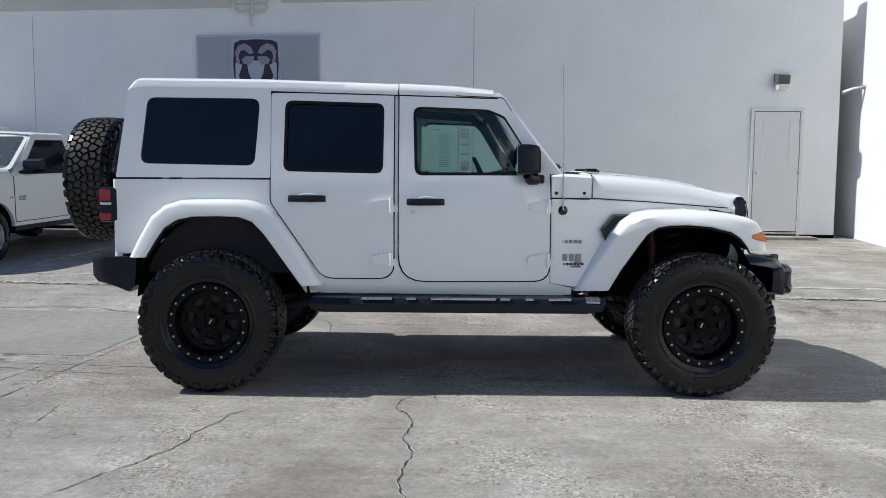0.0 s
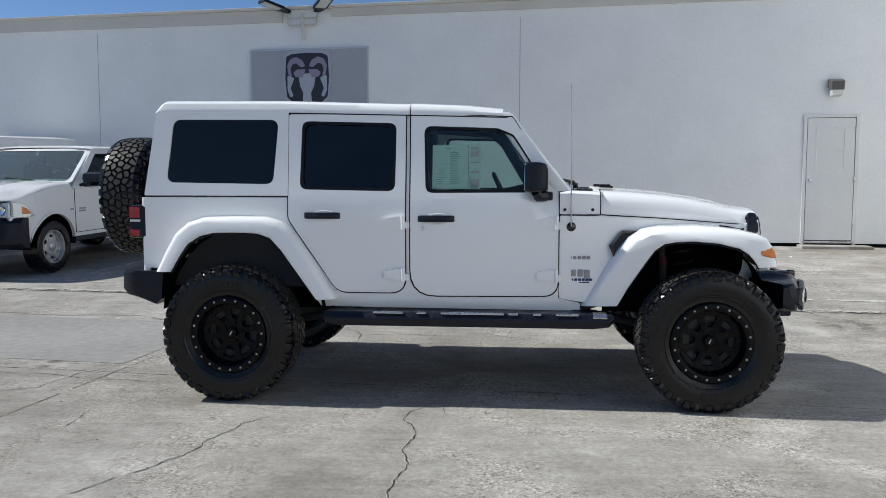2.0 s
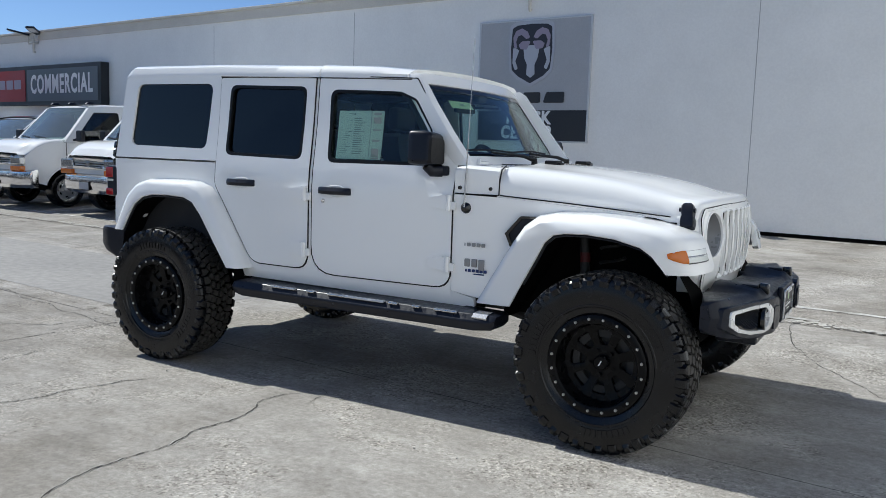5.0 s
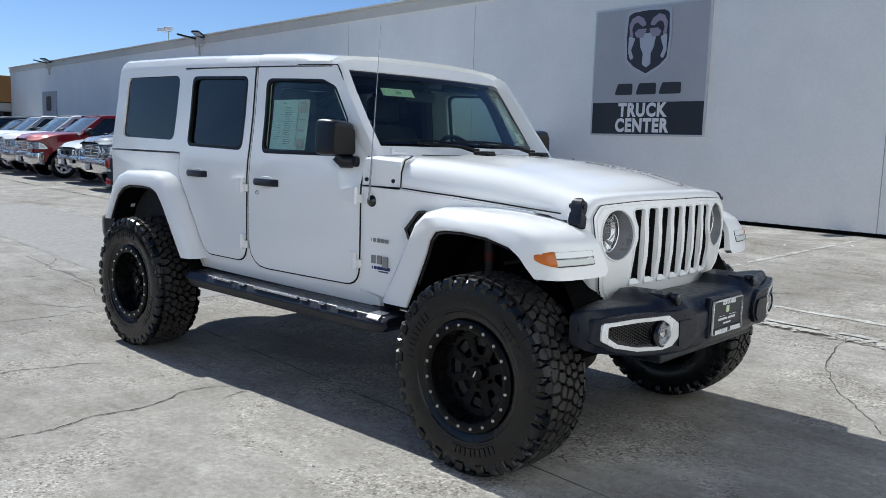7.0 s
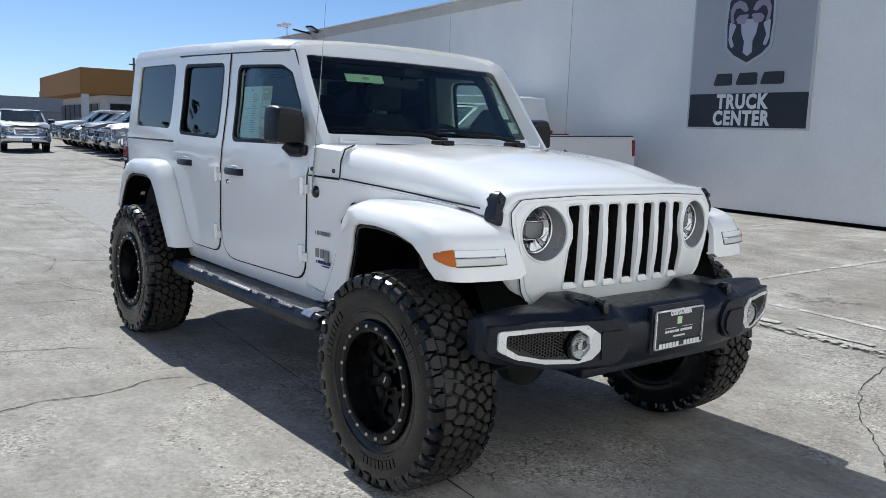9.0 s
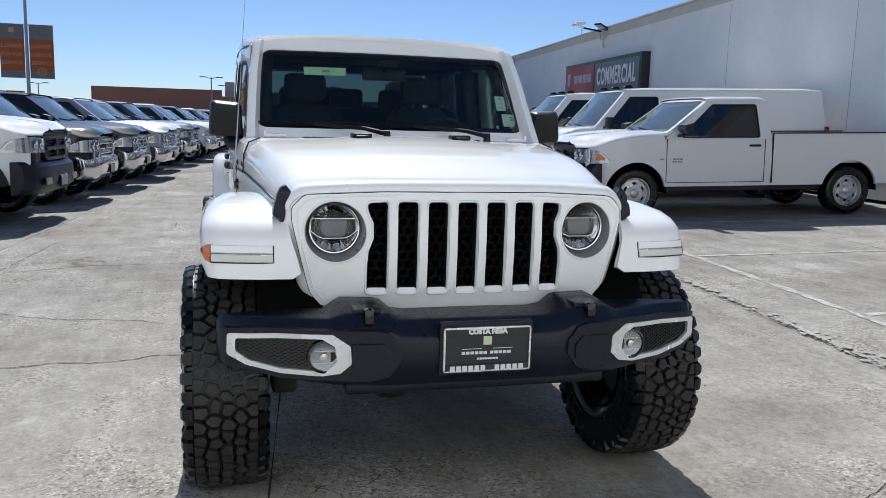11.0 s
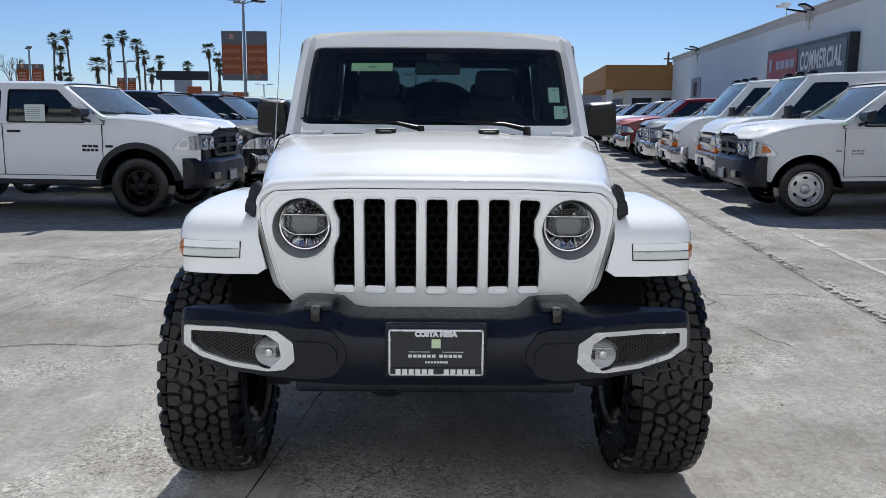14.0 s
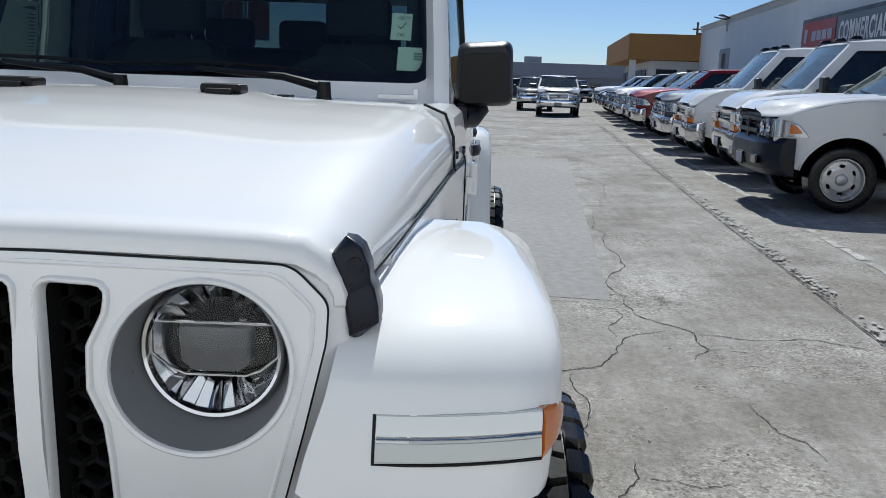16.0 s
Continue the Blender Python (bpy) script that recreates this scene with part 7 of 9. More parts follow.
box(bm, (-3.0, 6.2, 2.6), (1.0, 1.0, 5.2), 0.05)
box(bm, (-3.0, 6.8, 2.45), (1.0, 0.5, 4.9), 0.05)
part("pylon", bm, gl_, shop, "pale grey pylon behind the roof")

# ---- parked vehicles ----
RAM = dict(wb=3.57, fo=0.915, ro=1.16, W=2.0, R=0.395, sill=0.50, belt=1.22, hoodf=1.18, hoodr=1.285, roof=1.88, wsb=1.36, wst=0.64, cab=-0.34, cabb=-0.42, bed=1.30, kind="truck")
CREW = dict(RAM, cab=-1.25, cabb=-1.36)
LIFTED = dict(CREW, fo=1.020, hoodf=1.285, hoodr=1.390, belt=1.315, roof=1.93, R=0.445, sill=0.54, bed=1.38, wsb=1.34, wst=0.70)
VAN = dict(wb=3.43, fo=0.98, ro=1.30, W=2.0, R=0.37, sill=0.48, belt=1.32, hoodf=1.12, hoodr=1.34, roof=2.12, wsb=1.78, wst=1.10, cab=-2.92, cabb=-3.0, bed=0, kind="van")
SUVB = dict(wb=2.92, fo=0.92, ro=1.00, W=1.93, R=0.37, sill=0.45, belt=1.12, hoodf=0.98, hoodr=1.14, roof=1.76, wsb=1.05, wst=0.28, cab=-2.05, cabb=-2.38, bed=0, kind="suv")


def vehicle(name, label, category, m, paint, p, grille="dark", bumper=None, wheels="steel", flares=None, group="parked vehicles", detail=True):
    root = empty(name, m, label, category, group)
    wb, R, W, sill, belt = p["wb"], p["R"], p["W"], p["sill"], p["belt"]
    xf, xr = wb / 2, -wb / 2
    nose, tail = xf + p["fo"], xr - p["ro"]
    hw = W / 2
    xn = nose - 0.16

    def wid(z):
        return hw - max(0.0, 0.75 - z) * 0.10 - max(0.0, z - 0.95) * 0.06 - max(0.0, z - belt) * 0.16

    ra = R * 1.25
    z0 = sill
    a0 = math.asin((z0 - R) / ra)
    top = p["bed"] if p["bed"] else belt
    drop = 0.085 if p["kind"] == "truck" else 0.05

    fall = 2.0 if p["kind"] == "truck" else 3.0

    def fender(t):
        return p["hoodr"] + (p["hoodf"] - p["hoodr"]) * t ** fall - drop * min(1.0, t * 1.1) ** 3

    out = [(xn, 0.60), (xn, fender(1.0) - 0.05), (xn - 0.04, fender(1.0))]
    out += [(p["wsb"] + (xn - 0.04 - p["wsb"]) * t, fender(t)) for t in (0.9, 0.75, 0.5, 0.25, 0.0)]
    out += [(p["wsb"] - 0.02, belt), (p["cabb"], belt)]
    if p["bed"]:
        out += [(p["cabb"] - 0.005, top), (tail + 0.03, top), (tail, top - 0.03)]
    else:
        out += [(tail + 0.05, belt), (tail + 0.01, belt - 0.2)]
    out += [(tail, 0.62), (tail + 0.12, z0 + 0.02)]
    out += [(xr + ra * math.cos(a), R + ra * math.sin(a)) for a in (math.pi - a0 + (2 * a0 - math.pi) * i / 14 for i in range(15))]
    out += [(xf + ra * math.cos(a), R + ra * math.sin(a)) for a in (math.pi - a0 + (2 * a0 - math.pi) * i / 14 for i in range(15))]
    cuts = [("v", 0.75), ("v", 0.95), ("v", belt - 0.001)]
    # towards the nose the sides draw in
    def side(s, lift=0.0):
        return lambda u, v, d: (u, s * (wid(v) + lift - d - max(0.0, u - (nose - 0.75)) ** 2 * 0.42), v)
    cuts_n = cuts + [("u", nose - 0.75), ("u", nose - 0.5), ("u", nose - 0.32)]
    seam = RUBBER_SEAL
    for s in (-1, 1):
        bm = bmesh.new()
        panel(bm, out, (), 0.04, side(s), cuts_n, 0.008 if detail else 0.0)
        part("body_side", bm, paint, root, angle=50)
        # arch lips
        for xc in (xf, xr):
            bm = bmesh.new()
            lip = [(xc + (ra + (0.075 if flares else 0.022)) * math.cos(a), R + (ra + (0.075 if flares else 0.022)) * math.sin(a)) for a in (math.pi - a0 + (2 * a0 - math.pi) * i / 18 for i in range(19))]
            lip2 = [(xc + (ra - 0.012) * math.cos(a), R + (ra - 0.012) * math.sin(a)) for a in (a0 + (math.pi - 2 * a0) * i / 18 for i in range(19))]
            panel(bm, lip + lip2, (), 0.05, side(s, 0.03 if flares else 0.010), [("v", 0.75), ("v", 0.95)])
            part("arch_trim", bm, flares or paint, root)
        # greenhouse side with windows
        rf = p["roof"] - 0.07
        gh = [(p["wsb"] - 0.03, belt + 0.004), (p["wst"] - 0.02, rf), (p["cab"], rf), (p["cabb"] + 0.01, belt + 0.004)]
        wins = []
        x_fr_b, x_fr_t = p["wsb"] - 0.30, p["wst"] - 0.10
        if p["kind"] == "truck" and p["cab"] > -0.9:
            wins.append([(x_fr_b + 0.05, belt + 0.03), (x_fr_t, rf - 0.07), (p["cab"] + 0.16, rf - 0.07), (p["cabb"] + 0.20, belt + 0.03)])
        elif p["kind"] == "truck":
            wins.append([(x_fr_b + 0.05, belt + 0.03), (x_fr_t, rf - 0.07), (-0.12, rf - 0.07), (-0.12, belt + 0.03)])
            wins.append([(-0.24, belt + 0.03), (-0.24, rf - 0.07), (p["cab"] + 0.14, rf - 0.07), (p["cabb"] + 0.20, belt + 0.03)])
        elif p["kind"] == "van":
            wins.append([(x_fr_b + 0.05, belt + 0.03), (x_fr_t, rf - 0.12), (0.45, rf - 0.12), (0.45, belt + 0.03)])
        else:
            wins.append([(x_fr_b + 0.05, belt + 0.03), (x_fr_t, rf - 0.06), (-0.20, rf - 0.06), (-0.20, belt + 0.03)])
            wins.append([(-0.30, belt + 0.03), (-0.30, rf - 0.06), (-1.10, rf - 0.06), (-1.20, belt + 0.03)])
            wins.append([(-1.32, belt + 0.03), (-1.22, rf - 0.06), (p["cab"] + 0.10, rf - 0.08), (p["cabb"] + 0.28, belt + 0.04)])
        holes = [rounded(w, 0.045, 3) for w in wins]
        bm = bmesh.new()
        panel(bm, rounded(gh, 0.02, 2), holes, 0.035, side(s), [("v", belt + 0.25)], 0.006 if detail else 0.0)
        part("cab_side", bm, paint, root)
        for h in holes:
            bm = bmesh.new()
            panel(bm, inset(h, -0.006), (), 0.006, side(s, -0.012))
            part("window", bm, CAR_GLASS, root)
            bm = bmesh.new()
            panel(bm, inset(h, -0.012), [inset(h, 0.008)], 0.012, side(s, 0.004))
            part("window_seal", bm, RUBBER_SEAL, root)
        # door lines, handles, mirror
        doors = [(x_fr_b + 0.22, 0.08 if p["kind"] != "truck" or p["cab"] < -0.9 else p["cabb"] + 0.14)]
        if p["kind"] == "truck":
            doors = [(p["wsb"] - 0.05, -0.18 if p["cab"] < -0.9 else p["cabb"] + 0.12)]
            if p["cab"] < -0.9:
                doors.append((-0.18, p["cabb"] + 0.10))
        elif p["kind"] == "van":
            doors = [(p["wsb"] - 0.05, 0.38)]
        else:
            doors = [(p["wsb"] - 0.08, -0.25), (-0.25, -1.22)]
        for x1, x0 in doors:
            bm = bmesh.new()
            for xx in (x0, x1):
                box(bm, (xx, s * (wid(0.9) + 0.0005), (sill + belt) / 2 + 0.03), (0.010, 0.006, belt - sill - 0.06))
            box(bm, ((x0 + x1) / 2, s * (wid(sill + 0.06) + 0.0005), sill + 0.06), (x1 - x0, 0.006, 0.010))
            part("door_seam", bm, seam, root)
            bm = bmesh.new()
            box(bm, (x0 + 0.17, s * (wid(belt - 0.10) + 0.022), belt - 0.10), (0.19, 0.03, 0.034), 0.010)
            part("handle", bm, PLASTIC, root)
        bm = bmesh.new()
        xm = p["wsb"] - 0.26
        if p["kind"] == "truck":
            loft(bm, [[(xm + a, s * (wid(belt) + 0.07 + b * 0.26), belt + 0.10 + c) for a, c in ((-0.05, 0.0), (0.03, 0.0), (0.075, 0.05), (0.06, 0.12), (-0.05, 0.15))] for b in (0.0, 0.15, 0.85, 1.0)])
        else:
            box(bm, (xm, s * (wid(belt) + 0.20), belt + 0.14), (0.10, 0.20, 0.22 if p["kind"] != "suv" else 0.15), 0.03)
        tube(bm, [(xm + 0.02, s * (wid(belt) - 0.02), belt + 0.05), (xm, s * (wid(belt) + 0.14), belt + 0.08)], 0.025, 8)
        part("door_mirror", bm, PLASTIC, root)
        # lamps
        bm = bmesh.new()
        wn = wid(0.95) - 0.10
        zc = p["hoodf"] - (0.21 if p["kind"] == "truck" else 0.15)
        if grille == "van":
            box(bm, (nose - 0.12, s * (hw - 0.30), p["hoodf"] - 0.15), (0.12, 0.36, 0.15), 0.02)
        else:
            loft(bm, [[(X - 0.05, s * (Y - 0.05), zc - 0.10), (X, s * Y, zc - 0.10), (X - 0.012, s * (Y - 0.004), zc + hi), (X - 0.06, s * (Y - 0.05), zc + hi + 0.004)] for X, Y, hi in ((nose - 0.080, hw - 0.50, 0.085), (nose - 0.085, hw - 0.36, 0.098), (nose - 0.105, hw - 0.25, 0.105), (nose - 0.140, hw - 0.160, 0.105), (nose - 0.20, hw - 0.108, 0.098), (nose - 0.29, hw - 0.066, 0.080), (nose - 0.38, hw - 0.032, 0.035), (nose - 0.45, hw - 0.014, -0.045), (nose - 0.48, hw - 0.010, -0.088))])
        hl = part("headlamp", bm, HEAD_UNIT, root, "clear headlamp unit")
        bm = bmesh.new()
        if grille == "van":
            box(bm, (nose - 0.115, s * (hw - 0.30), p["hoodf"] - 0.30), (0.12, 0.36, 0.09), 0.015)
        else:
            loft(bm, [[(X - 0.02, s * (Y - 0.03), zc - 0.06), (X, s * (Y + 0.003), zc - 0.06), (X - 0.008, s * Y, zc + hi), (X - 0.03, s * (Y - 0.03), zc + hi)] for X, Y, hi in ((nose - 0.30, hw - 0.062, 0.045), (nose - 0.36, hw - 0.039, 0.025), (nose - 0.415, hw - 0.022, -0.035))])
        part("indicator", bm, AMBER if wheels == "steel" else LAMP_LENS, hl)
        if grille != "van":
            bm = bmesh.new()
            for yy, xx, rr_ in ((hw - 0.40, nose - 0.085, 0.062), (hw - 0.235, nose - 0.112, 0.056)):
                lathe(bm, [(0.0, 0.004), (rr_ * 0.55, 0.004), (rr_ * 0.8, 0.012), (rr_, 0.014), (rr_ + 0.006, 0.0)], 16, "x", (xx, s * yy, zc))
            part("reflector", bm, CHROME, hl)
        bm = bmesh.new()
        box(bm, (tail + 0.03, s * (wid(1.0) - 0.055), 1.08 if p["bed"] else belt - 0.10), (0.09, 0.13, 0.32), 0.025)
        part("tail_lamp", bm, RED_LENS, root)
        if p["kind"] == "truck":
            bm = bmesh.new()
            bold = 0.72 if flares else 0.5
            zb_ = belt - 0.30
            for k in range(3):
                box(bm, (xf - 0.60 - 0.112 * bold * k, s * (wid(1.0) + 0.002), zb_), (0.098 * bold, 0.008, 0.052 * bold), 0.004)
            for k in range(4):
                box(bm, (xf - 0.585 - 0.086 * bold * k, s * (wid(0.95) + 0.002), zb_ - 0.075 * bold), (0.070 * bold, 0.008, 0.054 * bold), 0.004)
            box(bm, (xf - 0.40, s * (wid(1.0) + 0.002), zb_), (0.15 * bold, 0.008, 0.05 * bold), 0.003)
            part("side_badge", bm, BADGE if paint is WHITE_OLD else PLASTIC, root)
        bm = bmesh.new()
        box(bm, (0, s * (wid(sill) - 0.05), sill - 0.03), (wb - 2 * ra, 0.10, 0.10), 0.02)
        part("sill", bm, paint if p["kind"] != "truck" else PLASTIC, root)

    # bonnet
    bm = bmesh.new()
    rings = []
    n = 10
    for i in range(n + 1):
        t = i / n
        x = p["wsb"] + (nose - (0.045 if p["kind"] == "truck" else 0.10) - p["wsb"]) * t
        z = p["hoodr"] + (p["hoodf"] - p["hoodr"]) * t ** fall - (0.060 if p["kind"] == "truck" else 0.05) * (max(0.0, t - 0.88) / 0.12) ** 2
        w = wid(z) + 0.002 - max(0.0, min(x, xn) - (nose - 0.75)) ** 2 * 0.42 - max(0.0, x - xn) * 1.4
        zf = min(z, fender((min(x, xn - 0.04) - p["wsb"]) / (xn - 0.04 - p["wsb"])))
        half = [(w, zf), (w - 0.025, zf + 0.026), (w - 0.09, zf + 0.045), (w - 0.17, zf * 0.45 + z * 0.55 + 0.042), (w - 0.25, z + 0.040), (w * 0.55, z + 0.050 + (0.02 if p["kind"] == "truck" else 0)), (w * 0.45, z + 0.045)]
        rings.append([(x, -y, q) for y, q in half] + [(x, 0, z + 0.05)] + [(x, y, q) for y, q in reversed(half)])
    loft(bm, rings, closed=False)
    part("bonnet", bm, paint, root)
    # roof
    bm = bmesh.new()
    rings = []
    rf = p["roof"] - 0.07
    nr = 10
    for i in range(nr + 1):
        x = p["wst"] - 0.0 + (p["cab"] - p["wst"]) * i / nr
        e = max(0.0, 1 - min(i, nr - i) / 1.0) * 0.03
        w = wid(rf) + 0.004
        half = [(w, rf - 0.004), (w - 0.01, rf + 0.025 - e * 0.5), (w - 0.05, rf + 0.05 - e), (w - 0.16, rf + 0.062 - e), (w * 0.45, rf + 0.07 - e)]
        rings.append([(x, -y, q) for y, q in half] + [(x, 0, rf + 0.072 - e)] + [(x, y, q) for y, q in reversed(half)])
    loft(bm, rings, closed=False)
    part("roof", bm, paint, root)
    # windscreen and back glass
    wb0, wt0 = wid(belt) - 0.09, wid(rf) - 0.07

    def wsp(u, v, d):
        t = (v - (p["hoodr"] + 0.03)) / (rf + 0.02 - (p["hoodr"] + 0.03))
        return (p["wsb"] + 0.02 + (p["wst"] - p["wsb"]) * t - 0.10 * (u / hw) ** 2 - d, u, v)
    zb, zt2 = p["hoodr"] + 0.03, rf + 0.02
    wcut = [("u", a) for a in (-0.5, -0.25, 0.0, 0.25, 0.5)]
    o = rounded([(-wb0 - 0.05, zb), (-wt0 - 0.04, zt2), (wt0 + 0.04, zt2), (wb0 + 0.05, zb)], 0.03, 2)
    q = rounded([(-wb0 + 0.01, zb + 0.02), (-wt0 + 0.01, zt2 - 0.03), (wt0 - 0.01, zt2 - 0.03), (wb0 - 0.01, zb + 0.02)], 0.06, 3)
    bm = bmesh.new()
    panel(bm, o, [q], 0.04, wsp, wcut)
    part("windscreen_frame", bm, paint, root)
    bm = bmesh.new()
    panel(bm, inset(q, -0.01), (), 0.006, lambda u, v, d: wsp(u, v, d + 0.01), wcut)
    part("windscreen", bm, WS_GLASS, root)
    bm = bmesh.new()
    zbk = belt if not p["bed"] else belt
    panel(bm, rounded([(-wb0, zbk), (-wt0, rf), (wt0, rf), (wb0, zbk)], 0.04, 2), (), 0.03, lambda u, v, d: (p["cabb"] + (p["cab"] - p["cabb"]) * (v - belt) / (rf - belt) + d, u, v))
    part("cab_back", bm, paint if p["kind"] != "suv" else GLOSS_BLACK, root)
    # cabin filling
    bm = bmesh.new()
    box(bm, ((p["wsb"] + p["cabb"]) / 2, 0, (sill + belt) / 2 + 0.03), (p["wsb"] - p["cabb"] - 0.2, W - 0.30, belt - sill - 0.12))
    for y in (-0.42, 0.42):
        box(bm, (p["wsb"] - 1.15, y, belt + 0.12), (0.16, 0.48, 0.44), 0.05)
        box(bm, (p["wsb"] - 1.18, y, belt + 0.42), (0.10, 0.26, 0.16), 0.04)
    tube(bm, [(p["wsb"] - 0.62 + 0.05 * math.sin(a), 0.42 + 0.18 * math.cos(a), belt + 0.10 + 0.17 * math.sin(a)) for a in (math.tau * i / 16 for i in range(17))], 0.014, 6)
    part("cabin", bm, CABIN, root)
    bm = bmesh.new()
    loft(bm, [[(p["wsb"] - 0.02, y, p["hoodr"] - 0.04), (p["wsb"] - 0.35, y, p["hoodr"] + 0.05), (p["wsb"] - 0.62, y, p["hoodr"] + 0.07), (p["wsb"] - 0.66, y, p["hoodr"] - 0.15)] for y in (-hw + 0.20, 0, hw - 0.20)])
    part("dashboard", bm, DASH, root)
    # load bed
    if p["bed"]:
        for s in (-1, 1):
            bm = bmesh.new()
            box(bm, (p["cabb"] - 0.012, s * (wid(0.9) - 0.008), (sill + top) / 2 + 0.02), (0.022, 0.022, top - sill - 0.04))
            part("cab_gap", bm, RUBBER_SEAL, root)
        xb0, xb1 = tail + 0.04, p["cabb"] - 0.03
        bm = bmesh.new()
        box(bm, ((xb0 + xb1) / 2, 0, 0.86), (xb1 - xb0, W - 0.30, 0.06))
        box(bm, (xb1 - 0.03, 0, (0.86 + top) / 2), (0.05, W - 0.22, top - 0.86))
        for s in (-1, 1):
            box(bm, ((xb0 + xb1) / 2, s * (hw - 0.16), (0.86 + top) / 2), (xb1 - xb0, 0.04, top - 0.88))
        part("load_bed", bm, paint, root)
        for s in (-1, 1):
            bm = bmesh.new()
            box(bm, ((xb0 + xb1) / 2, s * (wid(top) - 0.045), top + 0.008), (xb1 - xb0, 0.13, 0.02), 0.006)
            part("bed_rail", bm, PLASTIC, root)
        bm = bmesh.new()
        box(bm, (tail + 0.015, 0, (0.70 + top) / 2), (0.06, W - 0.34, top - 0.72), 0.012)
        part("tailgate", bm, paint, root)
        bm = bmesh.new()
        box(bm, (tail - 0.03, 0, 0.60), (0.22, W - 0.04, 0.22), 0.04)
        part("rear_bumper", bm, bumper or CHROME, root)
    else:
        bm = bmesh.new()
        box(bm, (tail + 0.03, 0, (0.6 + belt) / 2), (0.05, W - 0.22, belt - 0.6), 0.015)
        box(bm, (tail + 0.0, 0, 0.52), (0.12, W - 0.14, 0.16), 0.03)
        part("back_panel", bm, paint, root)
    # front: grille, bumper
    gw = W * 0.52 if grille != "van" else W * 0.9
    gz0, gz1 = p["hoodf"] - 0.42, p["hoodf"] - (0.100 if p["kind"] == "truck" else 0.06)
    if grille == "van":
        gz0, gz1 = p["hoodf"] - 0.24, p["hoodf"] - 0.05
        gw = W * 0.58
    bm = bmesh.new()
    box(bm, (nose - 0.17, 0, (0.58 + p["hoodf"]) / 2), (0.10, W - 0.46, p["hoodf"] - 0.68), 0.03)
    part("front_panel", bm, paint if grille != "dark" else PLASTIC, root)
    bm = bmesh.new()
    panel(bm, rounded([(-gw / 2 + 0.05, gz0), (-gw / 2, gz1), (gw / 2, gz1), (gw / 2 - 0.05, gz0)], 0.05, 3), [rounded([(-gw / 2 + 0.11, gz0 + 0.045), (-gw / 2 + 0.065, gz1 - 0.05), (gw / 2 - 0.065, gz1 - 0.05), (gw / 2 - 0.11, gz0 + 0.045)], 0.04, 3)], 0.10, lambda u, v, d: (nose - 0.055 - 0.08 * (u / hw) ** 2 - (v - gz0) * 0.08 - d, u, v), [("u", 0.0), ("u", -0.3), ("u", 0.3)], 0.008)
    gr = part("grille_frame", bm, CHROME if grille in ("chrome", "van") else PLASTIC, root)
    bm = bmesh.new()
    box(bm, (nose - 0.155, 0, (gz0 + gz1) / 2), (0.04, gw - 0.12, gz1 - gz0 - 0.06))
    part("grille_mesh", bm, GLOSS_BLACK, gr)
    for k in range(1, 4):
        bm = bmesh.new()
        box(bm, (nose - 0.110, 0, gz0 + (gz1 - gz0) * k / 4), (0.05, gw - 0.16, 0.022 if grille == "chrome" else 0.016), 0.005)
        part("grille_bar", bm, CHROME if grille == "chrome" else PLASTIC_GREY, gr)
    if grille == "dark":
        bm = bmesh.new()
        box(bm, (nose - 0.090, 0, (gz0 + gz1) / 2), (0.06, 0.07, gz1 - gz0 - 0.06), 0.010)
        box(bm, (nose - 0.092, 0, (gz0 + gz1) / 2), (0.06, gw - 0.15, 0.055), 0.010)
        part("grille_cross", bm, PLASTIC, gr, "thick black cross bars")
        for k in (-1, 1):
            bm = bmesh.new()
            box(bm, (nose - 0.016, k * 0.60, 0.60), (0.03, 0.24, 0.10), 0.012)
            part("lamp_pocket", bm, GLOSS_BLACK, gr, "dark fog lamp pocket")
    bm = bmesh.new()
    lathe(bm, [(0.0, 0.012), (0.05, 0.010), (0.065, 0.0)], 6, "x", (nose - 0.075, 0, (gz0 + gz1) / 2))
    part("emblem", bm, BADGE, gr)
    bm = bmesh.new()
    rings = []
    for y in (-hw + 0.02, -hw + 0.035, -hw + 0.12, -hw + 0.25, -0.45, 0.0, 0.45, hw - 0.25, hw - 0.12, hw - 0.035, hw - 0.02):
        a = abs(y) / hw
        x = nose - 0.30 * max(0.0, a - 0.55) ** 2 * 4 - (0.05 if a > 0.975 else 0.0)
        bk = 0.28 if a < 0.7 else 0.10
        up = 0.07 if bumper else 0.0
        rings.append([(x - bk, y, 0.78 + up), (x - 0.09, y, 0.79 + up), (x - 0.02, y, 0.75 + up * 0.6), (x, y, 0.62), (x - 0.02, y, 0.50), (x - 0.10, y, 0.43), (x - bk, y, 0.47)])
    loft(bm, rings)
    bump_ob = part("front_bumper", bm, bumper or CHROME, root, angle=30)
    bm = bmesh.new()
    box(bm, (nose + 0.008, 0, 0.575), (0.02, 0.32, 0.16), 0.005)
    part("plate_mount", bm, PLASTIC_GREY, bump_ob)
    bm = bmesh.new()
    box(bm, (nose + 0.021, 0, 0.575), (0.006, 0.29, 0.13), 0.002)
    part("plate_face", bm, SIGN_GREY, bump_ob)
    # underside and wheels
    bm = bmesh.new()
    box(bm, (0, 0, sill + 0.02), (wb + 1.2, W - 0.56, 0.18))
    part("underbody", bm, DARK_VOID, root)
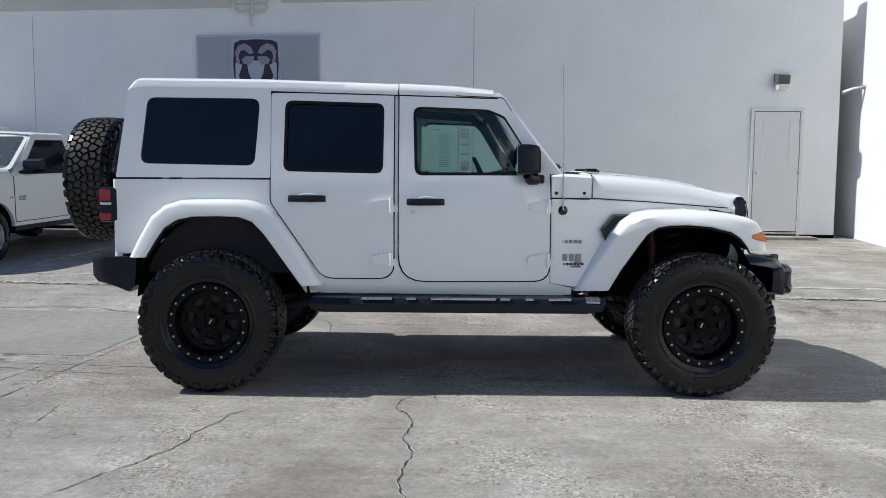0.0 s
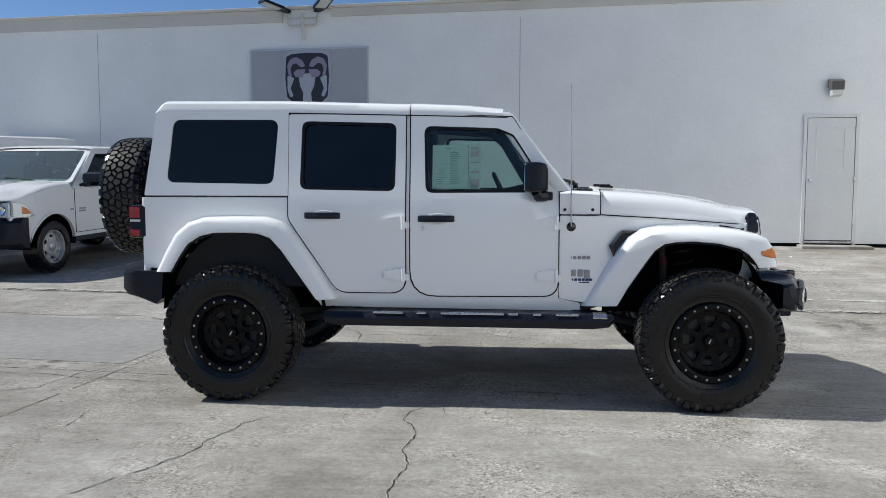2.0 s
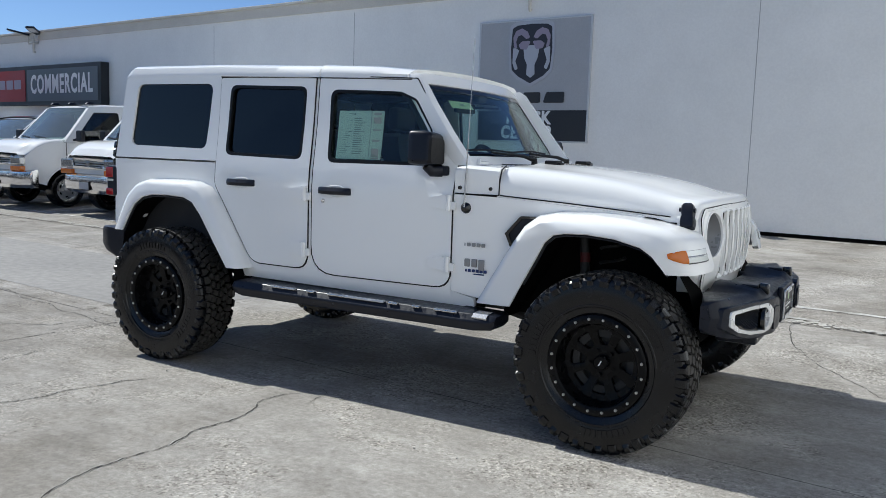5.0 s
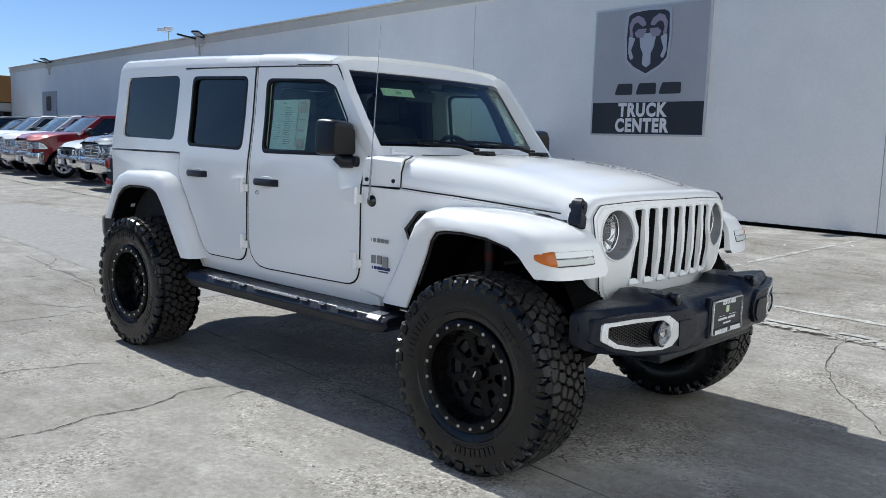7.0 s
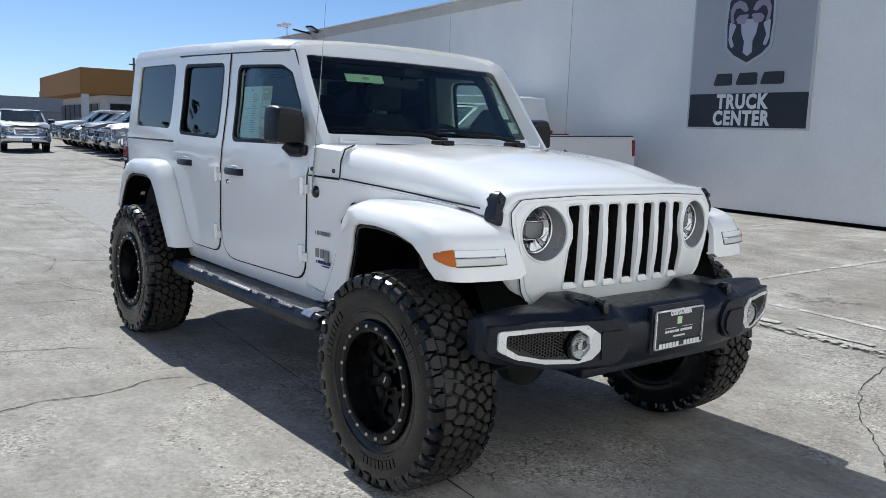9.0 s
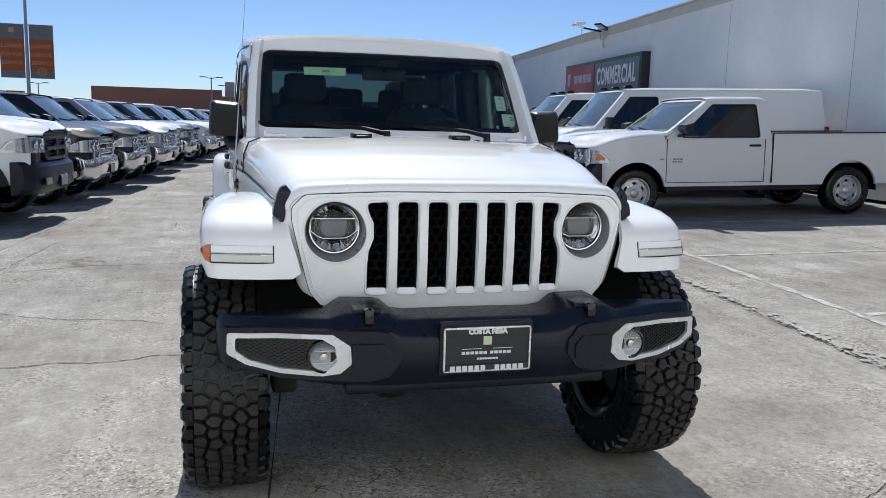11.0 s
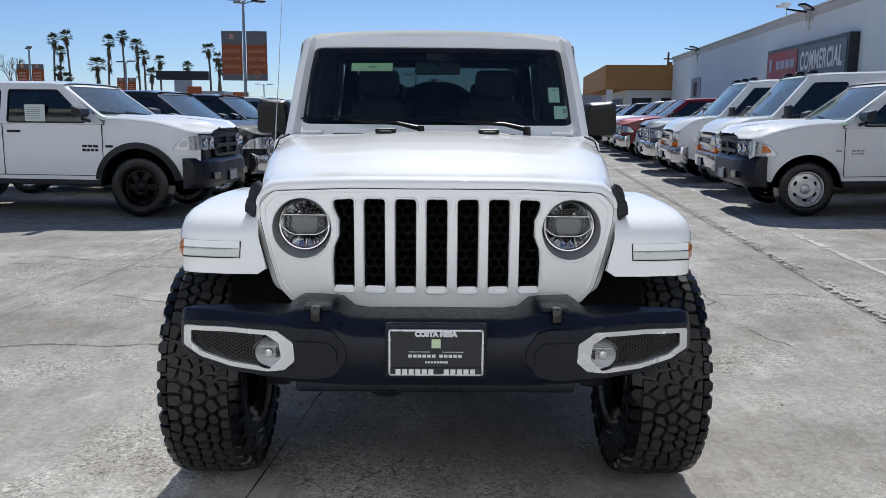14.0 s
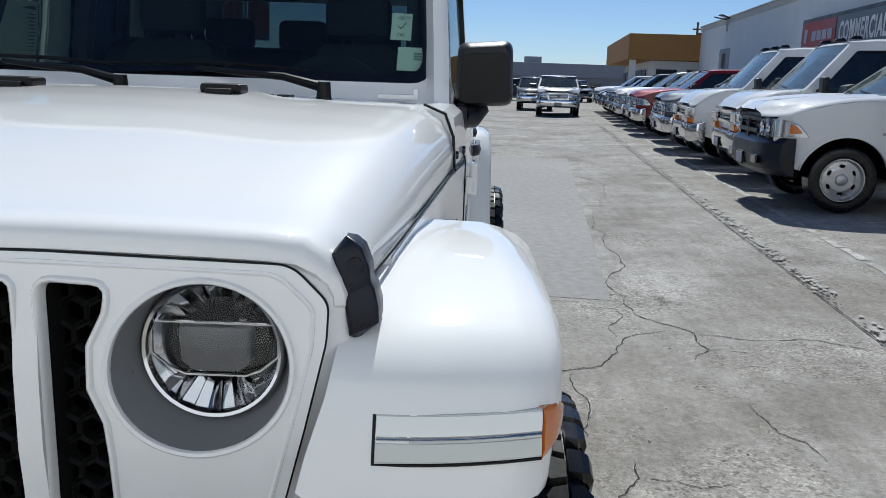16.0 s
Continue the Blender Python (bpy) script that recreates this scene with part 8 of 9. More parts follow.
    for xc in (xf, xr):
        pts = [(xc + ra * 1.02 * math.cos(a), R + ra * 1.02 * math.sin(a)) for a in (math.pi * i / 12 for i in range(13))]
        for s in (-1, 1):
            bm = bmesh.new()
            loft(bm, [[(px, s * (hw - 0.04), pz) for px, pz in pts], [(px, s * (hw - 0.40), pz) for px, pz in pts], [(px, s * (hw - 0.40), R) for px, pz in pts]], closed=False)
            part("wheel_liner", bm, DARK_VOID, root)
        road_wheel(root, Matrix.Translation((xc, -hw + 0.16, R)), R, 0.27, wheels)
        road_wheel(root, Matrix.Translation((xc, hw - 0.16, R)) @ Matrix.Rotation(math.pi, 4, "Z"), R, 0.27, wheels)
    for k, y in ((0, -0.30), (1, 0.32)):
        bm = bmesh.new()
        a, b = Vector(wsp(y, zb + 0.04, -0.012)), Vector(wsp(y - 0.52, zb + 0.075, -0.012))
        tube(bm, [a + Vector((0.05, 0.1, -0.03)), a, b], 0.010, 6)
        part("wiper", bm, PLASTIC, root)
    if p["kind"] == "van":
        # small clearance lamps over the windscreen
        for y in (-0.66, 0.0, 0.66):
            bm = bmesh.new()
            loft(bm, [[(p["wst"] - 0.10 + a, y - w, rf + 0.055), (p["wst"] - 0.10 + a, y + w, rf + 0.055), (p["wst"] - 0.10 + a, y + w * 0.7, rf + 0.06 + h), (p["wst"] - 0.10 + a, y - w * 0.7, rf + 0.06 + h)] for a, w, h in ((0.07, 0.03, 0.008), (0.03, 0.045, 0.04), (-0.07, 0.045, 0.05), (-0.10, 0.04, 0.02))])
            part("clearance_lamp", bm, PLASTIC, root)
    return root


SLOPE_G = 0.0288


def in_right_row(lx, nose_ly, p, k=0.96):
    """Nose out of the row under the wall, tail towards the wall."""
    c = nose_ly + (p["wb"] / 2 + p["fo"]) * k
    return Matrix.Translation(lot(lx, c, ground_z(c) + 0.002)) @ Matrix.Rotation(LOT - math.pi / 2, 4, "Z") @ Matrix.Rotation(SLOPE_G, 4, "Y") @ Matrix.Scale(k, 4)


def in_left_row(lx, nose_ly, p, k=0.96, turn=0.0):
    c = nose_ly - (p["wb"] / 2 + p["fo"]) * k
    return Matrix.Translation(lot(lx, c, 0.002)) @ Matrix.Rotation(LOT + math.pi / 2 + turn, 4, "Z") @ Matrix.Scale(k, 4)


RROW, LROW = "vehicles parked along the wall", "vehicles parked across the aisle"
vehicle("pickup_truck", "white single-cab work pickup with black bumper and steel wheels", "pickup truck", in_right_row(-7.55, 3.482, RAM), WHITE_OLD, RAM, "dark", PLASTIC, "steel", group=RROW)
vehicle("cargo_van", "white cargo van with chrome grille and amber lamps", "van", in_right_row(-10.30, 3.75, VAN), WHITE_OLD, VAN, "van", None, "steel", group=RROW)
vehicle("cargo_van", "white cargo van with chrome grille and amber lamps", "van", in_right_row(-13.05, 3.55, VAN), WHITE_OLD, VAN, "van", None, "steel", group=RROW)
vehicle("pickup_truck", "dark blue crew-cab pickup with chrome grille", "pickup truck", in_right_row(-15.80, 3.5, CREW), BLUE_PAINT, CREW, "chrome", None, "alloy", group=RROW)
vehicle("suv", "white sport utility car with dark grille", "car", in_right_row(-18.55, 3.8, SUVB), WHITE, SUVB, "dark", None, "alloy", group=RROW)
vehicle("pickup_truck", "red crew-cab pickup with chrome grille and bumper", "pickup truck", in_right_row(-21.30, 3.5, CREW), RED_PAINT, CREW, "chrome", None, "alloy", group=RROW)
vehicle("pickup_truck", "white crew-cab pickup with chrome grille", "pickup truck", in_right_row(-24.05, 3.6, CREW), WHITE, CREW, "chrome", None, "alloy", group=RROW)
vehicle("pickup_truck", "silver crew-cab pickup with chrome grille", "pickup truck", in_right_row(-26.80, 3.5, CREW), GREY_PAINT, CREW, "chrome", None, "alloy", group=RROW)
vehicle("suv", "dark grey sport utility car with black roof", "car", in_right_row(-29.60, 3.6, SUVB), DARK_PAINT, SUVB, "dark", None, "alloy", group=RROW)
for i, (pt, sp, nm, ct, lb) in enumerate(((BLUE_PAINT, CREW, "pickup_truck", "pickup truck", "blue-grey crew-cab pickup with chrome grille"), (GREY_PAINT, SUVB, "suv", "car", "silver sport utility car parked far down the row"), (DARK_PAINT, SUVB, "suv", "car", "black sport utility car parked far down the row"), (WHITE, CREW, "pickup_truck", "pickup truck", "white crew-cab pickup parked far down the row"))):
    vehicle(nm, lb, ct, in_right_row(-32.4 - 2.8 * i, 3.6, sp), pt, sp, "chrome", None, "alloy", group=RROW, detail=False)

left_truck = vehicle("pickup_truck", "white crew-cab pickup with black flares, grille and wheels", "pickup truck", in_left_row(-6.95, -3.648, LIFTED), WHITE, LIFTED, "dark", PLASTIC, "black", flares=PLASTIC, group=LROW)
bm = bmesh.new()
box(bm, (0.30, -0.962, 1.47), (0.30, 0.004, 0.24), 0.001)
sheet = part("window_sheet", bm, PAPER, left_truck, "printed paper sheet inside the door window")
bm = bmesh.new()
for k in range(6):
    box(bm, (0.28, -0.9655, 1.55 - 0.03 * k), (0.20, 0.002, 0.008))
part("print", bm, PAPER_INK, sheet)
left = [(DARK_PAINT, CREW, "black crew-cab pickup with chrome grille"), (DARK_PAINT, CREW, "black crew-cab pickup with chrome grille"), (GREY_PAINT, CREW, "silver crew-cab pickup with chrome grille"), (WHITE, CREW, "white crew-cab pickup with chrome grille"),
        (BLUE_PAINT, CREW, "blue-grey crew-cab pickup with chrome grille"), (WHITE, CREW, "white crew-cab pickup with chrome grille"), (GREY_PAINT, SUVB, "silver sport utility car in the row"), (DARK_PAINT, CREW, "black crew-cab pickup with chrome grille"),
        (WHITE, SUVB, "white sport utility car in the row"), (GREY_PAINT, CREW, "silver crew-cab pickup with chrome grille"), (RED_PAINT, SUVB, "red sport utility car in the row"), (WHITE, CREW, "white crew-cab pickup with chrome grille"), (DARK_PAINT, SUVB, "black sport utility car in the row"), (GREY_PAINT, CREW, "silver crew-cab pickup with chrome grille")]
rnd = random.Random(3)
for i, (pt, sp, lb) in enumerate(left):
    vehicle("pickup_truck" if sp is CREW else "suv", lb, "pickup truck" if sp is CREW else "car", in_left_row(-9.75 - 2.78 * i, -3.5 + rnd.uniform(-0.25, 0.2), sp, turn=rnd.uniform(-0.02, 0.02)), pt, sp, "chrome", None, "alloy", group=LROW, detail=i < 3)
# stragglers at the far end of the aisle
vehicle("pickup_truck", "silver crew-cab pickup standing in the far aisle", "pickup truck", Matrix.Translation(lot(-36.5, 1.7, 0.002)) @ Matrix.Rotation(LOT, 4, "Z") @ Matrix.Scale(0.96, 4), GREY_PAINT, CREW, "chrome", None, "alloy", group="")
vehicle("suv", "black sport utility car behind the far pickup", "car", Matrix.Translation(lot(-43.5, 0.6, 0.002)) @ Matrix.Rotation(LOT, 4, "Z"), DARK_PAINT, SUVB, "chrome", None, "alloy", group="", detail=False)
for i, (x, y, a, pt, sp) in enumerate(((-62, -8, 1.5, DARK_PAINT, CREW), (-66, -1, 1.6, DARK_PAINT, SUVB), (-64, 3.5, 0.2, BLUE_PAINT, SUVB), (-60, -16, 1.5, GREY_PAINT, SUVB))):
    vehicle("suv" if sp is SUVB else "pickup_truck", "dark car parked before the far warehouses", "car", Matrix.Translation(lot(x, y, 0.002)) @ Matrix.Rotation(LOT + a, 4, "Z"), pt, sp, "dark", None, "alloy", group="cars before the warehouses", detail=False)


# ---- lamp posts, banners, palms ----
BANNER = grained("orange_brown_banner", (0.42, 0.11, 0.035), 0.8, 8, 0.1, 0.05)
BANNER_TOP = grained("grey_banner_top", (0.20, 0.19, 0.19), 0.8, 8, 0.1, 0.05)
POLE = grained("grey_steel_pole", (0.34, 0.35, 0.36), 0.45, 20, 0.06, 0.05, 0.5)


def lamp_post(x, y, h=7.6, banner=(3.05, 5.6), half=1.08, heads=4, turn=0.0, words=False):
    """A lamp post; its banners hang either side, across y, facing +x."""
    lp = empty("lamp_post", Matrix.Translation((x, y, 0)), "tall steel lamp post with orange banners" if banner else "tall steel lamp post in the lot", "lamp post", "lamp posts")
    bm = bmesh.new()
    cyl(bm, (0, 0, 0), (0, 0, h), 0.09, 0.06, 12)
    cyl(bm, (0, 0, 0), (0, 0, 0.7), 0.28, seg=16)
    part("pole", bm, POLE, lp)
    for k in range(heads):
        a = math.tau * k / heads + 0.5 + turn
        d = Vector((math.cos(a), math.sin(a), 0))
        bm = bmesh.new()
        tube(bm, [Vector((0, 0, h - 0.15)), Vector((0, 0, h - 0.05)) + d * 0.25, Vector((0, 0, h)) + d * 0.45], 0.03, 6)
        arm = part("arm", bm, POLE, lp)
        bm = bmesh.new()
        box(bm, (0.75, 0, h + 0.03), (0.65, 0.36, 0.08), 0.03)
        part("lamp_head", bm, PLASTIC, arm, m=Matrix.Rotation(a, 4, "Z"))
    if banner:
        z0, z1 = banner
        zs, zl = z1 - (z1 - z0) * 0.27, z0 + (z1 - z0) * (0.13 if words else 0.0)
        for s in (-1, 1):
            ban = None
            for za, zb, ma, nm in ((zl, zs, BANNER, "banner"), (zs, z1, BANNER_TOP, "banner_head")) + (((z0, zl, BANNER_TOP, "banner_foot"),) if words else ()):
                bm = bmesh.new()
                n = 8
                rows = []
                for zz in (za, (za + zb) / 2, zb):
                    rows.append([(0.03 * math.sin(i * 0.9 + zz), s * (0.10 + (half - 0.10) * i / n), zz) for i in range(n + 1)])
                loft(bm, rows, closed=False)
                r = bmesh.ops.extrude_face_region(bm, geom=list(bm.faces))
                bmesh.ops.translate(bm, vec=(0.012, 0, 0), verts=[g for g in r["geom"] if isinstance(g, bmesh.types.BMVert)])
                bmesh.ops.recalc_face_normals(bm, faces=bm.faces)
                if ban is None:
                    ban = part(nm, bm, ma, lp, "faded orange-brown banner")
                else:
                    part(nm, bm, ma, ban, "grey field")
            mid = s * (0.10 + half) / 2
            if s < 0 or not words:
                bm = bmesh.new()
                box(bm, (0.06, mid, (zs + z1) / 2 + 0.05), (0.02, 0.22, 0.22), 0.004)
                part("emblem", bm, PALE_BAR, ban, "small pale square")
            else:
                bm = bmesh.new()
                tube(bm, [(0.055, mid + 0.17 * math.cos(a), zl - 0.02 + 0.17 * math.sin(a)) for a in (math.tau * i / 24 for i in range(25))], 0.016, 6)
                for k in (-1, 0, 1):
                    box(bm, (0.06, mid, zl - 0.02 + 0.08 * k), (0.02, 0.22 if k == 0 else 0.14, 0.03), 0.003)
                part("emblem", bm, PALE_BAR, ban, "round pale ring")
            if words:
                for k, w in enumerate(("LOANER", "CAR FOR", "SERVICE")):
                    t = text_mesh(w, 0.24)
                    xs_ = [v.co.x for v in t.verts]
                    cx = (min(xs_) + max(xs_)) / 2
                    sc = min(1.0, (half - 0.26) / (max(xs_) - min(xs_)))
                    bmesh.ops.transform(t, matrix=Matrix.Translation((0.06, mid, zs - 0.32 - 0.36 * k)) @ Matrix.Rotation(math.pi / 2, 4, "Z") @ Matrix.Rotation(math.pi / 2, 4, "X") @ Matrix.Diagonal((sc, 1, 1, 1)) @ Matrix.Translation((-cx, 0, 0)), verts=t.verts)
                    part("lettering", t, PALE_BAR, ban)
            else:
                for k in range(3):
                    bm = bmesh.new()
                    box(bm, (0.06, mid, zs - (zs - z0) * (0.28 + 0.22 * k)), (0.02, half * 0.55, (zs - z0) * 0.1), 0.003)
                    part("bar", bm, PALE_BAR, ban)
            for zz in (z0, z1):
                bm = bmesh.new()
                cyl(bm, (0, 0, zz), (0, s * (half + 0.02), zz), 0.015, seg=6)
                part("banner_arm", bm, POLE, ban)
    return lp


PALE_BAR = mat("banner_pale_bar", (0.66, 0.36, 0.22), 0.8)
lamp_post(-36.0, -9.27, 6.65, (2.93, 5.24), 1.09, 4, 0.0, True)
lamp_post(-55.0, -28.75, 5.7, (3.3, 4.6), 0.95, 2)
lamp_post(-60.0, -23.85, 5.1, (2.85, 3.9), 0.72, 2, 0.4)
lamp_post(-78.5, -2.06, 5.16, None, 0, 2, 1.1)
lamp_post(-78.5, -0.34, 4.40, None, 0, 2, 1.1)
lamp_post(-95.0, -20.5, 4.6, None, 0, 2, 1.1)

# small orange sign panels over the rows
for y0, y1, z0, z1 in ((-19.2, -18.1, 2.5, 3.3), (-15.7, -14.5, 2.4, 2.9)):
    op = empty("sign_panel", Matrix.Translation((-60, (y0 + y1) / 2, 0)), "small orange sign panel on a thin post", "sign", "orange sign panels")
    bm = bmesh.new()
    box(bm, (0, 0, (z0 + z1) / 2), (0.06, y1 - y0, z1 - z0), 0.01)
    part("panel", bm, BANNER, op)
    bm = bmesh.new()
    cyl(bm, (-0.06, 0, 0), (-0.06, 0, z1), 0.04, seg=8)
    part("post", bm, POLE, op)

# roadside display sign
ds = empty("display_sign", Matrix.Translation((-70.0, -22.5, 0)), "long dark display sign on a grey pedestal", "sign")
bm = bmesh.new()
box(bm, (0, 0, 4.52), (0.5, 4.6, 0.78), 0.03)
part("sign_box", bm, SIGN_DARK, ds)
bm = bmesh.new()
box(bm, (0, 0, 2.06), (0.4, 1.5, 4.12), 0.03)
part("pedestal", bm, SIGN_GREY, ds)
for x, y, wx, wy, hh in ((-88, -58, 10, 22, 4.2), (-76, -21.5, 6, 3.4, 3.0)):
    sb = empty("shop_building", Matrix.Translation((x, y, 0)), "low pale shop building behind the lot", "building")
    bm = bmesh.new()
    box(bm, (0, 0, hh / 2), (wx, wy, hh))
    part("wall", bm, STUCCO, sb)
    bm = bmesh.new()
    box(bm, (0, 0, hh + 0.1), (wx + 0.4, wy + 0.4, 0.3))
    part("roof_edge", bm, SIGN_GREY, sb)
    for k in range(int(wy / 3)):
        bm = bmesh.new()
        box(bm, (wx / 2 + 0.02, -wy / 2 + 1.8 + 3 * k, 2.0), (0.08, 1.6, 1.6))
        part("window", bm, GLOSS_BLACK, sb)

BARK = grained("palm_bark", (0.17, 0.14, 0.11), 0.95, 12, 0.25, 0.5)
FROND = grained("palm_frond", (0.075, 0.095, 0.045), 0.7, 6, 0.3, 0.0)
THATCH = grained("dry_palm_skirt", (0.15, 0.115, 0.07), 0.95, 10, 0.3, 0.4)


def palm(x, y, h, spread=1.7, skirt=1.0, seed=0):
    rd = random.Random(seed)
    pt = empty("palm_tree", Matrix.Translation((x, y, 0)), "tall fan palm with a shaggy crown against the sky", "tree", "row of palms")
    bm = bmesh.new()
    lean = rd.uniform(-0.5, 0.5)
    tube(bm, [(0, lean * t * t, h * t) for t in (0, 0.25, 0.5, 0.75, 1.0)], 0.2, 8, [0.24, 0.18, 0.15, 0.14, 0.15])
    part("trunk", bm, BARK, pt)
    top = Vector((0, lean, h))
    bm = bmesh.new()
    for k in range(46):
        az, el = rd.uniform(0, math.tau), rd.uniform(-0.7, 1.35)
        d = Vector((math.cos(az) * math.cos(el), math.sin(az) * math.cos(el), math.sin(el)))
        stem = rd.uniform(0.35, 0.6) * spread
        c = top + d * stem
        side_v = d.cross(Vector((0, 0, 1))).normalized()
        upv = side_v.cross(d)
        # a fan of narrow leaf blades
        for j in range(9):
            a = (j / 8 - 0.5) * 2.5
            tip_d = (d * math.cos(a) + side_v * math.sin(a)).normalized()
            ln = spread * rd.uniform(0.38, 0.55) * (1 - 0.25 * abs(a) / 1.25)
            mid = c + tip_d * ln * 0.55 + upv * 0.03
            tip = c + tip_d * ln - Vector((0, 0, rd.uniform(0.05, 0.28) * spread * 0.4))
            wv = tip_d.cross(upv).normalized() * 0.055 * spread * 0.6
            v = [bm.verts.new(q) for q in (c, mid + wv, tip, mid - wv)]
            bm.faces.new(v)
        v = [bm.verts.new(q) for q in (top, c + side_v * 0.02, c - side_v * 0.02)]
        bm.faces.new(v)
    part("crown", bm, FROND, pt, "fan-shaped green fronds", smooth=False)
    bm = bmesh.new()
    for k in range(70):
        az = rd.uniform(0, math.tau)
        z0 = h - rd.uniform(0.0, skirt)
        d = Vector((math.cos(az), math.sin(az), 0))
        b0 = Vector((0, lean, z0)) + d * 0.15
        tip = b0 + d * rd.uniform(0.25, 0.6) * min(1.0, spread / 1.7) + Vector((0, 0, -rd.uniform(0.5, 1.0)))
        wv = Vector((-d.y, d.x, 0)) * 0.10
        v = [bm.verts.new(q) for q in (b0 + wv, tip, b0 - wv)]
        bm.faces.new(v)
    part("dry_skirt", bm, THATCH, pt, "hanging dry fronds", smooth=False)
    return pt


PALMS = [(-54.3, 11.16, 1.25, 0.8), (-52.1, 11.7, 1.2, 0.8), (-54, 9.58, 1.1, 0.8), (-53.2, 6.7, 1.2, 0.8), (-52.3, 5.88, 1.1, 0.6), (-48.6, 7.72, 1.7, 2.4), (-46.6, 10.93, 1.3, 4), (-44.4, 11.7, 1.2, 0.8), (-42.5, 10.59, 1.35, 4.5), (-41.4, 9.04, 1.15, 0.8), (-40.7, 6.6, 1.2, 0.8), (-39.5, 8.43, 1.1, 0.8), (-35.3, 7.58, 1.1, 0.7), (-32.2, 10.06, 1.25, 0.8), (-30.9, 8.94, 1.15, 0.8), (-31.2, 7.35, 1, 0.6)]
for i, (y, h, sp, sk) in enumerate(PALMS):
    palm(-115 - (i % 3) * 0.5, y, h, sp, sk, i)

# bare tree at the lot's edge
bt = empty("bare_tree", Matrix.Translation((-60, -32.7, 0)), "leafless branching tree beyond the lot", "tree")
bm = bmesh.new()
rd = random.Random(12)
def limb(p, d, ln, r, depth):
    q = p + d * ln
    tube(bm, [p, p.lerp(q, 0.5) + Vector((rd.uniform(-1, 1), rd.uniform(-1, 1), 0)) * ln * 0.05, q], r, 5, [r, r * 0.8, r * 0.6])
    if depth > 0:
        for k in range(3):
            nd_ = (d + Vector((rd.uniform(-0.8, 0.8), rd.uniform(-0.8, 0.8), rd.uniform(-0.1, 0.5)))).normalized()
            limb(q, nd_, ln * rd.uniform(0.6, 0.8), r * 0.55, depth - 1)
limb(Vector((0, 0, 0)), Vector((0, 0, 1)), 2.1, 0.16, 5)
part("branches", bm, BARK, bt)

# telegraph pole by the orange building
tp = empty("utility_pole", Matrix.Translation((-60, 17.8, 0)), "wooden utility pole with a crossarm", "pole")
bm = bmesh.new()
cyl(bm, (0, 0, 0), (0, 0, 6.2), 0.12, 0.08, 10)
part("pole", bm, BARK, tp)
bm = bmesh.new()
box(bm, (0, 0, 5.7), (0.1, 0.7, 0.1), 0.01)
box(bm, (0.15, 0.15, 5.2), (0.25, 0.25, 0.5), 0.03)
part("crossarm", bm, BARK, tp)


# ---- cracks, joints, lines and patches on the lot ----
CRACK = grained("crack_dirt", (0.035, 0.032, 0.028), 0.95, 60, 0.3, 0.2)
SPALL = grained("spalled_pale_concrete", (0.40, 0.385, 0.355), 0.95, 40, 0.25, 0.5)


def ly_of(x, y):
    return -math.sin(LOT) * x + math.cos(LOT) * y


def on_ground(x, y, up=0.003):
    return Vector((x, y, ground_z(ly_of(x, y)) + up))


def ribbon(pts, width, seed, rough=0.10, gaps=0.0, levels=5, up=0.003):
    """A ragged strip along a polyline."""
    rd = random.Random(seed)
    p = [Vector(q).to_2d() for q in pts]
    for lv in range(levels):
        out = []
        for a, b in zip(p, p[1:]):
            d = b - a
            mid = (a + b) / 2 + Vector((-d.y, d.x)) * rd.uniform(-rough, rough)
            out += [a, mid]
        p = out + [p[-1]]
    bm = bmesh.new()
    prev = None
    n = len(p)
    for i, q in enumerate(p):
        d = (p[min(i + 1, n - 1)] - p[max(i - 1, 0)]).normalized()
        w = width * min(1.0, max(0.2, 0.62 + 0.66 * noise.noise(Vector((i * 0.37, seed * 1.7, 0.4))) + rd.uniform(-0.20, 0.20))) * min(1.0, 4 * min(i, n - 1 - i) / n + 0.15)
        nrm = Vector((-d.y, d.x)) * w / 2
        cur = (bm.verts.new(on_ground(q.x + nrm.x, q.y + nrm.y, up)), bm.verts.new(on_ground(q.x - nrm.x, q.y - nrm.y, up)))
        if prev and (gaps <= 0 or noise.noise(Vector((i * 0.41, seed * 1.3, 7.7))) < 0.58 - 1.1 * gaps):
            bm.faces.new((prev[0], prev[1], cur[1], cur[0]))
        prev = cur
    return bm


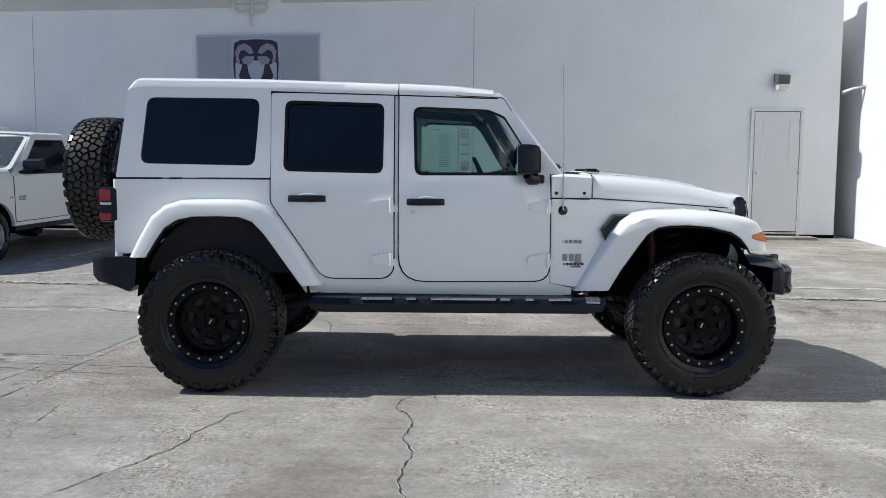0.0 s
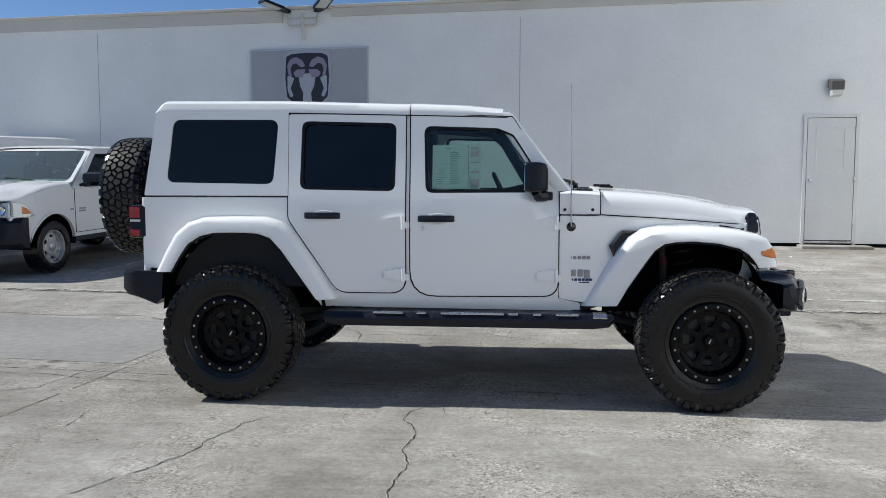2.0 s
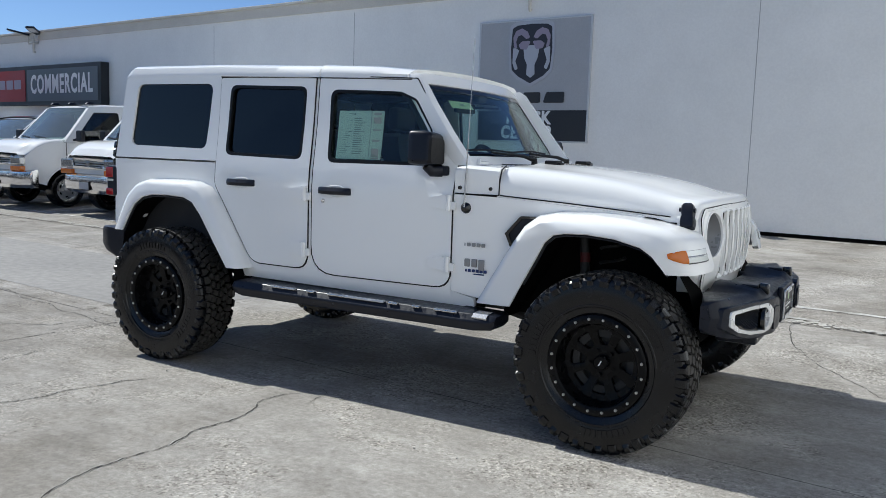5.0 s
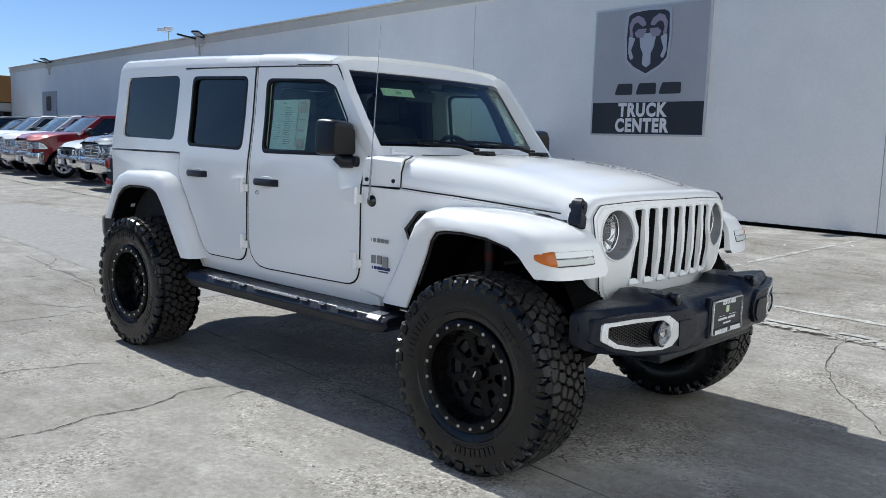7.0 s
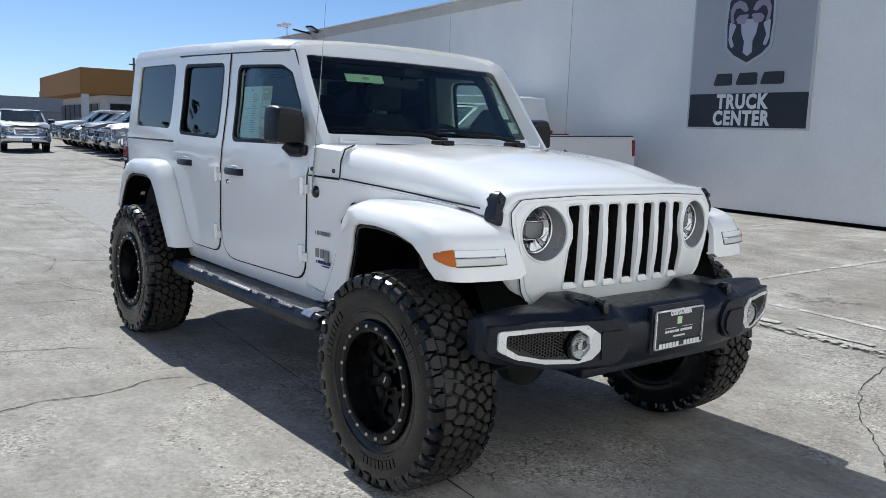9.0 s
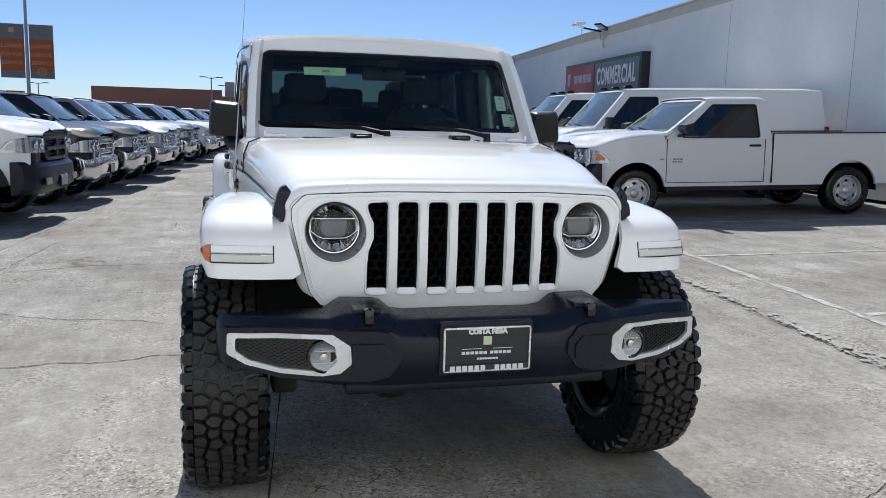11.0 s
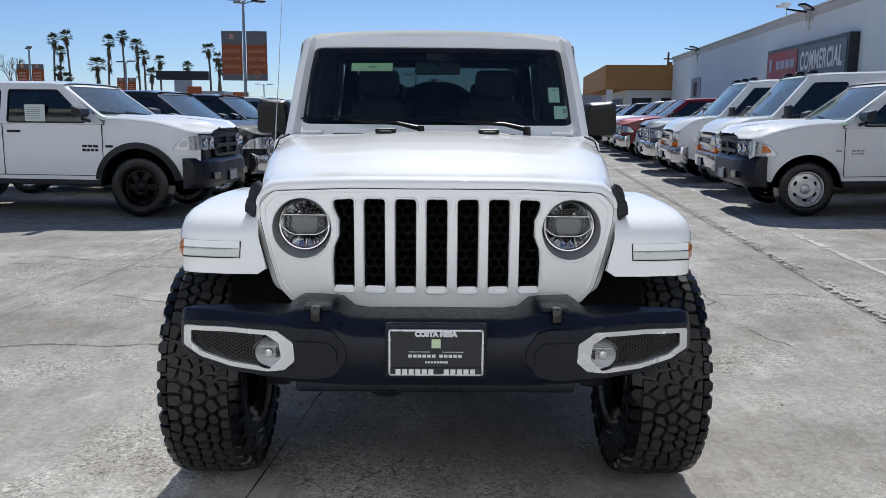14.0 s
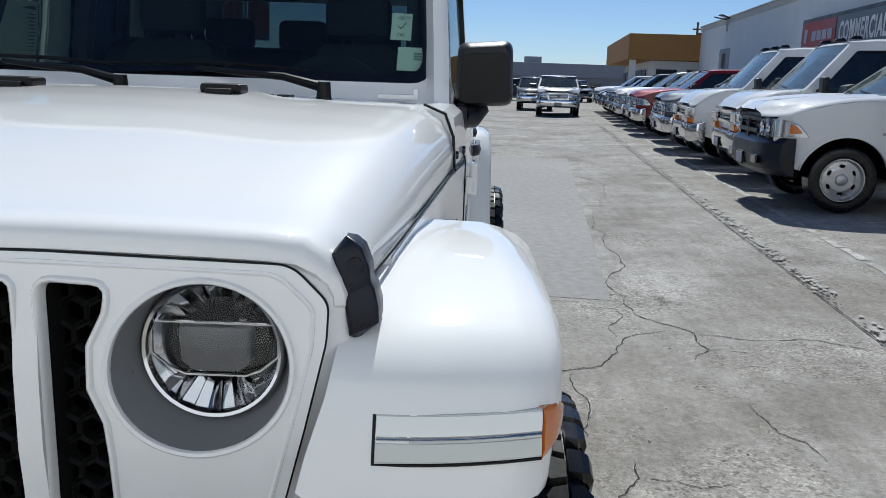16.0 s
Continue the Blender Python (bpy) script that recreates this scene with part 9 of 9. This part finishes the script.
CRACKS = [
    ([(-0.21, -0.87), (-0.34, -1.25), (-0.23, -1.60), (-0.22, -1.95), (-0.20, -2.6), (-0.05, -3.4)], 0.016),
    ([(-0.21, -0.87), (-0.12, -0.95), (-0.10, -1.15)], 0.009),
    ([(-1.75, -2.75), (-1.47, -2.23), (-1.36, -1.8), (-1.27, -1.45), (-1.15, -1.28)], 0.012),
    ([(-3.6, -1.0), (-2.93, -0.75), (-2.87, -0.31), (-2.75, -0.1)], 0.010),
    ([(-2.26, -1.66), (-2.29, -1.25)], 0.007),
    ([(-6.76, 2.46), (-4.92, 2.21), (-3.46, 2.09), (-2.21, 1.94), (-1.79, 2.195), (-1.47, 2.20), (-1.255, 2.05)], 0.016),
    ([(-1.75, 2.18), (-1.634, 2.48), (-1.641, 2.79), (-1.437, 3.09)], 0.013),
    ([(-1.843, 2.093), (-1.697, 1.786), (-1.427, 1.695), (-1.197, 1.569), (-1.104, 1.379), (-1.09, 1.0)], 0.016),
    ([(-2.366, 1.534), (-2.324, 1.847), (-2.183, 1.867), (-1.943, 1.739), (-1.66, 1.747)], 0.010),
    ([(-1.09, 1.415), (-0.657, 1.431), (-0.303, 1.371)], 0.013),
    ([(-0.692, 2.154), (-0.375, 2.167), (-0.286, 2.244), (-0.1, 2.25)], 0.011),
    ([(-0.119, 1.519), (0.031, 1.509), (0.176, 1.409), (0.5, 1.3)], 0.013),
    ([(0.03, 1.51), (0.10, 1.72), (0.06, 1.85)], 0.008),
    ([(-1.472, 2.199), (-1.399, 2.441)], 0.007),
    ([(1.70, 3.30), (1.95, 2.4), (2.20, 1.70), (2.65, 0.98), (3.3, 0.8)], 0.014),
    ([(-4.85, -0.70), (-4.55, -0.2), (-4.62, 0.28)], 0.012),
    ([(-7.8, 0.38), (-5.0, -0.1), (-3.0, -0.40), (-1.9, -0.55)], 0.012),
    ([(-9.0, -1.6), (-6.5, -1.5), (-4.85, -0.70), (-3.2, -0.95)], 0.010),
    ([(-3.4, -4.2), (-3.2, -3.1), (-3.6, -2.2), (-3.6, -1.0)], 0.012),
    ([(3.0, 3.5), (3.6, 2.2), (4.8, 1.6)], 0.010),
    ([(-12.0, 2.2), (-9.0, 2.9), (-6.4, 2.40)], 0.012),
    ([(0.4, -3.0), (1.6, -2.7), (2.9, -2.9)], 0.006),
    ([(2.6, 6.4), (3.4, 5.6), (4.9, 5.2)], 0.010),
]
for i, (pts, w) in enumerate(CRACKS):
    part("crack", ribbon(pts, w * 0.68, 40 + i), CRACK, ground, "ragged dark crack in the concrete", smooth=False)
    part("crack_edge", ribbon(pts, w * 1.7, 40 + i, gaps=0.55, up=0.0018), SPALL, ground, "pale crumbling crack edge", smooth=False)


def lot_line(a, b):
    p, q = lot(*a), lot(*b)
    return [(p.x, p.y), (q.x, q.y)]


# gutter joint, crumbled
part("gutter_joint", ribbon(lot_line((-32, GUTTER), (14, GUTTER)), 0.016, 7, 0.003, 0.26, 12, 0.002), CRACK, ground, "crumbled gutter joint", smooth=False)
def crumbs(ly, spread, count, size, seed, x0=-26.0, x1=9.0):
    """Irregular flat chips strewn along a joint, thinning outwards."""
    rd = random.Random(seed)
    bm = bmesh.new()
    while count:
        lx = rd.uniform(x0, x1)
        if noise.noise(Vector((lx * 1.3, seed, 0.5))) + 0.6 * noise.noise(Vector((lx * 6.1, seed, 2.5))) < rd.uniform(-0.6, 0.35):
            continue
        count -= 1
        q = lot(lx, ly + rd.gauss(0, spread))
        r, n, a0 = size * rd.uniform(0.25, 1.0) ** 1.6, rd.randint(5, 8), rd.uniform(0, 6.3)
        bm.faces.new([bm.verts.new(on_ground(q.x + r * rd.uniform(0.55, 1.2) * math.cos(a0 + math.tau * i / n) * 1.4, q.y + r * rd.uniform(0.55, 1.2) * math.sin(a0 + math.tau * i / n), 0.0036 + 0.00001 * (count % 60))) for i in range(n)])
    return bm


tagged(part("gutter_edge", crumbs(GUTTER + 0.03, 0.032, 4200, 0.024, 8), SPALL, ground, "pale crumbled gutter edge", smooth=False), kind="stuff")
tagged(part("gutter_pit", crumbs(GUTTER + 0.01, 0.03, 700, 0.016, 9), CRACK, ground, "dark crumbled pits along the gutter", smooth=False), kind="stuff")
# saw-cut slab joints
for k, (a, b) in enumerate((((-40, -0.55), (12, -0.55)), ((-30, -3.14), (4, -3.14)), ((-30, -3.57), (4, -3.57)), ((-40, 6.1), (12, 6.1)), ((-2.6, -14), (-2.6, 3.0)), ((-7.4, -3.4), (-7.4, 3.0)), ((-12.2, -3.4), (-12.2, 3.0)), ((2.3, 3.1), (2.3, 9.4)), ((-17, -3.4), (-17, 3.0)))):
    part("slab_joint", ribbon(lot_line(a, b), 0.010, 70 + k, 0.0012, 0.25, 9, 0.002), CRACK, ground, "thin slab joint", smooth=False)


def paint_line(a, b, w, seed, gaps=0.12):
    rd = random.Random(seed)
    p, q = lot(*a), lot(*b)
    d = (q - p)
    n = max(4, int(d.length / 0.05))
    d = d.normalized()
    nr = Vector((-d.y, d.x, 0))
    bm = bmesh.new()
    prev = None
    for i in range(n + 1):
        c = p.lerp(q, i / n)
        e0, e1 = (w / 2 * min(1.0, max(0.3, 0.8 + 0.5 * noise.noise(Vector((i * 0.3, seed * 2.1, q_))) + rd.uniform(-0.08, 0.08))) for q_ in (0.5, 9.5))
        l, r = c + nr * e0, c - nr * e1
        cur = (bm.verts.new(on_ground(l.x, l.y, 0.004)), bm.verts.new(on_ground(r.x, r.y, 0.004)))
        if prev and noise.noise(Vector((i * 0.21, seed * 1.9, 4.2))) < 0.55 - 1.0 * gaps:
            bm.faces.new((prev[0], prev[1], cur[1], cur[0]))
        prev = cur
    return part("painted_line", bm, LINE_WHITE, ground, "worn white painted stall line", smooth=False)


for k in range(-10, 3):
    paint_line((-6.15 + 2.75 * k, 3.75), (-6.15 + 2.75 * k, 9.2), 0.09, 100 + k, 0.15)
paint_line((-33, 3.74), (6, 3.74), 0.10, 90, 0.2)
paint_line((0.35, 3.2), (1.8, 3.2), 0.09, 91, 0.4)
for k in range(-16, 0):
    paint_line((-5.6 + 2.78 * k + 2.78, -8.6), (-5.6 + 2.78 * k + 2.78, -3.9), 0.09, 200 + k, 0.25)
paint_line((-2.8, 9.25), (5.6, 9.25), 0.10, 92, 0.55)


# smoother repair patch in the aisle
PATCH = grained("smooth_grey_repair_patch", (0.255, 0.245, 0.232), 0.8, 12, 0.16, 0.25)
bm = bmesh.new()
loft(bm, [[lot(x, y, ground_z(y) + 0.0025) for x in (-13.3, -10, -7, -4, -2.7)] for y in (-0.25, 0.5, 1.2, 1.6)], closed=False)
part("repair_patch", bm, PATCH, ground, "smooth grey repair patch", smooth=False)

# litter: paper scraps and pebbles
rd = random.Random(77)
for k in range(9):
    lx, ly = rd.uniform(-5, 4), rd.uniform(4.2, 9.0)
    q = lot(lx, ly)
    bm = bmesh.new()
    s = rd.uniform(0.02, 0.05)
    loft(bm, [[(-s, -s * 0.6, 0.002), (s * 0.2, -s * 0.5, 0.012), (s, -s * 0.4, 0.003)], [(-s * 0.8, s * 0.5, 0.010), (s * 0.1, s * 0.6, 0.020), (s * 0.9, s * 0.5, 0.004)]], closed=False)
    r = bmesh.ops.extrude_face_region(bm, geom=list(bm.faces))
    bmesh.ops.translate(bm, vec=(0, 0, 0.0015), verts=[g for g in r["geom"] if isinstance(g, bmesh.types.BMVert)])
    tagged(part("paper_scrap", bm, PAPER, m=Matrix.Translation(on_ground(q.x, q.y, 0.001)) @ Matrix.Rotation(rd.uniform(0, 6), 4, "Z"), smooth=False), "crumpled white paper scrap on the concrete", "litter", "litter on the lot")
bm = bmesh.new()
for k in range(260):
    x, y = rd.uniform(-5, 6), rd.uniform(-5, 5)
    s = rd.uniform(0.003, 0.009)
    c = on_ground(x, y, s * 0.4)
    box(bm, c, (s * rd.uniform(0.8, 1.6), s, s * 0.8))
tagged(part("gravel", bm, SPALL, smooth=False), "scattered grit and pebbles on the concrete", "gravel", kind="stuff")

# dark open joint where the slab meets the wall
part("wall_joint", ribbon(lot_line((WALL_W, WALL - 0.035), (WALL_E, WALL - 0.035)), 0.09, 9, 0.0002, 0.0, 8, 0.003), CRACK, ground, "dark dirt-filled joint along the wall", smooth=False)
